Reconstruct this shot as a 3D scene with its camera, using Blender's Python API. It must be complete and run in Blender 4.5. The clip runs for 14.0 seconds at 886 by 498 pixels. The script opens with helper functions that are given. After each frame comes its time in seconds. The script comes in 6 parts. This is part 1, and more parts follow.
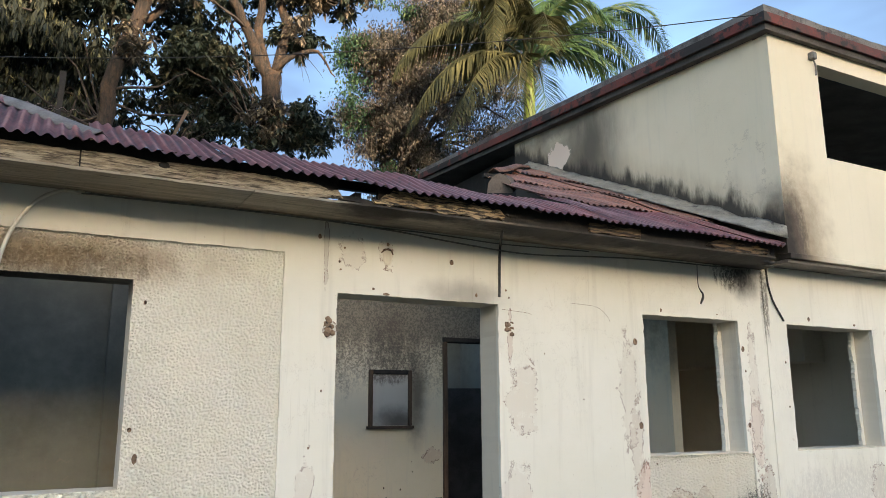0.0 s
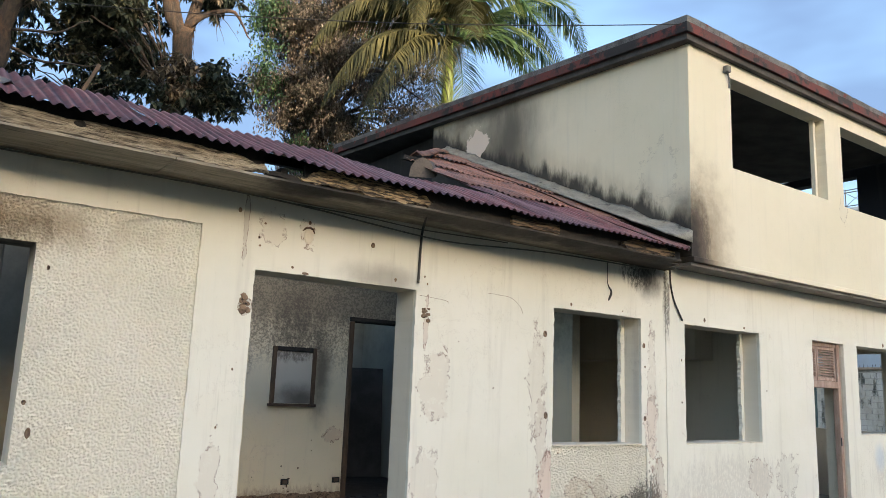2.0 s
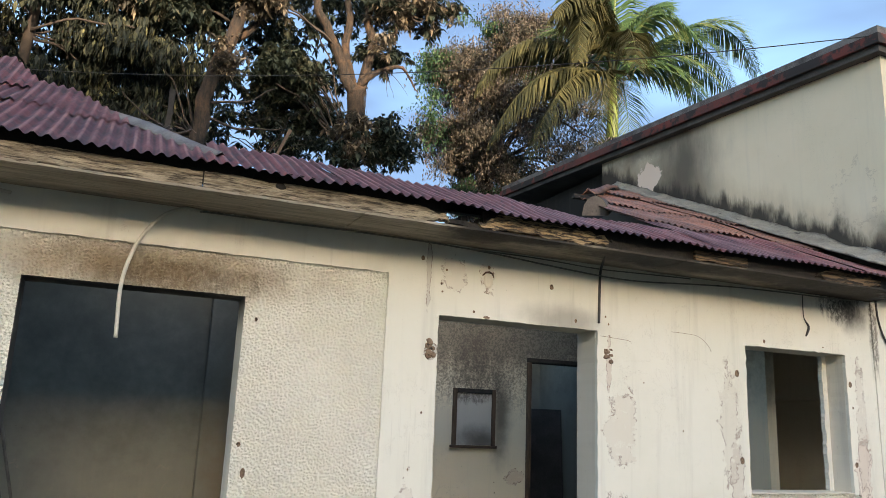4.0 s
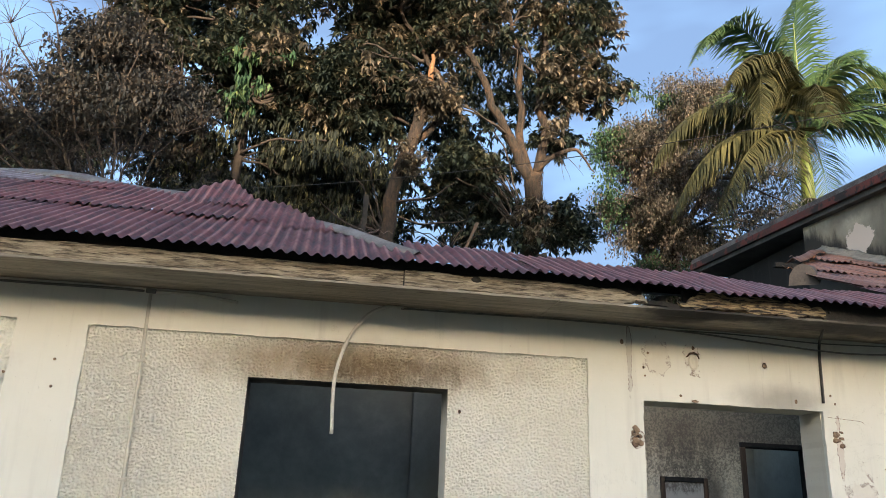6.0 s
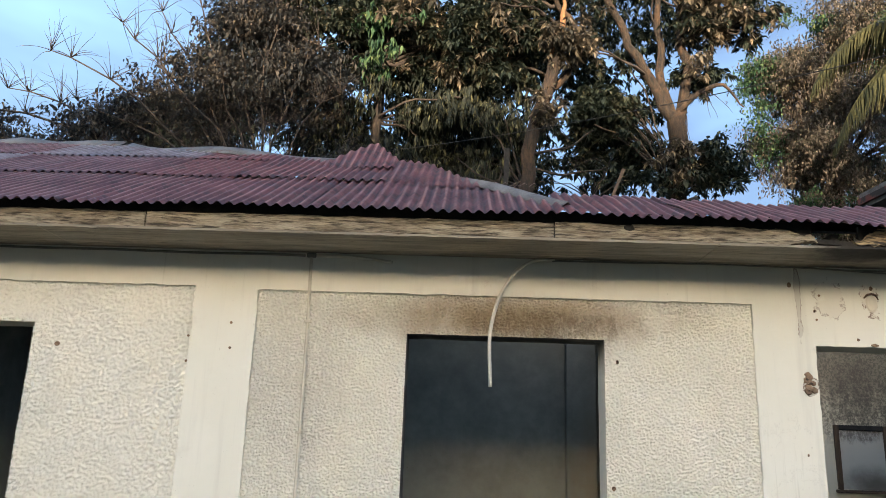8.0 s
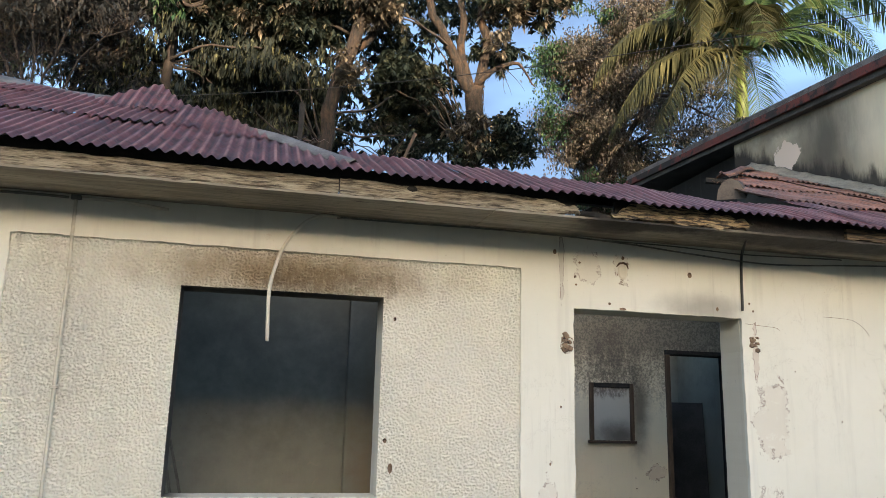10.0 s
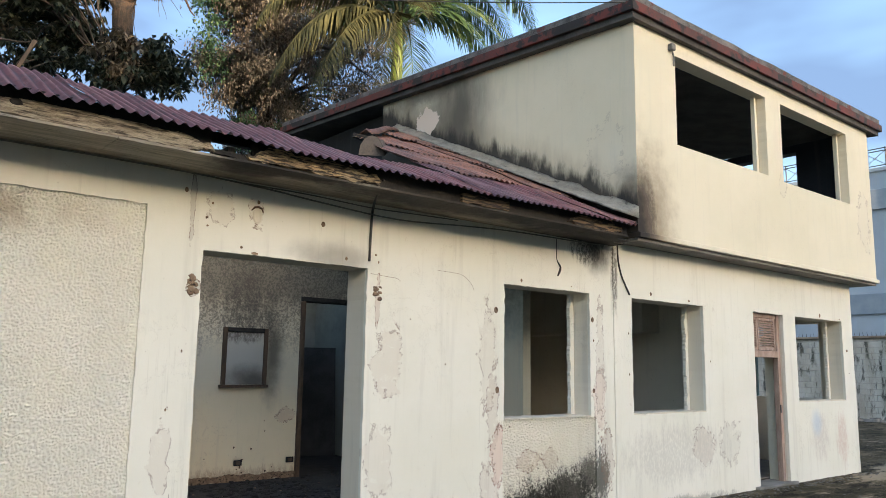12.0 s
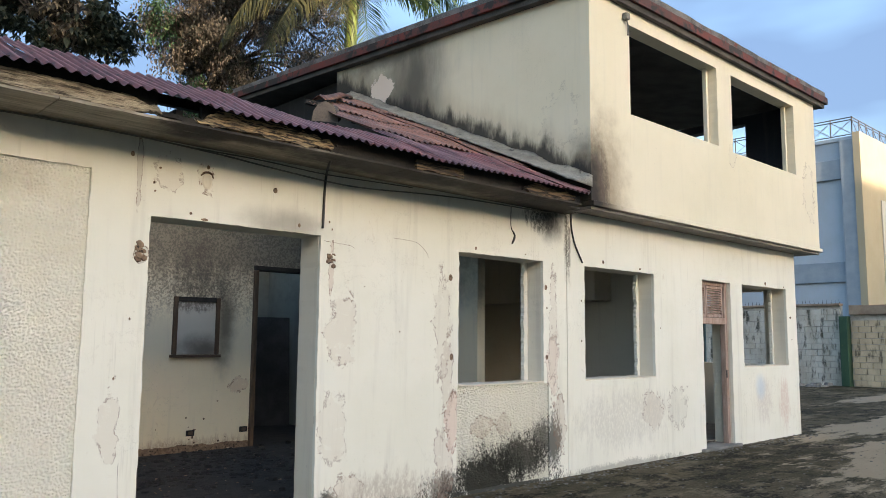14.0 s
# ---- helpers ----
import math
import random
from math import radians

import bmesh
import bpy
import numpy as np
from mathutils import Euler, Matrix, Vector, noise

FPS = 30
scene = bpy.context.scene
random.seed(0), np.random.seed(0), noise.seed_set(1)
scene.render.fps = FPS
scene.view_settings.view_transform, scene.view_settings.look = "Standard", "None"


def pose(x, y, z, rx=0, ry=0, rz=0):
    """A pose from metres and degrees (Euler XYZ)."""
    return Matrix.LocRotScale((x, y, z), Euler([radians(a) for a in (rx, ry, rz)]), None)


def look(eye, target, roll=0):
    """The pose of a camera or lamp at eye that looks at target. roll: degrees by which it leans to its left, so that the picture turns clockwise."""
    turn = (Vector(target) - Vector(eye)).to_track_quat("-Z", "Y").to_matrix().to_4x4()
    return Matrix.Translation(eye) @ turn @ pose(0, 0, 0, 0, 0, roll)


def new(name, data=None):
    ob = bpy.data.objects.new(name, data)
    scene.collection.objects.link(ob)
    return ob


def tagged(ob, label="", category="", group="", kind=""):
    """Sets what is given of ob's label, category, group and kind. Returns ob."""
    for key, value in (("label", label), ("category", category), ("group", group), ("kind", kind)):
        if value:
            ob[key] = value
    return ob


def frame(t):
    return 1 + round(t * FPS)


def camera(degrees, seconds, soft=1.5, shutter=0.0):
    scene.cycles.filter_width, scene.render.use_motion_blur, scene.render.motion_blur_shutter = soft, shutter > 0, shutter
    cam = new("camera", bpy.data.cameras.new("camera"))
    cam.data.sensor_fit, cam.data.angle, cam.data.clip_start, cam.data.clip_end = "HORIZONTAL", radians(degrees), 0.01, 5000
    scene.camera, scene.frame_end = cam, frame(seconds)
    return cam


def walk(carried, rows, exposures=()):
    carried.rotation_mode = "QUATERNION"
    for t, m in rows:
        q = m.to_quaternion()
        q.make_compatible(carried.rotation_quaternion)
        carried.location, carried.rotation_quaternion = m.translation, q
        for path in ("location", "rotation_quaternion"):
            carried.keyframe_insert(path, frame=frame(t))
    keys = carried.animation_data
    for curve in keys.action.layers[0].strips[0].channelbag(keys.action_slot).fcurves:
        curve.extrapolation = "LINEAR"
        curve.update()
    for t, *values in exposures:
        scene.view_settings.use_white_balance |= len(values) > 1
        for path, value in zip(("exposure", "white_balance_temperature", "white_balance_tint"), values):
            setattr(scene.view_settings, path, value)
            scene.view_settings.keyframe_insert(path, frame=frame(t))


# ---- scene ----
cam = camera(59.8, 14.0, soft=0.75)
PATH = [
    (0, (0.177, 0.147, 1.433), (1.106, 1.871, 1.843), -0.3),
    (0.5, (0.183, 0.13, 1.427), (1.131, 1.844, 1.831), -0.6),
    (1, (0.139, 0.159, 1.435), (1.226, 1.798, 1.801), -0.5),
    (1.5, (0.052, 0.197, 1.481), (1.224, 1.78, 1.829), 0.4),
    (2, (0.044, 0.262, 1.492), (1.196, 1.857, 1.85), 2.2),
    (2.5, (0.026, 0.282, 1.477), (1.109, 1.921, 1.856), 3.1),
    (3, (-0.015, 0.273, 1.501), (1.014, 1.94, 1.904), 2.7),
    (3.5, (-0.044, 0.26, 1.504), (0.868, 1.986, 1.935), 2.3),
    (3.7, (-0.051, 0.263, 1.508), (0.8, 2.021, 1.938), 2.3),
    (5.8, (-0.154, 0.262, 1.53), (0.204, 2.141, 2.115), 2.4),
    (6, (-0.162, 0.259, 1.537), (0.138, 2.134, 2.165), 2.2),
    (6.5, (-0.195, 0.264, 1.556), (-0.033, 2.137, 2.24), 1.9),
    (7, (-0.226, 0.269, 1.549), (-0.212, 2.165, 2.186), 2.1),
    (7.2, (-0.234, 0.268, 1.546), (-0.292, 2.176, 2.143), 2.1),
    (9.3, (-0.203, 0.287, 1.517), (-0.139, 2.23, 1.986), 1.9),
    (9.5, (-0.18, 0.277, 1.51), (0.007, 2.212, 1.976), 1.7),
    (10, (-0.129, 0.262, 1.492), (0.339, 2.159, 1.915), 1.4),
    (10.5, (-0.085, 0.28, 1.501), (0.636, 2.108, 1.872), 1.6),
    (11, (-0.051, 0.267, 1.506), (0.888, 1.999, 1.848), 1.3),
    (11.5, (0.004, 0.238, 1.492), (1.145, 1.849, 1.815), 1.1),
    (12, (0.039, 0.238, 1.484), (1.296, 1.763, 1.79), 0.9),
    (12.5, (0.063, 0.239, 1.466), (1.378, 1.72, 1.746), 0.6),
    (13, (0.062, 0.248, 1.461), (1.401, 1.712, 1.715), 0.5),
    (13.5, (0.058, 0.257, 1.461), (1.406, 1.716, 1.699), 0.5),
    (14, (0.063, 0.251, 1.455), (1.414, 1.707, 1.688), 0.5),
]
walk(cam, [(t, look(eye, target, roll)) for t, eye, target, roll in PATH], exposures=[(0, 2.76, 6650, 12), (14, 2.76, 6650, 12)])

# ---- light ----
SUN_AZ, SUN_EL = 186.0, 6.2   # degrees clockwise from +y, and above the horizon
world = bpy.data.worlds.new("sky")
scene.world = world
world.use_nodes = True
wn, wl = world.node_tree.nodes, world.node_tree.links
wn.clear()
sky = wn.new("ShaderNodeTexSky")
sky.sky_type, sky.sun_disc = "NISHITA", False
sky.sun_elevation, sky.sun_rotation = radians(SUN_EL), radians(SUN_AZ)
sky.air_density, sky.dust_density, sky.ozone_density = 1.0, 3.0, 2.0
w_out, w_bg = wn.new("ShaderNodeOutputWorld"), wn.new("ShaderNodeBackground")
w_co, w_noise, w_ramp, w_mix = wn.new("ShaderNodeTexCoord"), wn.new("ShaderNodeTexNoise"), wn.new("ShaderNodeMapRange"), wn.new("ShaderNodeMix")
w_map = wn.new("ShaderNodeMapping")
w_map.inputs["Scale"].default_value = (1.6, 1.6, 5.0)
w_noise.inputs["Scale"].default_value, w_noise.inputs["Detail"].default_value, w_noise.inputs["Roughness"].default_value = 1.5, 4, 0.45
w_ramp.inputs["From Min"].default_value, w_ramp.inputs["From Max"].default_value = 0.22, 0.55
w_ramp.inputs["To Max"].default_value = 0.90
w_mix.data_type = "RGBA"
w_mix.inputs["B"].default_value = (0.28, 0.445, 0.76, 1)
wl.new(w_co.outputs["Generated"], w_map.inputs["Vector"])
wl.new(w_map.outputs["Vector"], w_noise.inputs["Vector"])
wl.new(w_noise.outputs["Fac"], w_ramp.inputs["Value"])
# blue tint added north and east; sunward and west sky kept clear to light walls
w_sun, w_side, w_fac = wn.new("ShaderNodeVectorMath"), wn.new("ShaderNodeMapRange"), wn.new("ShaderNodeMath")
w_sun.operation, w_fac.operation = "DOT_PRODUCT", "MULTIPLY"
w_sun.inputs[1].default_value = (math.sin(radians(SUN_AZ + 25)), math.cos(radians(SUN_AZ + 25)), 0.0)
w_side.inputs["From Min"].default_value, w_side.inputs["From Max"].default_value = -0.5, 0.3
w_side.inputs["To Min"].default_value, w_side.inputs["To Max"].default_value = 1.0, 0.12
wl.new(w_co.outputs["Generated"], w_sun.inputs[0])
wl.new(w_sun.outputs["Value"], w_side.inputs["Value"])
wl.new(w_ramp.outputs["Result"], w_fac.inputs[0])
wl.new(w_side.outputs["Result"], w_fac.inputs[1])
wl.new(w_fac.outputs["Value"], w_mix.inputs["Factor"])
wl.new(sky.outputs["Color"], w_mix.inputs["A"])
wl.new(w_mix.outputs["Result"], w_bg.inputs["Color"])
w_bg.inputs["Strength"].default_value = 0.15
wl.new(w_bg.outputs["Background"], w_out.inputs["Surface"])
sun = new("sun", bpy.data.lights.new("sun", "SUN"))
sun.data.energy, sun.data.angle, sun.data.color = 1.9, radians(0.6), (1.0, 0.80, 0.57)
sun_from = Vector((math.sin(radians(SUN_AZ)) * math.cos(radians(SUN_EL)), math.cos(radians(SUN_AZ)) * math.cos(radians(SUN_EL)), math.sin(radians(SUN_EL))))
sun.matrix_world = look(sun_from * 60, (0, 0, 0))

# ---- tools ----
rng = random.Random(7)


def mesh_of(bm, name, smooth=False):
    me = bpy.data.meshes.new(name)
    bm.normal_update()
    bm.to_mesh(me)
    bm.free()
    if smooth:
        me.polygons.foreach_set("use_smooth", [True] * len(me.polygons))
    return me


def raw_mesh(name, verts, faces, smooth=False):
    me = bpy.data.meshes.new(name)
    me.from_pydata(verts, [], faces)
    if smooth:
        me.polygons.foreach_set("use_smooth", [True] * len(me.polygons))
    return me


def thing(name, bm, material, label, category, group="", kind="", smooth=False, at=None):
    me = bm if isinstance(bm, bpy.types.Mesh) else mesh_of(bm, name, smooth)
    if material:
        me.materials.append(material)
    ob = tagged(new(name, me), label, category, group, kind)
    if at is not None:
        ob.matrix_world = at
    return ob


def base(name, place, label, category, group="", kind=""):
    ob = tagged(new(name), label, category, group, kind)
    ob.location = place
    ob.empty_display_size = 0.1
    return ob


def part(name, bm, material, parent, label="", smooth=False):
    """One mesh under a thing; the mesh is given in world places."""
    me = bm if isinstance(bm, bpy.types.Mesh) else mesh_of(bm, name, smooth)
    if material:
        me.materials.append(material)
    ob = new(name, me)
    ob.parent = parent
    origin = Vector((0, 0, 0))
    up = parent
    while up:
        origin += Vector(up.location)
        up = up.parent
    ob.location = -origin
    if label:
        ob["label"] = label
    return ob


def box(bm, x0, x1, y0, y1, z0, z1, bevel=0.0):
    vs = [bm.verts.new(p) for p in ((x0, y0, z0), (x1, y0, z0), (x1, y1, z0), (x0, y1, z0), (x0, y0, z1), (x1, y0, z1), (x1, y1, z1), (x0, y1, z1))]
    fs = [bm.faces.new([vs[i] for i in f]) for f in ((0, 3, 2, 1), (4, 5, 6, 7), (0, 1, 5, 4), (1, 2, 6, 5), (2, 3, 7, 6), (3, 0, 4, 7))]
    if bevel:
        es = list({e for f in fs for e in f.edges})
        bmesh.ops.bevel(bm, geom=es, offset=bevel, segments=2, affect="EDGES", profile=0.5)
    return vs


def boxed(*args, bevel=0.0):
    bm = bmesh.new()
    box(bm, *args, bevel=bevel)
    return bm


def tube(bm, points, radii, sides=8, cap=True):
    """A tapered tube along points."""
    pts = [Vector(p) for p in points]
    if not isinstance(radii, (list, tuple)):
        radii = [radii] * len(pts)
    rings, side = [], None
    for i, p in enumerate(pts):
        d = (pts[min(i + 1, len(pts) - 1)] - pts[max(i - 1, 0)]).normalized()
        if side is None:
            side = d.orthogonal().normalized()
        side = (side - d * side.dot(d)).normalized()
        other = d.cross(side)
        rings.append([bm.verts.new(p + radii[i] * (math.cos(a) * side + math.sin(a) * other)) for a in [2 * math.pi * k / sides for k in range(sides)]])
    for a, b in zip(rings, rings[1:]):
        for k in range(sides):
            bm.faces.new((a[k], a[(k + 1) % sides], b[(k + 1) % sides], b[k]))
    if cap:
        bm.faces.new(rings[0][::-1])
        bm.faces.new(rings[-1])
    return bm


def wobbly(points, n, amount, seed=0):
    """A smooth, slightly uneven run of n places through the points."""
    pts = [Vector(p) for p in points]
    cum = [0.0]
    for a, b in zip(pts, pts[1:]):
        cum.append(cum[-1] + (b - a).length)
    out = []
    for i in range(n):
        s = cum[-1] * i / (n - 1)
        k = max(j for j in range(len(pts) - 1) if cum[j] <= s + 1e-9)
        u = (s - cum[k]) / max(cum[k + 1] - cum[k], 1e-9)
        p0, p1, p2, p3 = pts[max(k - 1, 0)], pts[k], pts[k + 1], pts[min(k + 2, len(pts) - 1)]
        p = 0.5 * (2 * p1 + (p2 - p0) * u + (2 * p0 - 5 * p1 + 4 * p2 - p3) * u * u + (3 * p1 - p0 - 3 * p2 + p3) * u ** 3)
        w = noise.noise_vector(Vector((s * 1.7 + seed * 9.1, seed * 3.3, 0.5))) * amount
        out.append(p + (w if 0 < i < n - 1 else Vector()))
    return out


def pierced(a0, a1, z0, z1, y0, y1, holes, axis="x", extra=(), jag=0.0):
    """A wall slab along x (or y) with openings through it; holes are (a0, a1, z0, z1). Its openings have their own reveals."""
    holes = [(max(h[0], a0), min(h[1], a1), max(h[2], z0), min(h[3], z1)) for h in holes if h[1] > a0 and h[0] < a1 and h[3] > z0 and h[2] < z1]
    aa = sorted({a0, a1, *[v for h in holes for v in h[:2]], *[e for e in extra if a0 < e < a1]})
    zz = sorted({z0, z1, *[v for h in holes for v in h[2:]]})

    def solid(i, j):
        if not (0 <= i < len(aa) - 1 and 0 <= j < len(zz) - 1):
            return False
        ca, cz = (aa[i] + aa[i + 1]) / 2, (zz[j] + zz[j + 1]) / 2
        return not any(h[0] < ca < h[1] and h[2] < cz < h[3] for h in holes)

    if jag:
        cuts = 0.045
        aa = sorted({*aa, *[round(a0 + (a1 - a0) * i / int((a1 - a0) / cuts), 4) for i in range(int((a1 - a0) / cuts))]})
        zz = sorted({*zz, *[round(z0 + (z1 - z0) * i / int((z1 - z0) / cuts), 4) for i in range(int((z1 - z0) / cuts))]})
    bm = bmesh.new()
    made = {}

    def gnaw(a, z):
        """Chipped edges round the openings."""
        if not jag or not any(h[0] - 1e-4 <= a <= h[1] + 1e-4 and h[2] - 1e-4 <= z <= h[3] + 1e-4 for h in holes):
            return a, z
        w = Vector((a * 9, y0 * 3, z * 9))
        n, m = noise.noise(w) + 0.7 * noise.noise(w * 2.9), noise.noise(w + Vector((31, 7, 3))) + 0.7 * noise.noise(w * 2.7 + Vector((5, 5, 5)))
        big = 1.0 + 2.2 * max(0.0, noise.noise(w * 0.35) - 0.25)
        return a + n * jag * big, z + m * jag * big

    def v(i, j, k):
        if (i, j, k) not in made:
            y = (y0, y1)[k]
            ga, gz = gnaw(aa[i], zz[j])
            made[i, j, k] = bm.verts.new((ga, y, gz) if axis == "x" else (y, ga, gz))
        return made[i, j, k]

    for i in range(len(aa) - 1):
        for j in range(len(zz) - 1):
            if not solid(i, j):
                continue
            bm.faces.new((v(i, j, 0), v(i + 1, j, 0), v(i + 1, j + 1, 0), v(i, j + 1, 0)))
            bm.faces.new((v(i, j, 1), v(i, j + 1, 1), v(i + 1, j + 1, 1), v(i + 1, j, 1)))
            if not solid(i - 1, j):
                bm.faces.new((v(i, j, 0), v(i, j + 1, 0), v(i, j + 1, 1), v(i, j, 1)))
            if not solid(i + 1, j):
                bm.faces.new((v(i + 1, j, 0), v(i + 1, j, 1), v(i + 1, j + 1, 1), v(i + 1, j + 1, 0)))
            if not solid(i, j - 1):
                bm.faces.new((v(i, j, 0), v(i, j, 1), v(i + 1, j, 1), v(i + 1, j, 0)))
            if not solid(i, j + 1):
                bm.faces.new((v(i, j + 1, 0), v(i + 1, j + 1, 0), v(i + 1, j + 1, 1), v(i, j + 1, 1)))
    bmesh.ops.recalc_face_normals(bm, faces=bm.faces)
    return bm


# ---- materials ----
def node_mat(name):
    m = bpy.data.materials.new(name)
    m.use_nodes = True
    n, l = m.node_tree.nodes, m.node_tree.links
    return m, n, l, n["Principled BSDF"]


class Nodes:
    """Short hands for building node trees."""

    def __init__(self, name, rough=0.8, metal=0.0):
        self.m, self.n, self.l, self.b = node_mat(name)
        self.b.inputs["Roughness"].default_value, self.b.inputs["Metallic"].default_value = rough, metal
        self.pos = self.n.new("ShaderNodeNewGeometry").outputs["Position"]

    def put(self, socket, v):
        if isinstance(v, bpy.types.NodeSocket):
            self.l.new(v, socket)
        elif isinstance(v, (tuple, list)) and len(v) == 3 and socket.type == "RGBA":
            socket.default_value = (*v, 1)
        else:
            socket.default_value = v

    def math(self, op, a, b=0.0, clamp=False):
        x = self.n.new("ShaderNodeMath")
        x.operation, x.use_clamp = op, clamp
        self.put(x.inputs[0], a)
        self.put(x.inputs[1], b)
        return x.outputs[0]

    def vmath(self, op, a, b):
        x = self.n.new("ShaderNodeVectorMath")
        x.operation = op
        self.put(x.inputs[0], a)
        self.put(x.inputs[1], b)
        return x.outputs["Value"] if op in ("LENGTH", "DOT_PRODUCT") else x.outputs["Vector"]

    def noise(self, scale, detail=4.0, rough=0.55, vec=None, stretch=None, distort=0.0):
        x = self.n.new("ShaderNodeTexNoise")
        x.inputs["Scale"].default_value, x.inputs["Detail"].default_value, x.inputs["Roughness"].default_value = scale, detail, rough
        x.inputs["Distortion"].default_value = distort
        v = vec or self.pos
        if stretch:
            v = self.vmath("MULTIPLY", v, stretch)
        self.l.new(v, x.inputs["Vector"])
        return x.outputs["Fac"]

    def ramp(self, v, lo, hi, a=0.0, b=1.0, smooth=True):
        x = self.n.new("ShaderNodeMapRange")
        x.interpolation_type = "SMOOTHSTEP" if smooth else "LINEAR"
        self.put(x.inputs["Value"], v)
        x.inputs["From Min"].default_value, x.inputs["From Max"].default_value = lo, hi
        x.inputs["To Min"].default_value, x.inputs["To Max"].default_value = a, b
        return x.outputs["Result"]

    def mix(self, f, a, b, mode="MIX"):
        x = self.n.new("ShaderNodeMix")
        x.data_type, x.blend_type = "RGBA", mode
        self.put(x.inputs["Factor"], f)
        self.put(x.inputs["A"], a)
        self.put(x.inputs["B"], b)
        return x.outputs["Result"]

    def blob(self, c, r, edge=0.35, wob=0.6, scale=3.0, stretch=None, n=None):
        """A mask: 1 inside an uneven ellipsoid at c with radii r."""
        d = self.vmath("LENGTH", self.vmath("DIVIDE", self.vmath("SUBTRACT", self.pos, c), r), (0, 0, 0))
        n = n or self.noise(scale, 5, 0.6, stretch=stretch)
        d = self.math("ADD", d, self.math("MULTIPLY", self.math("SUBTRACT", n, 0.5), wob * 2))
        return self.ramp(d, 1.0 - edge, 1.0 + edge, 1.0, 0.0)

    def bump(self, h, strength=0.3, dist=0.01, under=None):
        x = self.n.new("ShaderNodeBump")
        x.inputs["Strength"].default_value, x.inputs["Distance"].default_value = strength, dist
        self.put(x.inputs["Height"], h)
        if under is not None:
            self.l.new(under, x.inputs["Normal"])
        self.l.new(x.outputs["Normal"], self.b.inputs["Normal"])
        return x.outputs["Normal"]

    def done(self, colour):
        self.put(self.b.inputs["Base Color"], colour)
        return self.m


def simple(name, a, b, scale=6.0, rough=0.75, bump=0.25, dist=0.004, metal=0.0, stretch=None, fine=60.0, third=None, third_at=(0.58, 0.7)):
    """Two tones mixed at a large and a fine scale, with relief."""
    t = Nodes(name, rough, metal)
    big, small = t.noise(scale, 6, 0.6, stretch=stretch), t.noise(fine, 3, 0.5, stretch=stretch)
    f = t.math("ADD", t.math("MULTIPLY", big, 0.7), t.math("MULTIPLY", small, 0.3))
    c = t.mix(t.ramp(f, 0.35, 0.65), a, b)
    if third:
        c = t.mix(t.ramp(t.noise(scale * 1.7, 8, 0.65, stretch=stretch), *third_at), c, third)
    t.bump(f, bump, dist)
    return t.done(c)


SOOT = (0.018, 0.016, 0.015)


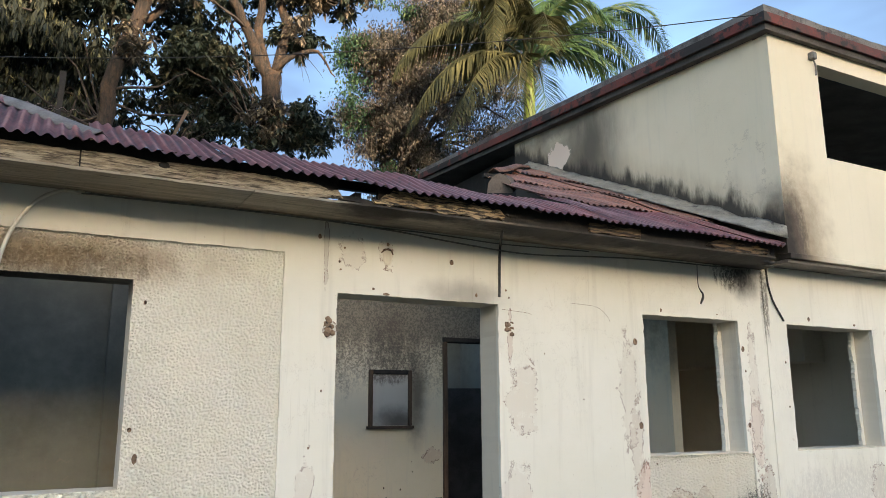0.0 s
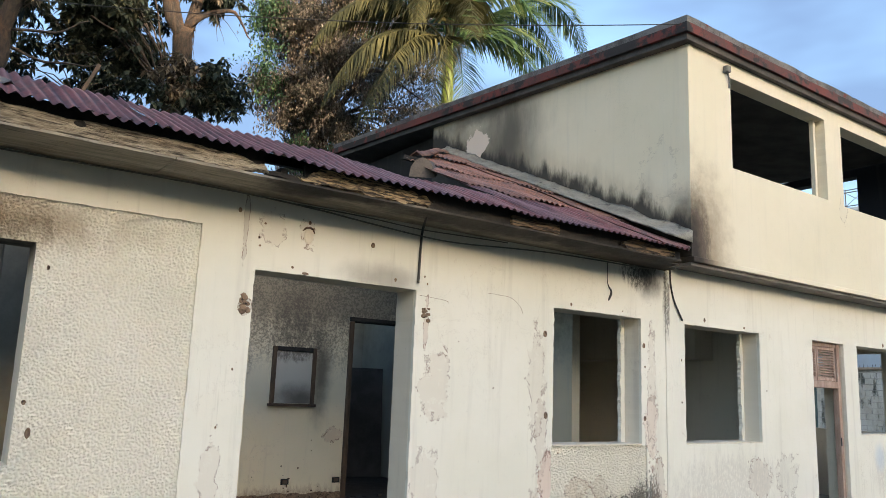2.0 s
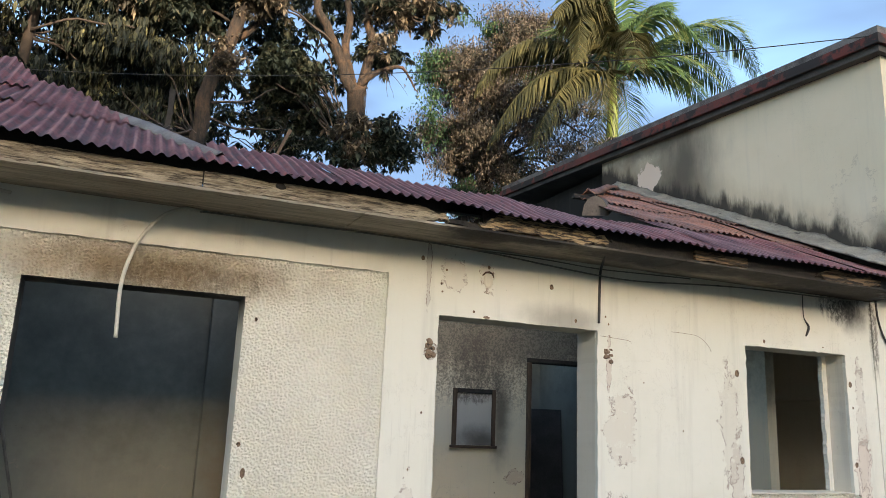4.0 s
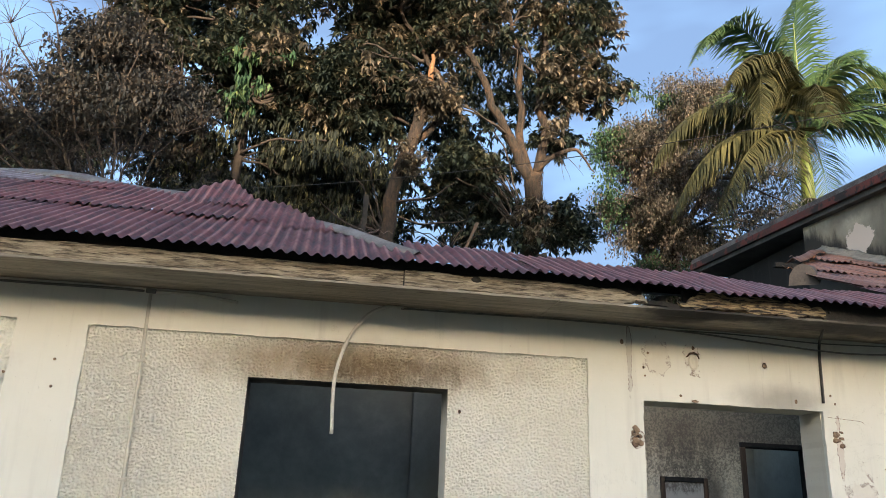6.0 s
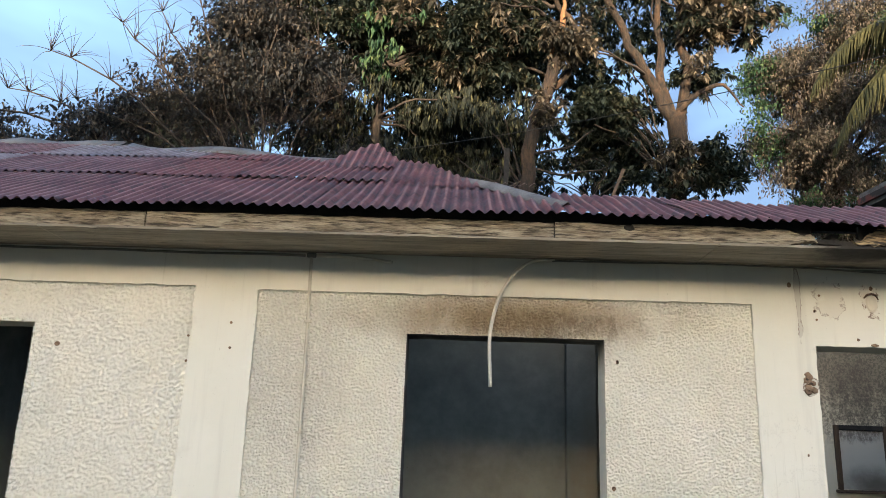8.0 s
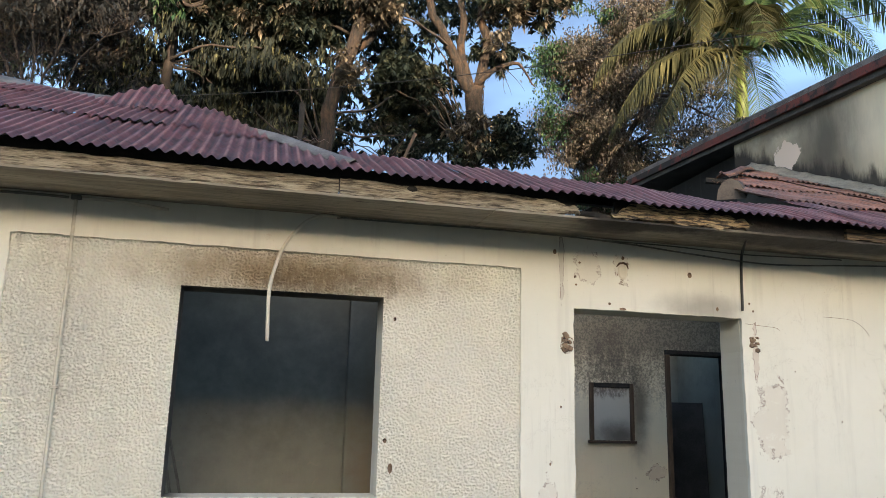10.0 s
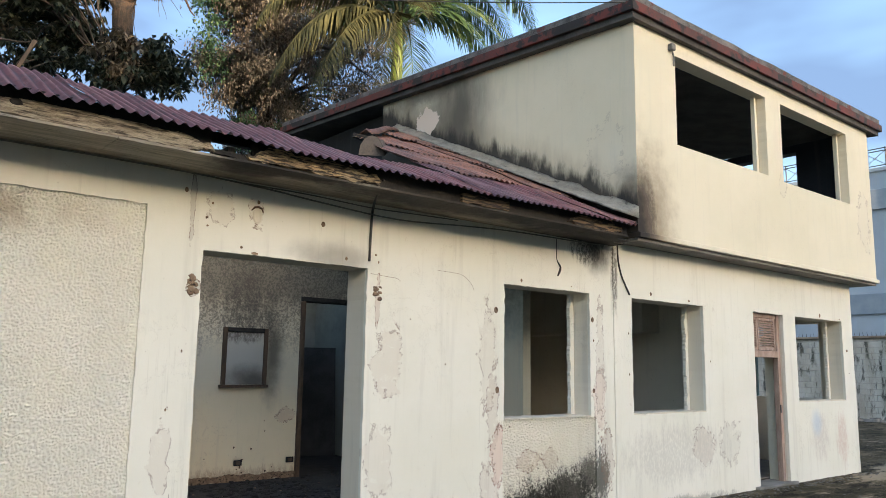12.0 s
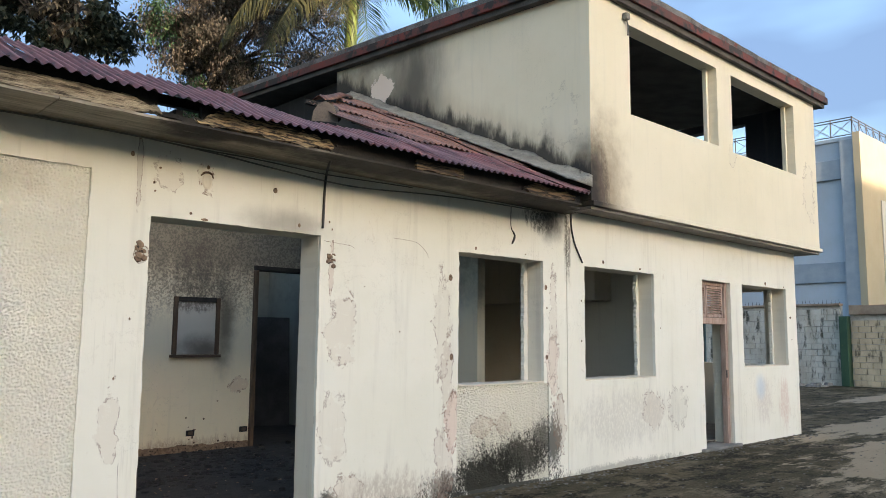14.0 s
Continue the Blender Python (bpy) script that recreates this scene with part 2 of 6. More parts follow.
def plaster(name, tone, blobs=(), grime=0.5, stucco=False, chips=None, base_dirt=0.5, extra=None):
    """Old painted plaster: mottled paint, rain streaks, stains of given places and, low down, mould of its own shape."""
    t = Nodes(name, 0.85)
    big, mid, fine = t.noise(0.9, 5, 0.6), t.noise(5, 6, 0.65), t.noise(70, 3, 0.6)
    streak = t.noise(2.0, 6, 0.6, stretch=(5, 5, 0.35))
    c = t.mix(t.ramp(big, 0.3, 0.7), tone, tuple(v * k for v, k in zip(tone, (0.93, 0.93, 0.9))))
    c = t.mix(t.math("MULTIPLY", t.ramp(streak, 0.52, 0.72), 0.35 * grime), c, (0.42, 0.40, 0.35))
    c = t.mix(t.math("MULTIPLY", t.ramp(mid, 0.6, 0.78), 0.35 * grime), c, (0.50, 0.45, 0.38))
    c = t.mix(t.math("MULTIPLY", t.ramp(t.noise(23, 4, 0.7), 0.66, 0.72), 0.5 * grime), c, (0.27, 0.24, 0.2))
    edge = t.noise(3.2, 7, 0.7)
    pits = t.math("MULTIPLY", t.ramp(t.noise(48, 3, 0.6), 0.70, 0.74), t.ramp(t.noise(2.3, 5, 0.6), 0.48, 0.60))
    c = t.mix(t.math("MULTIPLY", pits, 0.8 * grime), c, (0.16, 0.13, 0.10))
    flake = t.math("MULTIPLY", t.ramp(t.noise(6.5, 10, 0.8, distort=0.8), 0.60, 0.63), t.ramp(t.noise(0.8, 3, 0.5), 0.47, 0.62))
    c = t.mix(t.math("MULTIPLY", flake, 0.55 * grime), c, (0.50, 0.43, 0.35))
    hair = t.math("ABSOLUTE", t.math("SUBTRACT", t.noise(1.6, 8, 0.7, distort=0.4), 0.5))
    c = t.mix(t.math("MULTIPLY", t.math("MULTIPLY", t.ramp(hair, 0.0, 0.004, 1.0, 0.0), t.ramp(t.noise(0.7, 2, 0.5), 0.52, 0.6)), 0.5 * grime), c, (0.25, 0.22, 0.18))
    drip = t.math("MULTIPLY", t.ramp(t.noise(9, 4, 0.6, stretch=(3, 3, 0.10)), 0.60, 0.70), t.ramp(t.noise(1.1, 3, 0.5), 0.45, 0.65))
    c = t.mix(t.math("MULTIPLY", drip, 0.4 * grime), c, (0.38, 0.36, 0.31))
    for place, radii, colour, amount, *more in blobs:
        n = t.noise(7, 7, 0.75, stretch=(2.2, 2.2, 0.5)) if "run" in more else (t.noise(9, 10, 0.8, distort=0.6) if "chip" in more else edge)
        m = t.blob(place, radii, 0.10 if "chip" in more else (0.8 if "soft" in more else 0.4), 1.9 if "chip" in more else (1.3 if "run" in more else 0.75), n=n)
        if "chip" in more:
            # a flake is a little duller than the paint, with a broken sharp rim of bare brown plaster
            d = t.vmath("LENGTH", t.vmath("DIVIDE", t.vmath("SUBTRACT", t.pos, place), radii), (0, 0, 0))
            d = t.math("ADD", d, t.math("MULTIPLY", t.math("SUBTRACT", t.noise(6, 10, 0.72, distort=0.4), 0.5), 3.0))
            m = t.math("MULTIPLY", t.ramp(d, 0.97, 1.03, 1.0, 0.0), t.ramp(t.noise(11, 9, 0.75, distort=0.5), 0.40, 0.43, 0.25, 1.0))
            rim = t.math("MULTIPLY", t.ramp(t.math("ABSOLUTE", t.math("SUBTRACT", d, 1.0)), 0.02, 0.11, 1.0, 0.0), t.ramp(t.noise(13, 6, 0.7), 0.46, 0.54))
            c = t.mix(t.math("MULTIPLY", rim, min(1.0, amount * 1.3)), c, (0.15, 0.085, 0.06))
            amount = amount * 0.45
        elif "run" in more:
            m = t.math("MULTIPLY", m, t.ramp(t.noise(24, 7, 0.75, stretch=(1.4, 1.4, 0.8)), 0.36, 0.56, 0.15, 1.0))
        elif "mould" in more:
            d = t.vmath("LENGTH", t.vmath("DIVIDE", t.vmath("SUBTRACT", t.pos, place), radii), (0, 0, 0))
            s = t.math("ADD", t.math("MULTIPLY", t.math("SUBTRACT", t.noise(5, 8, 0.7, stretch=(1.3, 1, 0.7)), 0.5), 1.8), t.math("MULTIPLY", t.math("SUBTRACT", t.noise(48, 6, 0.8, stretch=(1, 1, 0.6)), 0.5), 2.8))
            m = t.ramp(t.math("ADD", d, s), 0.60, 1.15, 1.0, 0.0)
        c = t.mix(t.math("MULTIPLY", m, amount), c, colour)
    if extra:
        c = extra(t, c)
    if stucco:
        t.bump(t.math("ADD", t.math("MULTIPLY", fine, 0.6), t.noise(95, 4, 0.7)), 0.9, 0.007)
    else:
        t.bump(t.math("ADD", t.math("MULTIPLY", fine, 0.15), mid), 0.35, 0.006)
    return t.done(c)

CREAM, WHITE = (0.76, 0.70, 0.56), (0.79, 0.775, 0.70)
GREY, BARE, RUSTY = (0.30, 0.28, 0.25), (0.55, 0.46, 0.38), (0.23, 0.10, 0.05)
PINK = (0.52, 0.25, 0.19)
MOULD = (0.014, 0.015, 0.010)

lower_spots = [
    ((6.62, 5.6, 0.40), (0.16, 0.4, 0.30), MOULD, 0.85, "mould"),
    ((5.05, 5.6, 0.10), (0.30, 0.4, 0.16), MOULD, 0.7, "mould"),
    ((3.75, 5.6, 0.14), (0.10, 0.4, 0.09), MOULD, 0.85, "mould"),
    ((6.72, 5.6, 0.55), (0.10, 0.4, 0.28), (0.26, 0.17, 0.12), 0.6, "chip"),
    ((4.3, 5.6, 0.0), (0.75, 0.4, 0.10), MOULD, 0.55, "mould"),
    ((5.75, 5.6, 0.0), (0.95, 0.4, 0.22), MOULD, 0.95, "mould"),
    ((7.9, 5.6, 0.0), (1.3, 0.4, 0.08), MOULD, 0.45, "mould"),
    ((1.4, 5.6, 0.0), (0.8, 0.4, 0.10), MOULD, 0.5, "mould"),
    ((8.55, 5.6, 0.62), (0.22, 0.4, 0.20), (0.46, 0.34, 0.27), 0.55, "chip"),
    ((3.95, 5.6, 0.20), (0.16, 0.4, 0.16), BARE, 0.6, "chip"),
    ((6.62, 5.6, 1.20), (0.10, 0.4, 0.35), PINK, 0.45, "chip"),
    ((1.98, 5.6, 0.9), (0.06, 0.4, 0.25), BARE, 0.5, "chip"),
    ((2.30, 5.6, 2.62), (0.10, 0.4, 0.12), BARE, 0.4, "chip"),
    ((5.12, 5.6, 0.70), (0.09, 0.4, 0.25), PINK, 0.75, "chip"),
    ((5.02, 5.6, 0.30), (0.10, 0.4, 0.35), (0.42, 0.30, 0.24), 0.48, "chip"),
    ((3.85, 5.6, 1.52), (0.14, 0.4, 0.30), BARE, 0.55, "chip"),
    ((3.78, 5.6, 0.75), (0.13, 0.4, 0.28), BARE, 0.4, "chip"),
    ((3.73, 5.6, 2.02), (0.025, 0.4, 0.22), (0.40, 0.22, 0.15), 0.64, "chip"),
    ((3.72, 5.6, 0.12), (0.10, 0.4, 0.07), MOULD, 0.9, "chip"),
    ((4.35, 5.6, 0.10), (0.55, 0.4, 0.20), (0.34, 0.28, 0.23), 0.55, "run"),
    ((4.98, 5.6, 1.60), (0.10, 0.4, 0.45), (0.50, 0.44, 0.36), 0.48, "chip"),
    ((5.06, 5.6, 1.10), (0.07, 0.4, 0.35), (0.36, 0.26, 0.20), 0.52, "chip"),
    ((6.62, 5.6, 1.55), (0.07, 0.4, 0.60), (0.45, 0.36, 0.29), 0.48, "chip"),
    ((2.14, 5.6, 2.02), (0.05, 0.4, 0.06), (0.20, 0.15, 0.11), 0.72, "chip"),
    ((2.10, 5.6, 2.60), (0.02, 0.4, 0.22), (0.28, 0.24, 0.2), 0.68, "chip"),
    ((2.60, 5.6, 2.63), (0.06, 0.4, 0.10), (0.62, 0.55, 0.46), 0.72, "chip"),
    ((3.30, 5.6, 2.36), (0.30, 0.4, 0.10), (0.15, 0.13, 0.11), 0.55, "soft"),
    ((6.45, 5.6, 2.78), (0.26, 0.4, 0.15), SOOT, 0.9, "run"),
    ((6.62, 5.6, 2.76), (0.20, 0.4, 0.18), SOOT, 0.9, "soft"),
    ((6.88, 5.6, 2.55), (0.05, 0.4, 0.38), (0.10, 0.085, 0.07), 0.8, "run"),
    ((8.0, 5.6, 0.55), (0.95, 0.4, 0.30), (0.50, 0.48, 0.44), 0.5, "run"),
    ((9.15, 5.6, 0.60), (0.22, 0.4, 0.26), (0.40, 0.38, 0.35), 0.36, "chip"),
    ((11.6, 5.6, 0.60), (0.22, 0.4, 0.30), (0.55, 0.50, 0.46), 0.6, "run"),
    ((11.5, 5.6, 0.80), (0.12, 0.4, 0.16), (0.42, 0.55, 0.68), 0.5, "soft"),
    ((12.3, 5.6, 0.55), (0.16, 0.4, 0.34), (0.58, 0.42, 0.36), 0.55, "run"),
    ((0.20, 5.6, 2.42), (0.80, 0.4, 0.13), (0.33, 0.24, 0.14), 0.75, "soft"),
]
band_mat = plaster("old_painted_plaster", WHITE, lower_spots, grime=0.55)
stucco_mat = plaster("rough_stucco", (0.86, 0.85, 0.78), [
    ((0.15, 5.6, 2.43), (0.85, 0.4, 0.17), (0.30, 0.21, 0.11), 0.85, "soft"),
    ((0.35, 5.6, 2.38), (0.5, 0.4, 0.10), (0.14, 0.10, 0.06), 0.6, "run"),
    ((1.30, 5.6, 0.25), (0.25, 0.4, 0.12), (0.20, 0.19, 0.16), 0.48, "chip"),
    ((-1.35, 5.6, 2.0), (0.35, 0.4, 0.6), (0.50, 0.47, 0.42), 0.35, "run")], grime=0.22, stucco=True)
stucco_low_mat = plaster("rough_stucco_mouldy", WHITE, [
    ((5.62, 5.6, 0.06), (0.52, 0.4, 0.44), MOULD, 0.97, "mould"),
    ((6.10, 5.6, 0.28), (0.45, 0.4, 0.24), MOULD, 0.92, "mould"),
    ((6.45, 5.6, 0.42), (0.20, 0.4, 0.22), MOULD, 0.8, "mould"),
    ((5.55, 5.6, 0.62), (0.16, 0.4, 0.12), (0.35, 0.22, 0.12), 0.56, "chip"),
    ((5.85, 5.6, 0.62), (0.10, 0.4, 0.10), (0.30, 0.20, 0.12), 0.56, "chip")], grime=0.4, stucco=True)


def gable_soot(t, c):
    """Scorch marks that licked up the wall from the burnt roof edge."""
    sep = t.n.new("ShaderNodeSeparateXYZ")
    t.l.new(t.pos, sep.inputs[0])
    y, z = sep.outputs["Y"], sep.outputs["Z"]
    over = t.math("SUBTRACT", z, t.math("ADD", t.math("MULTIPLY", t.math("SUBTRACT", y, 4.95), 0.447), 2.97))
    lick = t.noise(2.6, 5, 0.65, stretch=(1, 1.6, 0.5))
    fine = t.noise(11, 5, 0.65, stretch=(1, 1.3, 0.4))
    reach = t.math("ADD", t.math("MULTIPLY", lick, 0.62), t.math("MULTIPLY", fine, 0.16))
    m = t.ramp(t.math("SUBTRACT", over, reach), -0.20, 0.02, 1.0, 0.0)
    c = t.mix(t.ramp(t.math("SUBTRACT", over, reach), -0.2, 0.30, 0.40, 0.0), c, (0.30, 0.22, 0.13))
    c = t.mix(t.math("MULTIPLY", m, 0.93), c, SOOT)
    m2 = t.blob((6.97, 8.35, 5.05), (0.5, 0.55, 0.9), 0.9, 0.5, n=lick)
    c = t.mix(t.math("MULTIPLY", m2, 0.85), c, (0.03, 0.027, 0.024))
    return t.mix(t.blob((6.97, 9.07, 5.16), (0.5, 0.24, 0.21), 0.05, 0.8, n=t.noise(9, 5, 0.65)), c, (0.74, 0.62, 0.52))


# same cream paint, its tone warmed to offset the bluer light on this side
gable_mat = plaster("scorched_gable_plaster", (0.80, 0.715, 0.545), [
    ((6.97, 9.7, 5.25), (0.4, 0.75, 0.42), (0.23, 0.20, 0.16), 0.7, "soft"),
    ((6.97, 9.05, 5.60), (0.4, 0.8, 0.12), (0.10, 0.09, 0.08), 0.7, "soft"),
    ((6.97, 5.7, 4.0), (0.4, 0.25, 0.35), (0.62, 0.60, 0.54), 0.18, "chip"),
    ((6.97, 5.40, 3.35), (0.3, 0.20, 0.34), (0.06, 0.05, 0.045), 0.85, "soft"),
    ((6.97, 9.6, 4.9), (0.4, 0.3, 0.3), (0.12, 0.10, 0.08), 0.5, "run")], grime=0.3, extra=gable_soot)
upper_mat = plaster("cream_upper_plaster", CREAM, [
    ((7.15, 5.28, 3.15), (0.40, 0.5, 0.68), (0.20, 0.135, 0.075), 0.75, "soft"),
    ((6.99, 5.28, 3.05), (0.22, 0.5, 0.58), (0.022, 0.018, 0.015), 0.97, "soft"),
    ((7.18, 5.28, 3.25), (0.12, 0.5, 0.30), (0.07, 0.05, 0.04), 0.6, "run"),
    ((12.9, 5.28, 3.9), (0.2, 0.4, 0.4), (0.60, 0.56, 0.48), 0.40, "chip"),
    ((10.3, 5.28, 4.05), (0.10, 0.4, 0.16), (0.58, 0.54, 0.46), 0.48, "chip"),
    ((7.9, 5.28, 4.7), (0.10, 0.4, 0.5), (0.58, 0.54, 0.46), 0.24, "chip")], grime=0.25)


def back_wall_soot(t, c):
    sep = t.n.new("ShaderNodeSeparateXYZ")
    t.l.new(t.pos, sep.inputs[0])
    n = t.noise(4, 6, 0.7, stretch=(1.5, 1, 0.4))
    h = t.math("ADD", sep.outputs["Z"], t.math("MULTIPLY", t.math("SUBTRACT", n, 0.5), 1.1))
    spots = t.ramp(t.noise(40, 3, 0.7), 0.44, 0.56)
    c = t.mix(t.math("MULTIPLY", t.ramp(h, 1.7, 2.5), 0.85), c, (0.10, 0.095, 0.082))
    return t.mix(t.math("MULTIPLY", t.math("MULTIPLY", t.ramp(h, 1.55, 2.1), spots), 0.6), c, (0.06, 0.055, 0.05))


inner_mat = plaster("smoked_inner_plaster", (0.80, 0.73, 0.56), [
    ((4.4, 9.51, 2.2), (0.28, 0.4, 0.5), SOOT, 0.7, "run"),
    ((4.82, 9.51, 1.62), (0.12, 0.4, 0.5), (0.05, 0.045, 0.04), 0.8, "soft"),
    ((5.05, 9.51, 0.85), (0.12, 0.4, 0.10), (0.52, 0.33, 0.25), 0.64, "chip"),
    ((4.3, 9.51, 0.05), (1.2, 0.4, 0.14), (0.42, 0.32, 0.22), 0.8, "run")], grime=0.6, extra=back_wall_soot)
# brown blob at x 1.2 is a lit strip put into the plaster colour
room_mat = plaster("smoky_room_plaster", (0.34, 0.35, 0.30), [((0.4, 8.4, 3.2), (8, 4, 1.5), (0.05, 0.055, 0.052), 0.75, "soft"), ((1.2, 8.3, 0.8), (0.25, 0.5, 1.0), (0.36, 0.27, 0.17), 0.6, "soft")], grime=0.7)
partition_mat = plaster("cream_smoked_partition", (0.80, 0.70, 0.52), [((6.9, 7.2, 3.0), (0.5, 2.5, 0.75), (0.04, 0.04, 0.038), 0.95, "soft"), ((9.35, 7.0, 2.9), (0.5, 4, 1.0), (0.06, 0.06, 0.055), 0.9, "soft")], grime=0.6)
# the dimness of the upper rooms is put into this blue-black colour
dark_room_mat = plaster("room_shade_plaster", (0.045, 0.056, 0.080), grime=0.2)
ceiling_mat = plaster("smoked_ceiling", (0.10, 0.10, 0.095), grime=0.6)
# near-black colour stands for the shade under the upper roof
shade_wall_mat = plaster("shade_black_plaster", (0.014, 0.013, 0.013), grime=0.1)


def soffit_material():
    t = Nodes("weathered_soffit_board", 0.85)
    g, f = t.noise(4, 8, 0.7, stretch=(0.3, 4, 4)), t.noise(9, 7, 0.75, stretch=(0.5, 6, 6))
    c = t.mix(t.ramp(g, 0.35, 0.65), (0.33, 0.298, 0.238), (0.19, 0.17, 0.135))
    c = t.mix(t.math("MULTIPLY", t.ramp(f, 0.56, 0.64), 0.8), c, (0.06, 0.05, 0.04))
    rag = t.noise(3, 7, 0.75)
    for place, radii in (((6.5, 5.3, 2.86), (1.0, 0.6, 0.3)), ((2.6, 5.1, 2.86), (0.45, 0.14, 0.2)), ((4.0, 5.15, 2.86), (0.9, 0.25, 0.2)), ((5.3, 5.12, 2.86), (0.9, 0.22, 0.2)), ((2.3, 5.1, 2.86), (0.3, 0.3, 0.2))):
        c = t.mix(t.math("MULTIPLY", t.blob(place, radii, 0.5, 0.9, n=rag), 0.9), c, SOOT)
    t.bump(f, 0.5, 0.006)
    return t.done(c)


soffit_mat = soffit_material()
roof_slab_mat = simple("dark_roof_concrete", (0.05, 0.047, 0.043), (0.10, 0.095, 0.088), 2.5, 0.9, 0.3)
slab_mat = simple("stained_concrete", (0.13, 0.125, 0.115), (0.25, 0.24, 0.22), 2.5, 0.9, 0.3, third=(0.05, 0.047, 0.044))
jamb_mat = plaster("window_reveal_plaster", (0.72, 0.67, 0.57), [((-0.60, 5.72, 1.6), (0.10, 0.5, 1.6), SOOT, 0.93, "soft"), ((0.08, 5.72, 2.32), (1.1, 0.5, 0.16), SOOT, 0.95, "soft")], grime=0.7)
reveal_edge_mat = plaster("broken_plaster_edge", (0.78, 0.76, 0.69), grime=0.8)
red_edge_mat = simple("flaking_red_edge_paint", (0.19, 0.040, 0.030), (0.085, 0.042, 0.036), 1.6, 0.8, 0.4, third=(0.030, 0.026, 0.024), third_at=(0.50, 0.58))
lip_mat = simple("grey_roof_lip", (0.20, 0.19, 0.18), (0.06, 0.056, 0.052), 3, 0.9, 0.4, third=(0.16, 0.045, 0.035), third_at=(0.58, 0.66))


def sheet_material(name, a, b, dirt, rust, metal_spots, crest=0.55, crest_colour=(0.36, 0.21, 0.19)):
    t = Nodes(name, 0.55)
    rnd = t.n.new("ShaderNodeObjectInfo").outputs["Random"]
    big, fine = t.noise(1.4, 6, 0.65), t.noise(26, 4, 0.65)
    streak = t.noise(3, 6, 0.65, stretch=(6, 0.8, 0.8))
    c = t.mix(t.ramp(t.math("ADD", t.math("MULTIPLY", big, 0.7), t.math("MULTIPLY", rnd, 0.3)), 0.3, 0.7), a, b)
    c = t.mix(t.math("MULTIPLY", t.ramp(streak, 0.5, 0.72), 0.55), c, rust)
    c = t.mix(t.math("MULTIPLY", t.ramp(t.noise(5, 8, 0.75), 0.50, 0.62), 0.8), c, dirt)
    c = t.mix(t.math("MULTIPLY", t.ramp(t.noise(17, 6, 0.75, stretch=(1.6, 0.8, 0.8)), 0.56, 0.64), 0.75), c, dirt)
    c = t.mix(t.math("MULTIPLY", t.ramp(fine, 0.6, 0.74), metal_spots), c, (0.36, 0.31, 0.32))
    sep = t.n.new("ShaderNodeSeparateXYZ")
    t.l.new(t.pos, sep.inputs[0])
    wave = t.math("SINE", t.math("MULTIPLY", sep.outputs["X"], 2 * math.pi / 0.076), 0.0)
    # paler rib crests: their highlights put into the colour, broken up by noise
    worn = t.math("MULTIPLY", t.ramp(wave, 0.35, 1.0), t.ramp(t.noise(2.2, 6, 0.7, stretch=(3, 0.7, 1)), 0.36, 0.60))
    c = t.mix(t.math("MULTIPLY", worn, crest), c, crest_colour)
    # valley dirt also paints in the shade between the ribs
    valley_silt_shade = t.math("MULTIPLY", t.ramp(wave, -0.45, -1.0), t.ramp(t.noise(3.1, 6, 0.7, stretch=(3, 0.8, 1)), 0.38, 0.56))
    c = t.mix(t.math("MULTIPLY", valley_silt_shade, 0.75), c, dirt)
    t.bump(fine, 0.2, 0.004)
    t.put(t.b.inputs["Roughness"], t.ramp(big, 0.3, 0.7, 0.42, 0.7))
    return t.done(c)


sheet_mat = sheet_material("faded_maroon_sheet", (0.17, 0.046, 0.043), (0.088, 0.035, 0.041), (0.030, 0.022, 0.022), (0.17, 0.085, 0.065), 0.35)
grey_sheet_mat = sheet_material("grey_galvanised_sheet", (0.25, 0.24, 0.26), (0.15, 0.11, 0.12), (0.05, 0.045, 0.045), (0.18, 0.12, 0.10), 0.5, 0.4, (0.40, 0.40, 0.43))
rust_sheet_mat = sheet_material("rusted_scorched_sheet", (0.30, 0.13, 0.075), (0.17, 0.075, 0.05), (0.05, 0.04, 0.034), (0.30, 0.19, 0.13), 0.3, 0.3, (0.34, 0.21, 0.16))
cap_mat = simple("grey_ridge_cap_metal", (0.19, 0.18, 0.17), (0.09, 0.082, 0.075), 5, 0.65, 0.4, third=(0.11, 0.06, 0.05), third_at=(0.54, 0.66))
flash_mat = simple("cement_flashing", (0.30, 0.285, 0.24), (0.17, 0.16, 0.135), 4, 0.9, 1.0, 0.02, third=(0.06, 0.055, 0.05))
broken_cap_mat = simple("rust_grey_bent_metal", (0.12, 0.095, 0.075), (0.06, 0.048, 0.040), 4, 0.7, 0.4, third=(0.03, 0.026, 0.022))
fascia_mat = simple("rotten_painted_wood", (0.42, 0.365, 0.27), (0.16, 0.126, 0.086), 14, 0.88, 1.0, 0.018, stretch=(0.26, 1, 2.4), fine=100, third=(0.05, 0.04, 0.029), third_at=(0.46, 0.64))
burnt_fascia_mat = simple("burnt_fascia_wood", (0.22, 0.15, 0.085), (0.09, 0.065, 0.04), 9, 0.85, 1.0, 0.012, stretch=(0.22, 1, 3.5), fine=55, third=(0.016, 0.013, 0.011), third_at=(0.46, 0.54))
raw_wood_mat = simple("freshly_split_wood", (0.42, 0.32, 0.18), (0.20, 0.145, 0.085), 16, 0.8, 0.8, 0.012, stretch=(0.3, 1, 2.4), third=(0.03, 0.024, 0.018), third_at=(0.46, 0.55))
char_mat = simple("charred_wood", (0.012, 0.011, 0.010), (0.03, 0.027, 0.024), 9, 0.9, 0.8, 0.01)
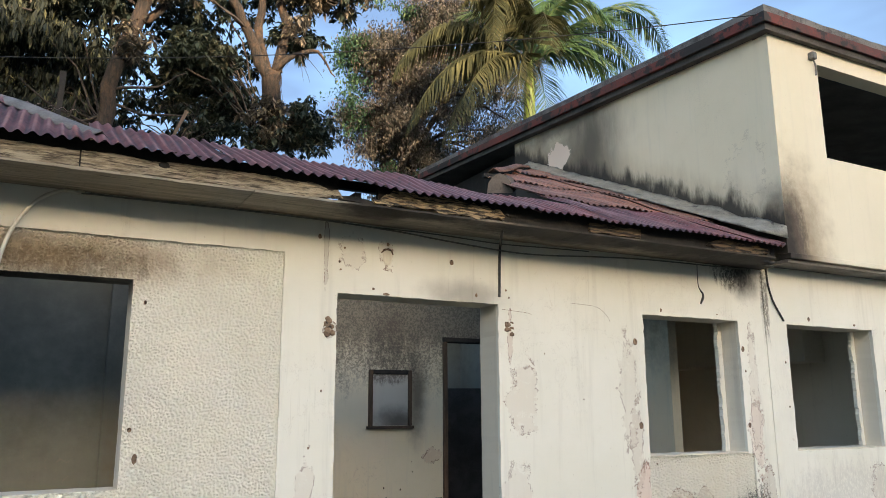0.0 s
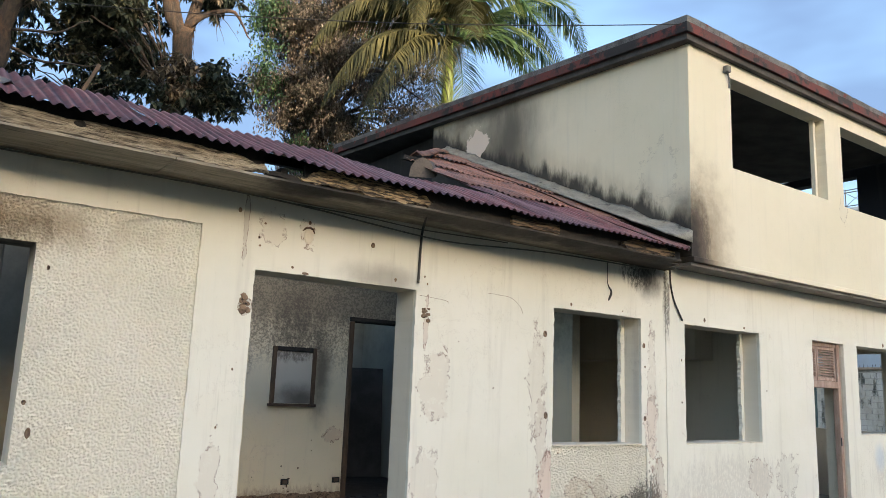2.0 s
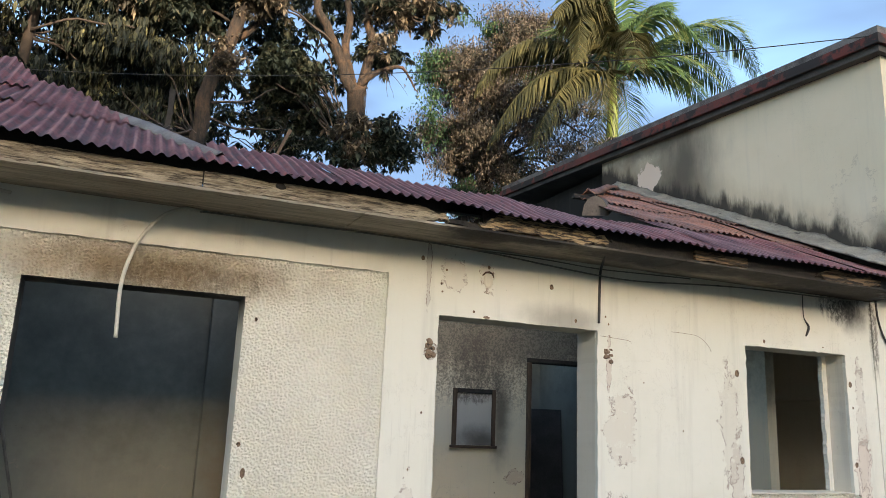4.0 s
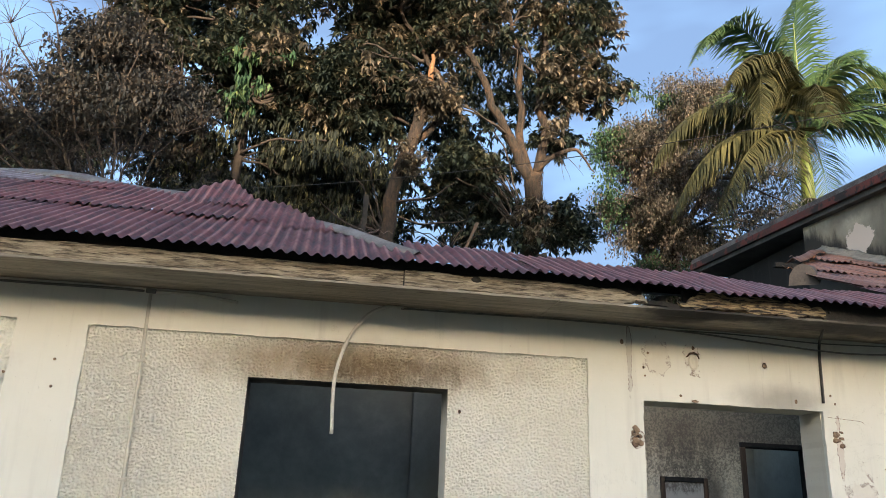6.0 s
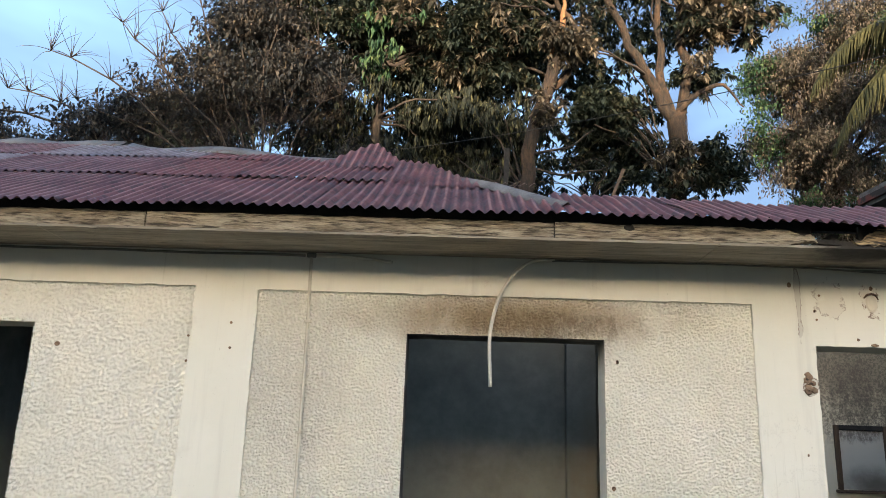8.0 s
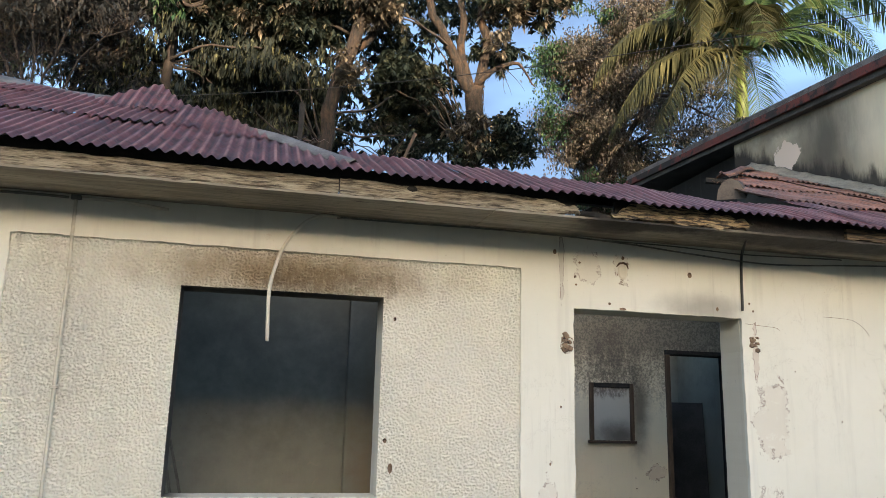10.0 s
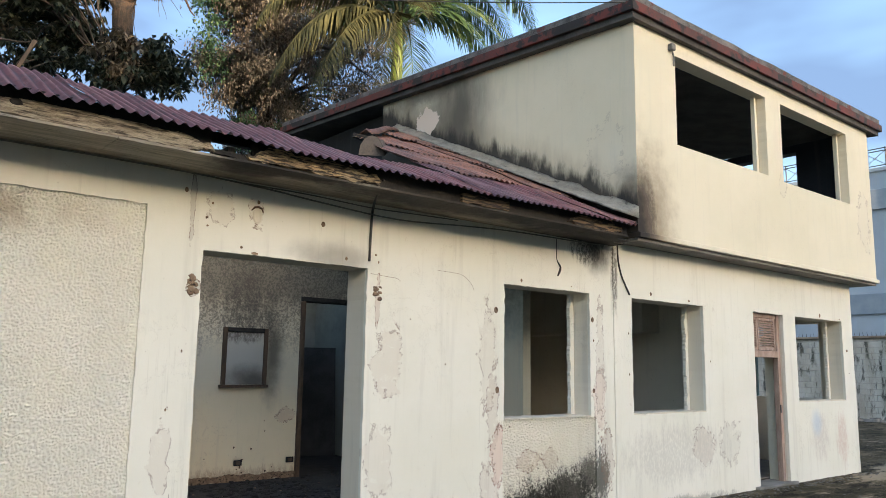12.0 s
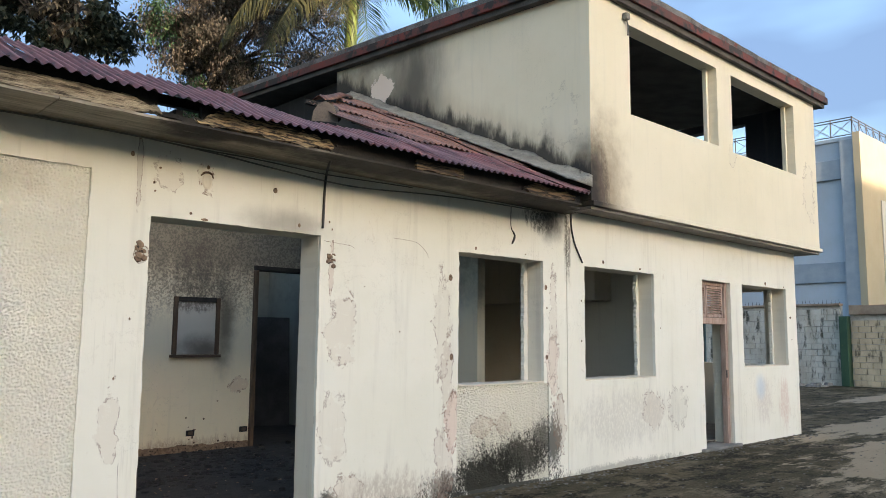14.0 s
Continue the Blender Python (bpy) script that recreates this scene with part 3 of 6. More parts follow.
frame_wood_mat = simple("brown_frame_wood", (0.12, 0.075, 0.045), (0.06, 0.038, 0.025), 8, 0.7, 0.4, stretch=(3, 3, 0.5))
pinkish_wood_mat = simple("peeling_pink_brown_wood", (0.46, 0.34, 0.28), (0.30, 0.20, 0.16), 6, 0.8, 0.5, stretch=(3, 3, 0.5), third=(0.5, 0.44, 0.38), third_at=(0.6, 0.68))
conduit_mat = simple("cream_plastic_conduit", (0.66, 0.63, 0.54), (0.55, 0.52, 0.44), 5, 0.5, 0.1)
cable_mat = simple("grey_dusty_wire", (0.14, 0.135, 0.12), (0.24, 0.23, 0.20), 8, 0.7, 0.1)
black_cable_mat = simple("black_cable", (0.02, 0.02, 0.02), (0.05, 0.048, 0.045), 8, 0.6, 0.1)
hole_mat = simple("dark_rust_hole", (0.02, 0.016, 0.013), (0.10, 0.06, 0.04), 20, 0.9, 0.6)


def ground_material():
    t = Nodes("old_stained_asphalt", 0.95)
    t.b.inputs["Specular IOR Level"].default_value = 0.12
    big, mid, fine = t.noise(0.4, 8, 0.7, stretch=(0.6, 1.3, 1)), t.noise(1.3, 10, 0.75, stretch=(0.7, 1.5, 1)), t.noise(30, 6, 0.75)
    c = t.mix(t.ramp(big, 0.42, 0.58), (0.050, 0.043, 0.026), (0.120, 0.100, 0.062))
    c = t.mix(t.math("MULTIPLY", t.ramp(mid, 0.50, 0.58), 0.75), c, (0.22, 0.17, 0.11))
    c = t.mix(t.math("MULTIPLY", t.ramp(t.noise(2.4, 10, 0.78, stretch=(0.8, 1.4, 1)), 0.50, 0.56), 0.9), c, (0.016, 0.014, 0.010))
    c = t.mix(t.math("MULTIPLY", t.ramp(fine, 0.50, 0.66), 0.5), c, (0.28, 0.22, 0.15))
    c = t.mix(t.math("MULTIPLY", t.ramp(t.noise(0.9, 7, 0.7), 0.46, 0.60), 0.45), c, (0.058, 0.052, 0.024))
    ragged = t.noise(1.2, 10, 0.78, stretch=(0.6, 2.0, 1))
    for place, radii in (((13.5, 3.3, 0), (4.6, 1.15, 1)), ((18, 5.2, 0), (6, 0.55, 1)), ((26, 7.6, 0), (6, 0.45, 1))):
        c = t.mix(t.math("MULTIPLY", t.blob(place, radii, 0.10, 1.5, n=ragged), 0.85), c, (0.42, 0.335, 0.235))
    t.bump(t.math("ADD", fine, t.math("MULTIPLY", mid, 3)), 1.0, 0.03)
    return t.done(c)


ground_mat = ground_material()
debris_floor_mat = simple("charred_debris_floor", (0.014, 0.013, 0.012), (0.035, 0.032, 0.03), 6, 0.9, 0.9, 0.03, third=(0.10, 0.095, 0.085), third_at=(0.64, 0.72))

# ---- ground and walls ----
F, L = 5.59, 2.30          # front face of the lower walls; lintel height
BACK = 9.51
thing("ground", boxed(-350, 400, -350, 400, -0.4, 0), ground_mat, "dark stained old asphalt yard with paler worn patches", "ground", kind="structure")

WIN_L, WIN_B = (-0.598, 0.766, 0.95, L), (-4.55, -3.22, 0.95, L)
DOOR, WIN_1, WIN_2 = (2.193, 3.615, -0.1, L), (5.205, 6.465, 1.01, L), (7.19, 8.63, 1.01, L)
DOOR_2, WIN_3 = (9.835, 10.64, -0.1, L), (11.0, 12.5, 1.09, L)
low_holes = [WIN_L, WIN_B, DOOR, WIN_1, WIN_2, DOOR_2, WIN_3]
PANEL_A, PANEL_B, PANEL_C = (-1.655, 1.779, 0.12, 2.577), (-6.0, -2.10, 0.12, 2.59), (5.19, 6.55, 0.03, 1.01)
panels = [PANEL_A, PANEL_B]

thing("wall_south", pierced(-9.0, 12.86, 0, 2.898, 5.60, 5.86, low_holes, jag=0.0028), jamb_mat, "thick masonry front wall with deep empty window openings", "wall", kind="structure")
# the skin of plaster leaves the stucco panels set back
thing("wall_south_plaster", pierced(-9.0, 6.97, 0, 2.86, 5.566, 5.5995, low_holes + panels + [PANEL_C], jag=0.0065), band_mat, "flaking off-white painted plaster on the front wall", "wall", kind="structure")
thing("wall_south_plaster_east", pierced(6.974, 12.862, 0, 2.896, 5.562, 5.5995, low_holes, jag=0.0065), band_mat, "flaking white painted plaster below the upper storey", "wall", kind="structure")


def stucco(name, rect, holes, material, label, step=0.0058, depth=0.0195, seed=0.0):
    x0, x1, z0, z1 = rect
    nx, nz = int((x1 - x0) / step), int((z1 - z0) / step)
    verts, faces, at = [], [], {}
    for j in range(nz + 1):
        for i in range(nx + 1):
            x, z = x0 + (x1 - x0) * i / nx, z0 + (z1 - z0) * j / nz
            w = noise.noise((x * 6, seed, z * 6)) * 0.05
            h = 0.10 + 1.7 * noise.noise((x * 66 + w * 20, seed + 3, z * 92 + w * 30)) + 1.2 * noise.noise((x * 140, seed, z * 150))
            verts.append((x, 5.590 - depth * max(-0.35, min(h, 0.62)), z))
    for j in range(nz):
        for i in range(nx):
            x, z = x0 + (x1 - x0) * (i + 0.5) / nx, z0 + (z1 - z0) * (j + 0.5) / nz
            if any(h[0] < x < h[1] and h[2] < z < h[3] for h in holes):
                continue
            a = j * (nx + 1) + i
            faces.append((a, a + 1, a + nx + 2, a + nx + 1))
    return thing(name, raw_mesh(name, verts, faces, True), material, label, "wall", kind="structure")


stucco("stucco_panel_1", PANEL_A, [WIN_L], stucco_mat, "off-white rough stucco panel around an empty window")
stucco("stucco_panel_2", (-3.9, -2.10, 0.12, 2.59), [WIN_B], stucco_mat, "off-white rough stucco panel set in the wall", seed=5, step=0.009)
stucco("stucco_panel_3", PANEL_C, [], stucco_low_mat, "rough stucco below the window with black mould", seed=9)

# rooms of the lower house
IN = 5.862
thing("wall_back", pierced(-9.0, 7.0, 0, 2.9, BACK, 9.66, [(5.225, 6.15, -0.1, 2.36)], extra=[1.8]), inner_mat, "smoke-blackened inner wall with peeling paint", "wall", kind="structure")
thing("wall_partition_1", boxed(1.80, 1.95, IN, BACK - 0.002, 0, 2.9), room_mat, "smoky plaster partition wall", "wall", kind="structure")
thing("wall_partition_2", boxed(-4.9, -4.75, IN, BACK - 0.002, 0, 2.9), room_mat, "smoky plaster partition wall", "wall", kind="structure")
thing("wall_partition_3", pierced(IN, BACK - 0.002, 0, 2.9, 6.90, 7.03, [(5.9, 6.98, -0.1, 2.86)], axis="y"), partition_mat, "pale plaster partition wall", "wall", kind="structure")
thing("wall_room_left_back", boxed(-4.748, 1.798, 8.3, 8.42, 0, 2.9), room_mat, "dim smoky back wall of the room", "wall", kind="structure")
thing("room_pilaster", boxed(0.86, 1.16, 8.18, 8.298, 0.052, 2.88, bevel=0.008), room_mat, "smoke-greyed pilaster on the back wall of the room", "pilaster", kind="structure")
for k, (xa, xb) in enumerate(((-0.98, -0.58), (-0.90, -0.46))):
    thing("leaning_pole", tube(bmesh.new(), [(xa, 8.24, 1.75 - 0.15 * k), (xb, 7.9, 0.06)], 0.014, 7), cable_mat, "thin grey pole leaning on the wall inside the room", "pole", group="leaning poles")
thing("wall_far_room", boxed(3.0, 7.2, 12.2, 12.35, 0, 2.9), room_mat, "dim far room wall", "wall", kind="structure")
thing("wall_far_room_side", boxed(2.9, 2.998, 9.662, 12.35, 0, 2.9), room_mat, "dim far room side wall", "wall", kind="structure")
thing("wall_far_room_east", boxed(7.0, 7.2, 10.242, 12.198, 0, 2.9), room_mat, "dim far room side wall", "wall", kind="structure")
thing("wall_far_room_jamb", boxed(7.0, 7.038, 9.662, 10.24, 0, 2.9), room_mat, "dim far room side wall", "wall", kind="structure")
thing("ceiling", pierced(-9.0, 7.0, 5.862, 12.2, 2.90, 2.96, [(1.98, 6.1, 5.95, 9.48), (-3.6, 1.2, 6.5, 8.1), (5.2, 6.7, 10.5, 11.8)], axis="x"), ceiling_mat, "smoke-stained ceiling boards", "ceiling", kind="structure")
cl = bpy.data.objects["ceiling"]
cl.data.transform(Matrix(((1, 0, 0, 0), (0, 0, 1, 0), (0, 1, 0, 0), (0, 0, 0, 1))))
cl.data.flip_normals()
thing("floor", boxed(-9.0, 12.85, IN, 12.2, 0.004, 0.05), debris_floor_mat, "floor covered with charred black debris", "floor", kind="structure")
thing("wall_west", boxed(-9.2, -9.002, 5.58, 12.4, 0, 2.9), room_mat, "plain end wall of the house", "wall", kind="structure")
thing("wall_north", pierced(-9.0, 2.898, 0, 2.9, 12.2, 12.35, []), room_mat, "plain rear wall of the house", "wall", kind="structure")

# lower rooms of the two-storey block
EASTW = [(6.0, 6.78, 1.1, 2.3), (6.82, 7.2, 1.1, 2.3)]
thing("wall_east", pierced(5.862, 10.1, 0, 2.9, 12.66, 12.858, EASTW, axis="y"), jamb_mat, "end wall with a wide empty opening", "wall", kind="structure")
thing("wall_block_back", pierced(7.04, 12.658, 0, 2.9, 10.1, 10.24, []), jamb_mat, "grey rear wall of the ground-floor rooms", "wall", kind="structure")
thing("wall_partition_4", boxed(9.35, 9.48, IN, 10.098, 0, 2.9), jamb_mat, "grey partition wall", "wall", kind="structure")
thing("bulkhead", boxed(8.95, 9.345, 6.7, 10.09, 2.02, 2.89, bevel=0.01), jamb_mat, "grey boxed-in bulkhead under the ceiling", "bulkhead", kind="structure")

thing("ceiling_block", boxed(9.49, 12.655, 5.87, 10.09, 2.87, 2.895), jamb_mat, "pale ceiling of the end room", "ceiling", kind="structure")
thing("wall_end_room_lining", boxed(9.482, 9.489, 5.87, 10.09, 0.06, 2.868), jamb_mat, "pale wall of the end room", "wall", kind="structure")

# ---- upper storey ----
UF, GX, EX = 5.287, 6.97, 13.24
UW_1, UW_2 = (7.77, 9.91, 4.14, 5.25), (10.33, 12.43, 4.12, 5.25)
thing("upper_floor_slab", boxed(GX, EX, UF + 0.01, 10.26, 2.90, 2.935), slab_mat, "stained concrete underside of the projecting upper floor", "slab", kind="structure")
thing("upper_floor_lip", boxed(GX - 0.01, EX + 0.03, UF - 0.035, 10.26, 2.937, 2.996, bevel=0.008), upper_mat, "cream plastered lip along the foot of the upper wall", "trim", kind="structure")
ROOF_SLOPE, ROOF_Z = 0.057, 5.44


def roof_z(y):
    return ROOF_Z + ROOF_SLOPE * (y - UF)


thing("wall_upper_south", pierced(GX, EX, 3.0, 5.438, UF, UF + 0.2, [UW_1, UW_2], jag=0.003), upper_mat, "cream plastered upper wall with wide empty windows, scorched at the corner", "wall", kind="structure")
bm = bmesh.new()
vs = [bm.verts.new(p) for x in (GX, GX + 0.2) for p in ((x, UF + 0.2, 3.0), (x, 10.24, 3.0), (x, 10.24, roof_z(10.24)), (x, UF + 0.2, roof_z(UF + 0.2)))]
for f in ((3, 2, 1, 0), (4, 5, 6, 7), (0, 1, 5, 4), (1, 2, 6, 5), (2, 3, 7, 6), (3, 0, 4, 7)):
    bm.faces.new([vs[i] for i in f])
thing("wall_gable", bm, gable_mat, "cream plastered side wall with soot licking up from the burnt roof", "wall", kind="structure")
thing("wall_upper_south_end", boxed(GX - 0.003, GX, UF - 0.001, UF + 0.2, 3.0, 5.437), gable_mat, "plaster corner of the upper wall", "wall", kind="structure")
thing("wall_upper_east", pierced(UF + 0.2, 10.24, 3.0, 5.435, EX - 0.2, EX, [(6.38, 8.6, 4.15, 5.30)], axis="y"), dark_room_mat, "end wall coloured dark for the dim room, with an empty opening", "wall", kind="structure")
thing("wall_upper_back", pierced(GX + 0.2, EX - 0.2, 3.0, 5.7, 10.04, 10.24, []), dark_room_mat, "upper rear wall coloured dark for the dim room", "wall", kind="structure")
thing("upper_inner_lining", pierced(GX + 0.2, EX - 0.2, 3.0, 5.435, UF + 0.2, UF + 0.21, [UW_1, UW_2]), dark_room_mat, "dark lining inside the front wall, coloured for the dim room", "wall", kind="structure")
thing("upper_gable_lining", boxed(GX + 0.2, GX + 0.21, UF + 0.21, 10.04, 3.0, 5.435), dark_room_mat, "dark lining inside the side wall, coloured for the dim room", "wall", kind="structure")
thing("wall_rear_wing", boxed(7.21, 12.9, 10.242, 13.3, 0, 5.7), shade_wall_mat, "rear wing coloured near-black for the roof's shade", "wall", kind="structure")


for n_, win in (("window_5", UW_1), ("window_6", UW_2)):
    stops = base(n_, (win[1], UF + 0.15, win[2]), "wide empty upper window with plaster stops left in the reveal", "window frame", kind="structure")
    part("stop", boxed(win[1] - 0.11, win[1] - 0.06, UF + 0.10, UF + 0.16, win[2] + 0.002, win[3] - 0.002, bevel=0.006), upper_mat, stops)
    part("stop", boxed(win[1] - 0.05, win[1] + 0.001, UF + 0.13, UF + 0.19, win[2] + 0.002, win[3] - 0.002, bevel=0.006), upper_mat, stops)


def sloped_slab(x0, x1, y0, y1, low, high, wob=0.0):
    bm = bmesh.new()
    nx = 40
    grid = []
    for i in range(nx + 1):
        x = x0 + (x1 - x0) * i / nx
        w = [noise.noise((x * 3, y, 1.0)) * wob for y in (y0, y1)]
        grid.append([bm.verts.new(p) for p in ((x, y0 + w[0], roof_z(y0) + low), (x, y1, roof_z(y1) + low), (x, y1, roof_z(y1) + high), (x, y0 + w[0], roof_z(y0) + high + w[1]))])
    for a, b in zip(grid, grid[1:]):
        for k in range(4):
            bm.faces.new((a[k], a[(k + 1) % 4], b[(k + 1) % 4], b[k]))
    bm.faces.new(grid[0])
    bm.faces.new(grid[-1][::-1])
    bmesh.ops.recalc_face_normals(bm, faces=bm.faces)
    return bm


roof = thing("upper_roof", sloped_slab(6.86, 13.54, 5.215, 13.5, 0.0, 0.09, 0.004), roof_slab_mat, "flat concrete roof slab with a flaking dark red edge", "roof", kind="structure")
part("edge_band", sloped_slab(6.81, 13.60, 5.175, 13.52, 0.075, 0.185, 0.006), red_edge_mat, roof, "flaking dark red painted edge")
part("lip", sloped_slab(6.83, 13.55, 5.19, 13.48, 0.185, 0.272, 0.012), lip_mat, roof, "weathered grey lip")

# ---- burnt sheet roof of the lower house ----
EAVE_Y, EAVE_Z, PITCH = 4.93, 2.995, 0.076
lower_roof = base("sheet_roof", (0, EAVE_Y, EAVE_Z), "burnt and sagging roof of faded maroon corrugated sheets", "roof", kind="structure")


def corrugated(x0, x1, y0, y1, height, lift=0.0, amp=0.0125, per=8, rows=10, top=None, seed=0.0, rough=0.006, cut=False):
    """One sheet: height(x, y) gives the place of the roof; top(x) cuts the upper end off unevenly."""
    nx = max(4, int((x1 - x0) / PITCH * per))
    verts, faces = [], []
    for j in range(rows + 1):
        for i in range(nx + 1):
            x = x0 + (x1 - x0) * i / nx
            hi = min(y1, top(x)) if top else y1
            y = y0 + (max(hi, y0 + 0.02) - y0) * j / rows
            if j == 0:
                y += noise.noise((x * 2.3, seed, 0.2)) * 0.012
            z = height(x, y) + lift + amp * math.sin(2 * math.pi * x / PITCH) + noise.noise((x * 2.1, y * 1.7, seed)) * rough * 3
            verts.append((min(x, 6.42 + 1.5 * (y - EAVE_Y)) if cut else x, y, z))
    w = nx + 1
    for j in range(rows):
        for i in range(nx):
            a = j * w + i
            faces.append((a, a + 1, a + w + 1, a + w))
    return raw_mesh("sheet", verts, faces, True)


def main_plane(x, y):
    return EAVE_Z + 0.50 * (y - EAVE_Y)


def sag(x, y):
    """The scorched right half has sunk and buckled."""
    s = 0.447 * (y - EAVE_Y)
    d = noise.noise((x * 0.9, y * 0.5, 4.0)) * 0.035 + noise.noise((x * 2.7, y * 1.4, 8.0)) * 0.022
    return EAVE_Z + 0.005 - 0.011 * (x - 0.8) + s + d * min(1.0, (y - EAVE_Y) / 0.5) - 0.02 * math.exp(-((x - 3.6) / 1.2) ** 2)


def hip_top(x):
    """The main slope ends under the sagging ridge cap and along the hip that falls from the bent-up sheet."""
    line = ((-9.5, 8.35), (-4.0, 8.25), (-3.6, 7.95), (-2.3, 7.72), (-1.45, 7.22), (-1.36, 7.06), (-0.80, 7.05), (0.47, 5.15), (0.80, 4.65))
    for (xa, ya), (xb, yb) in zip(line, line[1:]):
        if x <= xb:
            return ya + (yb - ya) * (x - xa) / (xb - xa)
    return 4.65


# three courses of sheets on the standing left slope
W = 0.80
courses = [(EAVE_Y, 6.25), (6.08, 7.35), (7.18, 8.35)]
for c, (ya, yb) in enumerate(courses):
    x = -9.3
    k = 0
    while x < 0.9:
        xb = min(x + W + 0.06, 0.95)
        if hip_top(x) > ya + 0.15:
            grey = (x < -4.6 and (k + c) % 2 == 0) or (c == 2 and -4.6 < x < -3.2)
            ob = part("sheet", corrugated(x, xb, ya - 0.0, yb, main_plane, lift=0.014 * c + rng.uniform(0, 0.012), top=hip_top, rows=8, seed=c * 7 + k, rough=0.004), grey_sheet_mat if grey else sheet_mat, lower_roof, smooth=True)
        x += W
        k += 1
# sheets bent up where the ridge has broken
part("sheet", corrugated(-1.52, -0.80, 6.85, 7.75, lambda x, y: main_plane(x, y) + 0.20 * (y - 6.85), lift=0.03, rows=8, seed=31, top=lambda x: 7.0 + 0.70 * max(0.0, 1 - abs(x + 1.15) / 0.36)), sheet_mat, lower_roof)
part("sheet", corrugated(-0.86, 0.2, 5.9, 7.6, lambda x, y: main_plane(x, y) + 0.05 * (y - 5.9), lift=0.012, rows=8, seed=33, top=lambda x: hip_top(x) + 0.04 + 0.30 * max(0.0, 1 - abs(x + 0.55) / 0.30)), sheet_mat, lower_roof)


def cap_strip(points, width, material, name, lift=0.10):
    bm = bmesh.new()
    rows = []
    for i, p in enumerate(points):
        p = Vector(p)
        d = (Vector(points[min(i + 1, len(points) - 1)]) - Vector(points[max(i - 1, 0)])).normalized()
        s = d.cross(Vector((0, 0, 1))).normalized()
        n = noise.noise(p * 1.3) * 0.02
        rows.append([bm.verts.new(p + s * width * a + Vector((0, 0, b * width + lift + n))) for a, b in ((1.0, -0.78), (0.5, -0.36), (0, 0.0), (-0.5, -0.36), (-1.0, -0.78))])
    for a, b in zip(rows, rows[1:]):
        for k in range(4):
            bm.faces.new((a[k], a[k + 1], b[k + 1], b[k]))
    ob = part(name, bm, material, lower_roof, smooth=True)
    m = ob.modifiers.new("thick", "SOLIDIFY")
    m.thickness = 0.004
    return ob


cap_strip([(x, hip_top(x) + 0.02 * math.sin(x * 5), main_plane(x, hip_top(x)) + 0.02 * math.sin(x * 7)) for x in [-9.2 + 0.4 * i for i in range(14)]], 0.22, cap_mat, "ridge_cap", 0.07)
cap_strip([(x, hip_top(x) + 0.05, main_plane(x, hip_top(x)) + 0.02 * math.sin(x * 4)) for x in [-3.95 + 0.23 * i for i in range(12)]], 0.17, cap_mat, "ridge_cap", 0.08)
cap_strip([(-0.80 + 1.27 * u, 7.09 - 1.87 * u, main_plane(0, 7.09 - 1.87 * u) + 0.02) for u in [k / 12 for k in range(13)]], 0.085, cap_mat, "hip_cap", 0.015)


# buckled sheets that are left along the eave of the burnt half
def burnt_top(x):
    return 5.98 + 0.10 * noise.noise((x * 1.1, 2.0, 0)) + 0.06 * noise.noise((x * 5, 1.0, 0)) - 0.13 * max(0, x - 1.2)


x, k = 0.42, 0
while x < 4.5:
    xb = min(x + W + 0.06, 4.6)
    part("sheet", corrugated(x, xb, EAVE_Y, 7.0, sag, lift=rng.uniform(0, 0.014), rows=12, top=burnt_top, seed=50 + k, rough=0.007), sheet_mat, lower_roof)
    x += W
    k += 1


def corner_top(x):
    """The corner against the tall wall keeps its slope, cut by a slanting hip."""
    return 6.90 + (x - 4.42) * 1.14 + 0.05 * noise.noise((x * 4, 3, 0))


x, k = 4.42, 0
while x < 6.93:
    xb = min(x + W + 0.05, 6.96)
    part("sheet", corrugated(x, xb, EAVE_Y, 6.12, sag, lift=0.006 + rng.uniform(0, 0.012), rows=10, top=corner_top, seed=70 + k, rough=0.005, cut=True), sheet_mat if x < 6.2 else rust_sheet_mat, lower_roof)
    part("sheet", corrugated(x, xb, 5.98, 7.2, lambda x, y: sag(x, y) + 0.012, lift=0.012 + rng.uniform(0, 0.015), rows=8, top=corner_top, seed=76 + k, rough=0.010), rust_sheet_mat, lower_roof)
    part("sheet", corrugated(x, xb, 7.05, 8.3, lambda x, y: sag(x, y) + 0.02, lift=0.02 + rng.uniform(0, 0.015), rows=8, top=corner_top, seed=80 + k, rough=0.008), rust_sheet_mat, lower_roof)
    if corner_top(xb) > 8.3:
        part("sheet", corrugated(x, xb, 8.1, 9.95, lambda x, y: sag(x, y) + 0.05, lift=0.03 + rng.uniform(0, 0.015), rows=8, top=corner_top, seed=90 + k, rough=0.008), rust_sheet_mat, lower_roof)
    x += W
    k += 1

# cement flashing along the tall wall, and the broken hip end
bm = bmesh.new()
rows = []
for i in range(121):
    y = 5.27 + (9.85 - 5.27) * i / 120
    z = EAVE_Z + 0.447 * (y - EAVE_Y)
    w, h = 0.16 + 0.16 * min(1, (9.85 - y) / 3.0) + 0.05 * noise.noise((y * 2, 0, 0)), 0.13 + 0.04 * noise.noise((y * 3, 5, 0))
    w += 0.03 * noise.noise((y * 11, 4, 0))
    prof = ((-w, 0.02), (-w * 0.97, 0.042), (-w * 0.55, 0.055 + 0.03 * noise.noise((y * 8, 1, 0))), (-w * 0.15, h * 0.75 + 0.04 * noise.noise((y * 9, 7, 0))), (-0.002, h), (-0.002, 0.0))
    rows.append([bm.verts.new((6.97 + a, y, z + b + 0.016 * noise.noise((y * 14, a * 9, 2)))) for a, b in prof])
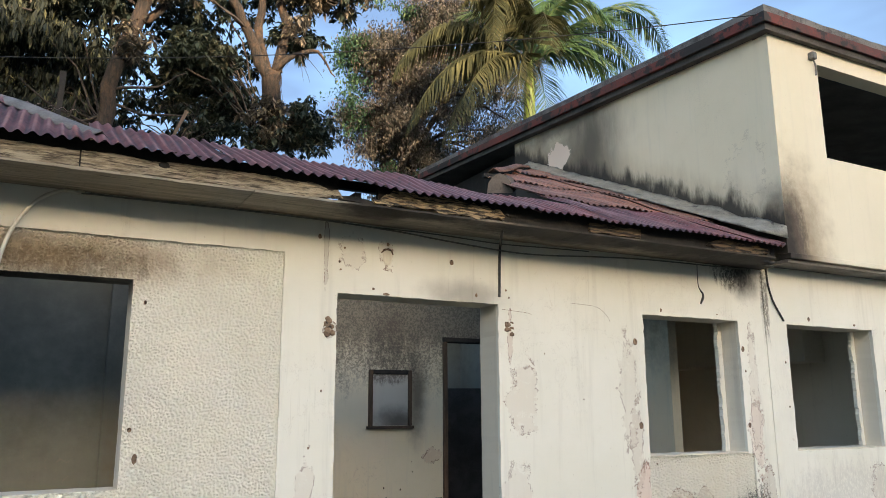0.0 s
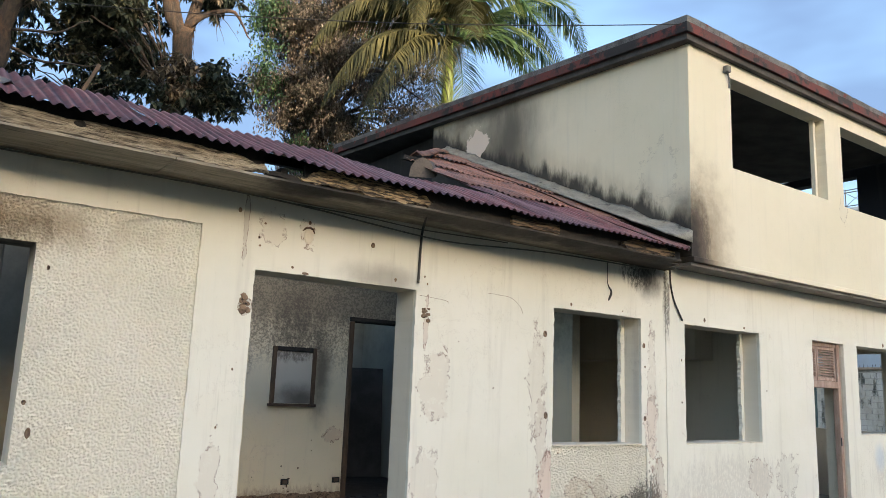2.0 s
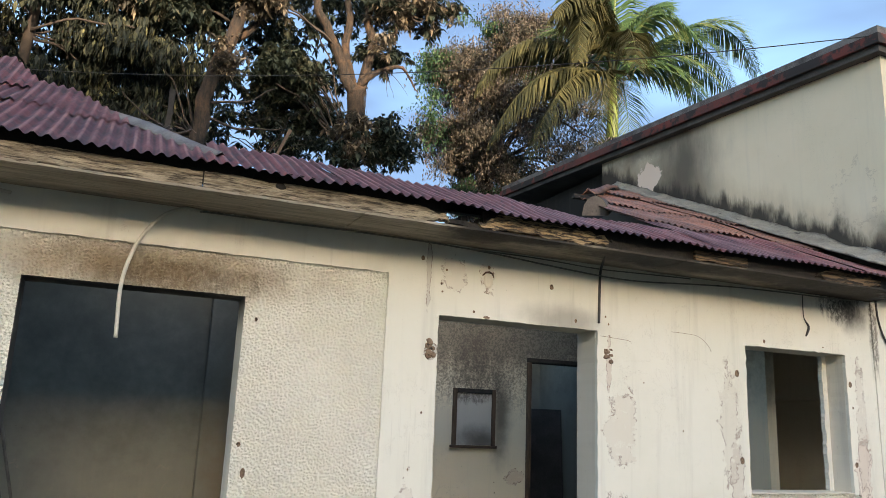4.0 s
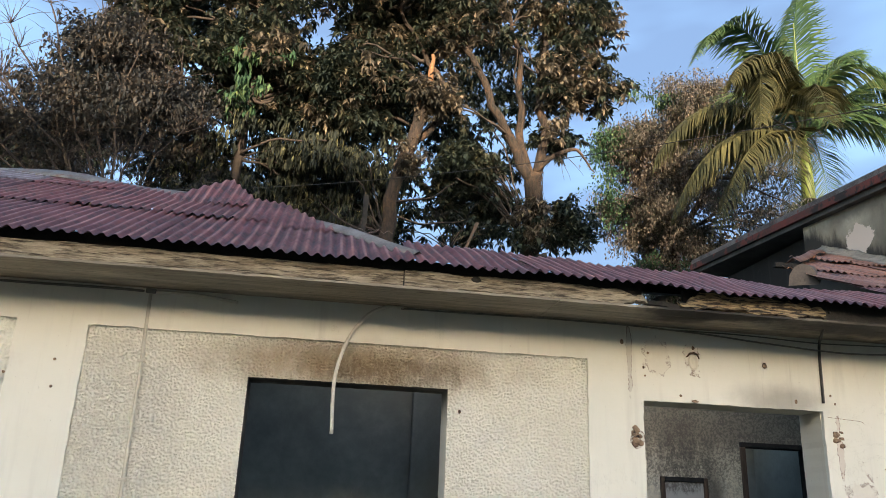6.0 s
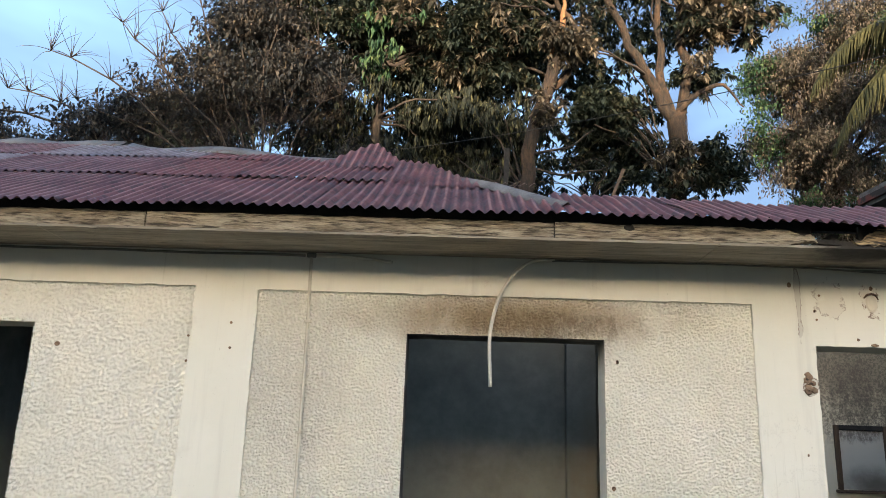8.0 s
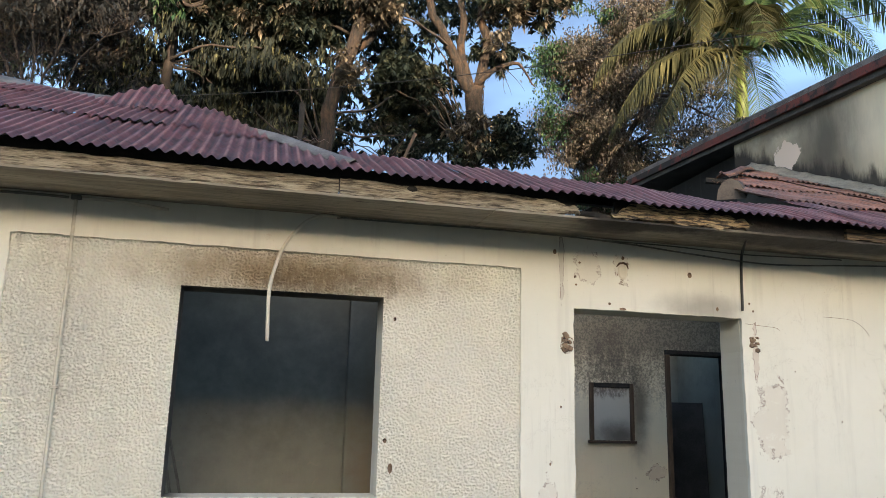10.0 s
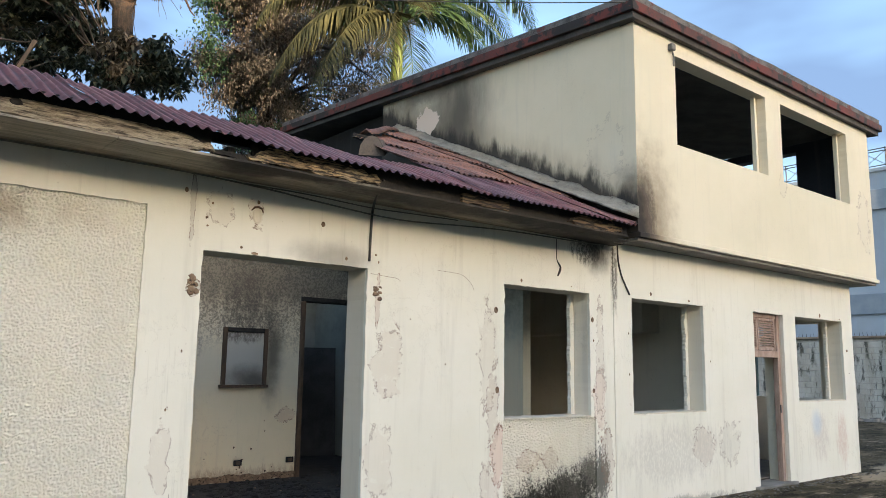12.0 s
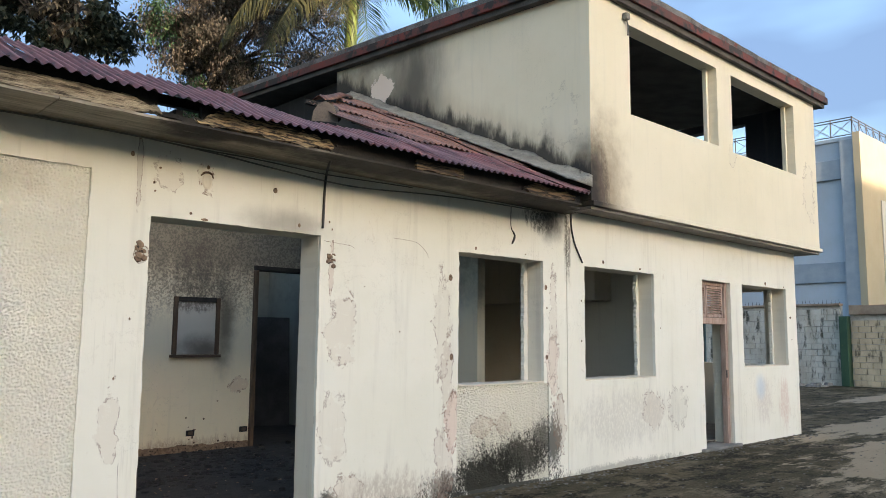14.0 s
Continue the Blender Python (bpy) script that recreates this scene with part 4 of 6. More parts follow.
for a, b in zip(rows, rows[1:]):
    for q in range(6):
        bm.faces.new((a[q], b[q], b[(q + 1) % 6], a[(q + 1) % 6]))
bm.faces.new(rows[0])
bm.faces.new(rows[-1][::-1])
bmesh.ops.recalc_face_normals(bm, faces=bm.faces)
thing("cement_flashing", bm, flash_mat, "lumpy grey cement flashing along the tall wall", "flashing", smooth=True)
cap_strip([(6.88 - 2.38 * u, 9.75 - 2.75 * u, sag(6, 9.75 - 2.75 * u) + 0.03 + 0.03 * math.sin(3 * u)) for u in [k / 10 for k in range(11)]], 0.07, rust_sheet_mat, "hip_cap")
bm = bmesh.new()
rows = []
for i in range(9):
    u = i / 8
    c = Vector((4.40 + 0.75 * u, 6.72 + 0.85 * u, 3.66 + 0.40 * u))
    r = 0.22 * (1 - 0.55 * u) * (1 + 0.15 * noise.noise((i * 1.3, 0, 0)))
    rows.append([bm.verts.new(c + Vector((0.55 * r * math.cos(a), -0.3 * r * math.cos(a), r * math.sin(a)))) for a in [math.pi * k / 6 for k in range(7)]])
for a, b in zip(rows, rows[1:]):
    for q in range(6):
        bm.faces.new((a[q], a[q + 1], b[q + 1], b[q]))
bm.faces.new(rows[0])
bmesh.ops.recalc_face_normals(bm, faces=bm.faces)
part("hip_end", bm, broken_cap_mat, lower_roof, "broken sheet-metal hip end")

# fascia boards: rotten, in lengths, with gnawed edges
eaves = base("eaves", (0, 5.05, 2.86), "rotting wooden eaves with split fascia boards", "eaves", kind="structure")


def rotten_board(x0, x1, y0, y1, z0, z1, gnaw=0.015, seed=0.0, step=0.03, drop=0.0, ragged=0.0):
    bm = bmesh.new()
    n = max(3, int((x1 - x0) / step))
    rows = []
    for i in range(n + 1):
        x = x0 + (x1 - x0) * i / n
        a = gnaw * noise.noise((x * 7, seed, 0)) + 0.5 * gnaw * noise.noise((x * 21, seed, 4))
        b = gnaw * noise.noise((x * 5, seed, 9)) + 0.5 * gnaw * noise.noise((x * 26, seed, 3))
        d = drop * i / n
        bite = max(0.0, abs(ragged) - min(x - x0 if ragged > 0 else 9.0, x1 - x)) / abs(ragged) * (z1 - z0) if ragged else 0.0
        b -= bite * (0.55 + 0.5 * noise.noise((x * 31, seed, 2)))
        a += bite * max(0.0, 0.25 + 0.5 * noise.noise((x * 27, seed, 6)))
        c = 0.35 * gnaw * noise.noise((x * 12, seed, 7))
        rows.append([bm.verts.new(p) for p in ((x, y0 + c, z0 + a - d), (x, y1, z0 + a * 0.5 - d), (x, y1, z1 + b - d), (x, y0 + c * 0.5, z1 + b - d))])
    for a, b in zip(rows, rows[1:]):
        for q in range(4):
            bm.faces.new((a[q], b[q], b[(q + 1) % 4], a[(q + 1) % 4]))
    bm.faces.new(rows[0])
    bm.faces.new(rows[-1][::-1])
    bmesh.ops.recalc_face_normals(bm, faces=bm.faces)
    return bm


for k, (xa, xb, mat_, g) in enumerate([(-9.2, -5.1, fascia_mat, 0.012), (-5.09, -2.3, fascia_mat, 0.014), (-2.29, 0.35, fascia_mat, 0.012), (0.36, 2.02, fascia_mat, 0.016), (2.25, 3.36, raw_wood_mat, 0.042), (5.55, 6.35, burnt_fascia_mat, 0.016)]):
    part("fascia_board", rotten_board(xa, xb, 5.035, 5.065, 2.866, 2.968, g, k * 3.1, 0.02 if k > 2 else 0.03, 0.0, (0.0, 0.0, 0.0, -0.2, 0.16, 0.16)[k]), mat_, eaves)
bm = bmesh.new()
bmesh.ops.create_icosphere(bm, subdivisions=2, radius=0.021)
for v in bm.verts:
    v.co = Vector((0.834 + v.co.x * 1.7 * (1 + 0.3 * noise.noise(v.co * 60)), 5.034 + v.co.y * 0.25, 2.945 + v.co.z))
part("knot_hole", bm, char_mat, eaves, "black rotted knot hole")
part("fascia_board", rotten_board(4.2, 4.75, 5.035, 5.065, 2.872, 2.955, 0.016, 44), burnt_fascia_mat, eaves)
part("fascia_board", rotten_board(2.0, 2.3, 5.05, 5.075, 2.872, 2.90, 0.02, 47), char_mat, eaves)
# black strips paint the shadow gap over the fascia, charred wood at the burnt end
part("gap_shade_char", rotten_board(-9.2, 2.0, 5.068, 5.1, 2.90, 3.05, 0.004, 61), char_mat, eaves)
part("gap_shade_char", rotten_board(2.3, 6.42, 5.068, 5.1, 2.87, 3.0, 0.008, 64), char_mat, eaves)
for k, (ya, yb) in enumerate([(5.035, 5.20), (5.206, 5.38), (5.386, 5.576)]):
    for xa, xb in ((-9.2, -3.0), (-2.995, 1.4), (1.405, 4.1), (4.105, 6.45 + 0.2 * k)):
        part("soffit_board", rotten_board(xa, xb, ya, yb, 2.848 + 0.002 * k, 2.864 + 0.002 * k, 0.004, k * 5 + xa), soffit_mat, eaves)
for k, x in enumerate([0.9 + 0.62 * i for i in range(10)]):
    part("rafter", boxed(x, x + 0.05, 5.11, 5.6, 2.872, 2.96), char_mat, eaves, "charred rafter end")

# ---- far side of the yard ----
blue_mat = plaster("pale_blue_painted_render", (0.38, 0.44, 0.51), grime=0.5)
blue_band_mat = simple("grey_blue_band", (0.27, 0.32, 0.37), (0.22, 0.27, 0.32), 2, 0.8, 0.2)
opp_white = plaster("white_side_render", (0.50, 0.49, 0.45), grime=0.3)
gold_mat = plaster("pale_yellow_render", (0.36, 0.32, 0.23), grime=0.4)
rail_mat = simple("dark_painted_iron", (0.035, 0.035, 0.04), (0.06, 0.055, 0.055), 6, 0.5, 0.1)
block_mat = simple("whitewashed_block", (0.62, 0.60, 0.53), (0.46, 0.42, 0.34), 1.6, 0.9, 0.5, 0.01, stretch=(1, 1.6, 0.5), third=(0.10, 0.095, 0.075), third_at=(0.51, 0.66))
yellow_block_mat = simple("yellowed_block", (0.64, 0.53, 0.36), (0.46, 0.37, 0.25), 1.6, 0.9, 0.5, 0.01, stretch=(1, 1.6, 0.5), third=(0.15, 0.12, 0.085), third_at=(0.54, 0.68))
mortar_mat = simple("grey_mortar", (0.50, 0.47, 0.41), (0.34, 0.31, 0.26), 5, 0.95, 0.5)
coping_mat = simple("brown_stained_coping", (0.22, 0.15, 0.10), (0.33, 0.26, 0.19), 2, 0.9, 0.4)
green_mat = simple("green_painted_post", (0.022, 0.065, 0.035), (0.035, 0.085, 0.045), 3, 0.6, 0.2, third=(0.35, 0.30, 0.15), third_at=(0.66, 0.72))

tower = base("apartment_building", (40, 13.6, 0), "pale blue rendered building with an iron roof railing", "building")
part("wall", boxed(40, 60, 13.62, 40, 0, 11.4), blue_mat, tower)
part("corner_pier", boxed(39.7, 60, 13.3, 13.62, 0, 11.7), gold_mat, tower, "sunlit pale yellow side")
part("corner_pier", boxed(39.75, 40.0, 13.62, 14.25, 0, 11.4), blue_band_mat, tower, "grey-blue corner pier")
part("band", boxed(39.85, 40.0, 14.25, 40, 9.5, 10.5, bevel=0.02), blue_band_mat, tower)
part("band", boxed(39.88, 40.0, 14.25, 40, 4.4, 5.4, bevel=0.02), blue_band_mat, tower)
part("parapet", boxed(39.9, 60, 13.64, 40, 11.4, 11.6, bevel=0.02), blue_mat, tower)
part("side_panel", boxed(42.2, 48.0, 13.24, 13.298, 3.0, 8.6, bevel=0.02), opp_white, tower, "white side panel")
rail = base("roof_railing", (40, 13.7, 11.6), "dark iron roof railing with crossed bars", "railing")


def rail_run(p, q, name):
    p, q = Vector(p), Vector(q)
    n = max(1, round((q - p).length / 1.0))
    for h in (0.12, 0.85, 0.98):
        bm = bmesh.new()
        tube(bm, [p + Vector((0, 0, h)), q + Vector((0, 0, h))], 0.025, 6)
        part("rail", bm, rail_mat, rail)
    for i in range(n + 1):
        a = p.lerp(q, i / n)
        bm = bmesh.new()
        tube(bm, [a, a + Vector((0, 0, 1.02))], 0.028, 6)
        part("post", bm, rail_mat, rail)
        if i < n:
            b = p.lerp(q, (i + 1) / n)
            bm = bmesh.new()
            tube(bm, [a + Vector((0, 0, 0.12)), b + Vector((0, 0, 0.85))], 0.016, 5)
            tube(bm, [b + Vector((0, 0, 0.12)), a + Vector((0, 0, 0.85))], 0.016, 5)
            part("cross_bars", bm, rail_mat, rail)


rail_run((40.1, 13.75, 11.6), (40.1, 27.75, 11.6), "rail")
rail_run((40.1, 13.75, 11.6), (48.1, 13.75, 11.6), "rail")

# boundary wall of blocks, each block a piece of its own
yard_wall = base("wall_boundary", (28, 10, 0), "tall boundary wall of whitewashed concrete blocks, stained and worn", "wall", kind="structure")
part("core", boxed(28.02, 28.2, 10.35, 34.0, 0, 2.72), mortar_mat, yard_wall)
part("core", boxed(28.02, 28.2, -6.0, 10.05, 0, 2.55), mortar_mat, yard_wall)
part("coping", boxed(27.93, 28.26, 10.35, 34.0, 2.72, 2.80, bevel=0.01), coping_mat, yard_wall)
part("coping", boxed(27.9, 28.28, -6.0, 10.05, 2.40, 2.72, bevel=0.015), coping_mat, yard_wall, "brown stained concrete coping")
thing("gate_post", boxed(27.75, 28.25, 10.06, 10.34, 0, 2.35, bevel=0.03), green_mat, "green painted concrete gate post", "post")
bm = bmesh.new()
for i in range(130):
    y = 10.4 + i * 0.14
    tube(bm, [(28.1, y, 2.79), (28.1 + rng.uniform(-0.03, 0.03), y + rng.uniform(-0.03, 0.03), 2.93)], [0.012, 0.003], 4)
thing("wall_spikes", bm, rail_mat, "row of rusty iron spikes on the boundary wall", "spikes", kind="stuff")

# blocks in running bond, sharing a few meshes
block_meshes = {}


def block_piece(w, material, k):
    key = (w, material.name, k)
    if key not in block_meshes:
        bm = bmesh.new()
        box(bm, -0.022, 0.03, 0, w, 0, 0.188, bevel=0.006)
        me = mesh_of(bm, "block")
        me.materials.append(material)
        block_meshes[key] = me
    return block_meshes[key]


for y0, y1, rows_, material in ((10.37, 15.6, 13, block_mat), (6.6, 10.04, 11, yellow_block_mat)):
    for r in range(rows_):
        y = y0 + (0.0 if r % 2 else -0.2)
        while y < y1:
            a, b = max(y, y0), min(y + 0.388, y1)
            if b - a > 0.08:
                ob = new("block", block_piece(round(b - a, 3), material, 0))
                ob.parent = yard_wall
                ob.location = (rng.uniform(-0.006, 0.006), a - 10, 0.012 + r * 0.2 + 0.004)
            y += 0.4
thing("marker_post", boxed(27.2, 27.36, 11.55, 11.75, 0, 1.35, bevel=0.02), opp_white, "white concrete marker post beside the wall", "post")

# an unseen block, added across the yard to keep the low sun off the house
blocker_mat = plaster("sun_blocker_render", (0.55, 0.52, 0.46), grime=0.5)
blocker = base("sun_blocker", (0, -60, 0), "unseen plain block added across the yard to stop the sun", "house")
part("wall", boxed(-110, 110, -72, -60, 0, 17.0), blocker_mat, blocker)
part("roof", boxed(-110.3, 110.3, -72.3, -59.7, 17.0, 17.3, bevel=0.02), slab_mat, blocker)

# ---- trees ----
npr = np.random.default_rng(11)


def leaf_material(name, colours, rough=0.7, spread=0.5):
    t = Nodes(name, rough)
    rnd = t.n.new("ShaderNodeNewGeometry").outputs["Random Per Island"]
    ramp = t.n.new("ShaderNodeValToRGB")
    els = ramp.color_ramp.elements
    while len(els) < len(colours):
        els.new(0.5)
    for e, (p, c) in zip(els, colours):
        e.position, e.color = p, (*c, 1)
    patch = t.noise(1.3, 4, 0.6)
    t.put(ramp.inputs["Fac"], t.math("ADD", t.math("MULTIPLY", rnd, spread), t.math("MULTIPLY", t.ramp(patch, 0.3, 0.7), 1 - spread)))
    t.b.inputs["Specular IOR Level"].default_value = 0.25
    c = ramp.outputs["Color"]
    trans = t.n.new("ShaderNodeBsdfTranslucent")
    mixer = t.n.new("ShaderNodeMixShader")
    mixer.inputs[0].default_value = 0.25
    t.l.new(c, trans.inputs["Color"])
    t.l.new(t.b.outputs[0], mixer.inputs[1])
    t.l.new(trans.outputs[0], mixer.inputs[2])
    t.l.new(mixer.outputs[0], t.n["Material Output"].inputs["Surface"])
    return t.done(c)


# leaf tones include a slight blue-green cast that stands for shade
green_leaf = leaf_material("dark_broad_leaves", [(0.0, (0.0127, 0.0214, 0.0197)), (0.4, (0.0222, 0.0340, 0.0262)), (0.68, (0.0444, 0.0536, 0.0371)), (0.86, (0.0920, 0.0893, 0.0589)), (1.0, (0.1666, 0.1518, 0.0983))])
singed_leaf = leaf_material("singed_brown_leaves", [(0.0, (0.0330, 0.0372, 0.0341)), (0.4, (0.0866, 0.0789, 0.0624)), (0.75, (0.1959, 0.1625, 0.1192)), (1.0, (0.3507, 0.2902, 0.1988))])
hanging_leaf = leaf_material("limp_dark_leaves", [(0.0, (0.0127, 0.0179, 0.0152)), (0.55, (0.0270, 0.0340, 0.0262)), (0.84, (0.0666, 0.0714, 0.0437)), (1.0, (0.2381, 0.2322, 0.1092))], spread=0.8)
fresh_leaf = leaf_material("fresher_green_leaves", [(0.0, (0.0191, 0.0536, 0.0306)), (0.5, (0.0444, 0.0983, 0.0524)), (0.85, (0.0953, 0.1518, 0.0655)), (1.0, (0.2221, 0.2501, 0.0983))], spread=0.7)
dull_leaf = leaf_material("dull_grey_leaves", [(0.0, (0.0174, 0.0251, 0.0306)), (0.5, (0.0380, 0.0412, 0.0437)), (0.85, (0.0874, 0.0768, 0.0655)), (1.0, (0.1904, 0.1518, 0.1092))])
vine_leaf = leaf_material("dry_brown_green_foliage", [(0.0, (0.0216, 0.0317, 0.0239)), (0.3, (0.0542, 0.0561, 0.0448)), (0.6, (0.1138, 0.1000, 0.0821)), (0.85, (0.1680, 0.1465, 0.1223)), (1.0, (0.2603, 0.2441, 0.1940))])
creeper_leaf = leaf_material("dead_brown_creeper", [(0.0, (0.0488, 0.0390, 0.0328)), (0.5, (0.1085, 0.0878, 0.0717)), (1.0, (0.1952, 0.1647, 0.1343))])
def bark_material():
    t = Nodes("patchy_brown_bark", 0.9)
    plates, fine, patch = t.noise(7, 8, 0.7, stretch=(2.2, 2.2, 0.5), distort=0.5), t.noise(40, 5, 0.7, stretch=(1.5, 1.5, 0.5)), t.noise(1.9, 7, 0.7)
    c = t.mix(t.ramp(plates, 0.38, 0.62), (0.013, 0.011, 0.010), (0.050, 0.033, 0.022))
    c = t.mix(t.math("MULTIPLY", t.ramp(patch, 0.52, 0.62), 0.75), c, (0.080, 0.046, 0.026))
    c = t.mix(t.math("MULTIPLY", t.ramp(patch, 0.44, 0.34), 0.9), c, (0.011, 0.010, 0.009))
    c = t.mix(t.math("MULTIPLY", t.ramp(fine, 0.52, 0.66), 0.6), c, (0.020, 0.016, 0.013))
    t.bump(t.math("ADD", plates, t.math("MULTIPLY", fine, 0.4)), 1.0, 0.05)
    return t.done(c)


bark_mat = bark_material()
split_mat = simple("split_orange_heartwood", (0.24, 0.12, 0.05), (0.12, 0.065, 0.03), 4, 0.8, 0.6, 0.02, stretch=(3, 3, 0.3))
twig_mat = simple("grey_brown_twigs", (0.045, 0.034, 0.028), (0.024, 0.019, 0.016), 5, 0.9, 0.3)


def leaves_mesh(name, places, size, droop=0.6, spread=0.28, per=14, width=0.28, ring=False):
    """Narrow leaves that hang from the given twig ends; ring: as rosettes, spread evenly round their twig."""
    n = len(places)
    c = np.repeat(np.asarray(places, float), per, 0) + npr.normal(0, spread, (n * per, 3)) * (1, 1, 0.8)
    m = len(c)
    az = npr.uniform(0, 2 * np.pi, m)
    el = npr.normal(-droop, 0.45, m)
    if ring:
        az = np.repeat(npr.uniform(0, 2 * np.pi, n), per) + np.tile(np.arange(per) * 2 * np.pi / per, n) + npr.normal(0, 0.2, m)
        el = np.repeat(npr.normal(-droop, 0.22, n), per) + npr.normal(0, 0.28, m)
    d = np.stack([np.cos(az) * np.cos(el), np.sin(az) * np.cos(el), np.sin(el)], 1)
    s = np.stack([-np.sin(az), np.cos(az), npr.normal(0, 0.35, m)], 1)
    s /= np.linalg.norm(s, axis=1, keepdims=True)
    ln = size * npr.uniform(0.6, 1.25, (m, 1))
    wd = ln * width * npr.uniform(0.8, 1.2, (m, 1))
    up = np.cross(s, d)
    v = np.stack([c, c + d * ln * 0.45 + s * wd - up * wd * 0.25, c + d * ln - np.array([0, 0, 1]) * ln * 0.12, c + d * ln * 0.45 - s * wd - up * wd * 0.25], 1).reshape(-1, 3)
    me = bpy.data.meshes.new(name)
    me.vertices.add(4 * m)
    me.vertices.foreach_set("co", v.ravel())
    me.loops.add(4 * m)
    me.loops.foreach_set("vertex_index", np.arange(4 * m, dtype=np.int32))
    me.polygons.add(m)
    me.polygons.foreach_set("loop_start", np.arange(0, 4 * m, 4, dtype=np.int32))
    me.polygons.foreach_set("loop_total", np.full(m, 4, dtype=np.int32))
    me.update(calc_edges=True)
    return me


def cloud(blobs, count):
    """Twig ends in and near the shells of some ellipsoids (centre, radii, weight), in uneven lumps."""
    weights = np.array([b[2] for b in blobs], float)
    pick = npr.choice(len(blobs), count * 3, p=weights / weights.sum())
    out = []
    for k in pick:
        c, r, _ = blobs[k]
        d = npr.normal(0, 1, 3)
        d /= np.linalg.norm(d)
        p = np.array(c) + d * np.array(r) * npr.uniform(0.45, 1.05)
        if noise.noise(Vector(p * 0.75)) + 0.4 * noise.noise(Vector(p * 1.9)) > -0.02:
            out.append(p)
        if len(out) >= count:
            break
    return np.array(out)


def lumps(blobs, count, per, size):
    """Separate tufts of twig ends, with sky between them."""
    c = np.repeat(cloud(blobs, count), per, 0)
    return c + npr.normal(0, size, c.shape) * (1, 1, 0.75)


def limb(bm, points, r0, r1, n=12, wob=0.12, seed=0, sides=8):
    tube(bm, wobbly(points, n, wob, seed), [r0 + (r1 - r0) * i / (n - 1) for i in range(n)], sides)


def twigs(bm, start, count, reach, seed, r=0.02, up=0.3):
    for k in range(count):
        a, e = npr.uniform(0, 6.283), npr.normal(up, 0.4)
        ln = reach * npr.uniform(0.5, 1.2)
        d = Vector((math.cos(a) * math.cos(e), math.sin(a) * math.cos(e), math.sin(e)))
        p = Vector(start)
        q = p + d * ln
        limb(bm, [p, p.lerp(q, 0.5) + Vector((0, 0, 0.1 * ln)), q], r, r * 0.25, 6, 0.10 * ln, seed + k, 5)


def branch_to(bm, roots, ends, r0, seed, sides=5):
    """Boughs from the nearest root to each crown place."""
    for k, e in enumerate(ends):
        e = Vector(e)
        root = min((Vector(p) for p in roots), key=lambda p: (p - e).length + max(0.0, p.z - e.z) * 1.5)
        mid = root.lerp(e, 0.5) + Vector((0, 0, 0.12 * (e - root).length))
        limb(bm, [root, mid, e], r0 * rng.uniform(0.6, 1.1), 0.018, 9, 0.18, seed + k, sides)


# the great broad-leaved tree behind the house: a leaning trunk with a snapped top
tree = base("broadleaf_tree", (1.2, 17, 0), "large fire-singed broadleaf tree with dark and browned leaves", "tree")
bm = bmesh.new()
limb(bm, [(0.75, 16.2, 0), (1.05, 16.2, 5.5), (1.14, 16.2, 7.6), (1.45, 16.2, 9.0), (1.75, 16.2, 10.3)], 0.20, 0.14, 22, 0.12, 1, 12)
limb(bm, [(1.6, 16.5, 9.6), (2.3, 16.8, 10.5), (2.0, 17.0, 12.0), (1.2, 17.0, 13.4)], 0.10, 0.04, 14, 0.2, 3)
part("trunk", bm, bark_mat, tree, smooth=True)
bm = bmesh.new()
limb(bm, [(1.73, 16.2, 10.2), (1.86, 16.2, 10.9), (1.93, 16.2, 11.4), (1.96, 16.2, 11.75)], 0.13, 0.04, 12, 0.10, 5, 7)
part("snapped_top", bm, split_mat, tree, "split trunk top with bare orange wood", smooth=True)
A_top = [((-5.2, 17.3, 13.2), (1.1, 1.2, 1.6), 0.6), ((-3.9, 17.5, 13.0), (1.9, 1.5, 1.9), 1.0), ((-1.2, 17.3, 13.3), (2.3, 1.6, 1.8), 1.1), ((1.1, 17.2, 13.5), (1.6, 1.4, 1.5), 0.8), ((0.1, 17.0, 10.9), (1.6, 1.3, 1.1), 0.8), ((-2.0, 17.1, 11.1), (1.6, 1.3, 1.1), 0.8), ((-3.4, 17.2, 11.4), (1.0, 1.0, 0.9), 0.3), ((-0.8, 17.0, 15.6), (4.5, 1.6, 1.3), 0.8)]
A_low = [((-0.2, 17.4, 8.7), (1.7, 1.2, 1.4), 0.9), ((-2.3, 17.4, 8.7), (1.5, 1.2, 1.3), 0.7), ((0.3, 17.6, 7.1), (1.5, 1.0, 0.9), 0.5), ((-2.0, 17.6, 7.0), (2.0, 1.0, 0.9), 0.5)]
bm = bmesh.new()
limb(bm, [(-2.6, 17.3, 0), (-2.7, 17.2, 5), (-2.4, 17.1, 8.5), (-2.1, 17, 11.0), (-1.6, 17, 13.2)], 0.2, 0.06, 14, 0.2, 9)
roots_ = wobbly([(1.6, 17, 9.8), (1.9, 16.8, 11.6), (1.2, 16.9, 13.4)], 8, 0, 0) + wobbly([(-2.5, 17.1, 7.6), (-2.2, 17, 10.2), (-1.6, 17, 13.2)], 9, 0, 0)
branch_to(bm, roots_, cloud(A_top, 70), 0.05, 20)
branch_to(bm, [Vector((1.15, 16.6, 7.2)), Vector((-2.5, 17.1, 7.4)), Vector((-2.3, 17.1, 9.0))], cloud(A_low, 40), 0.035, 120)
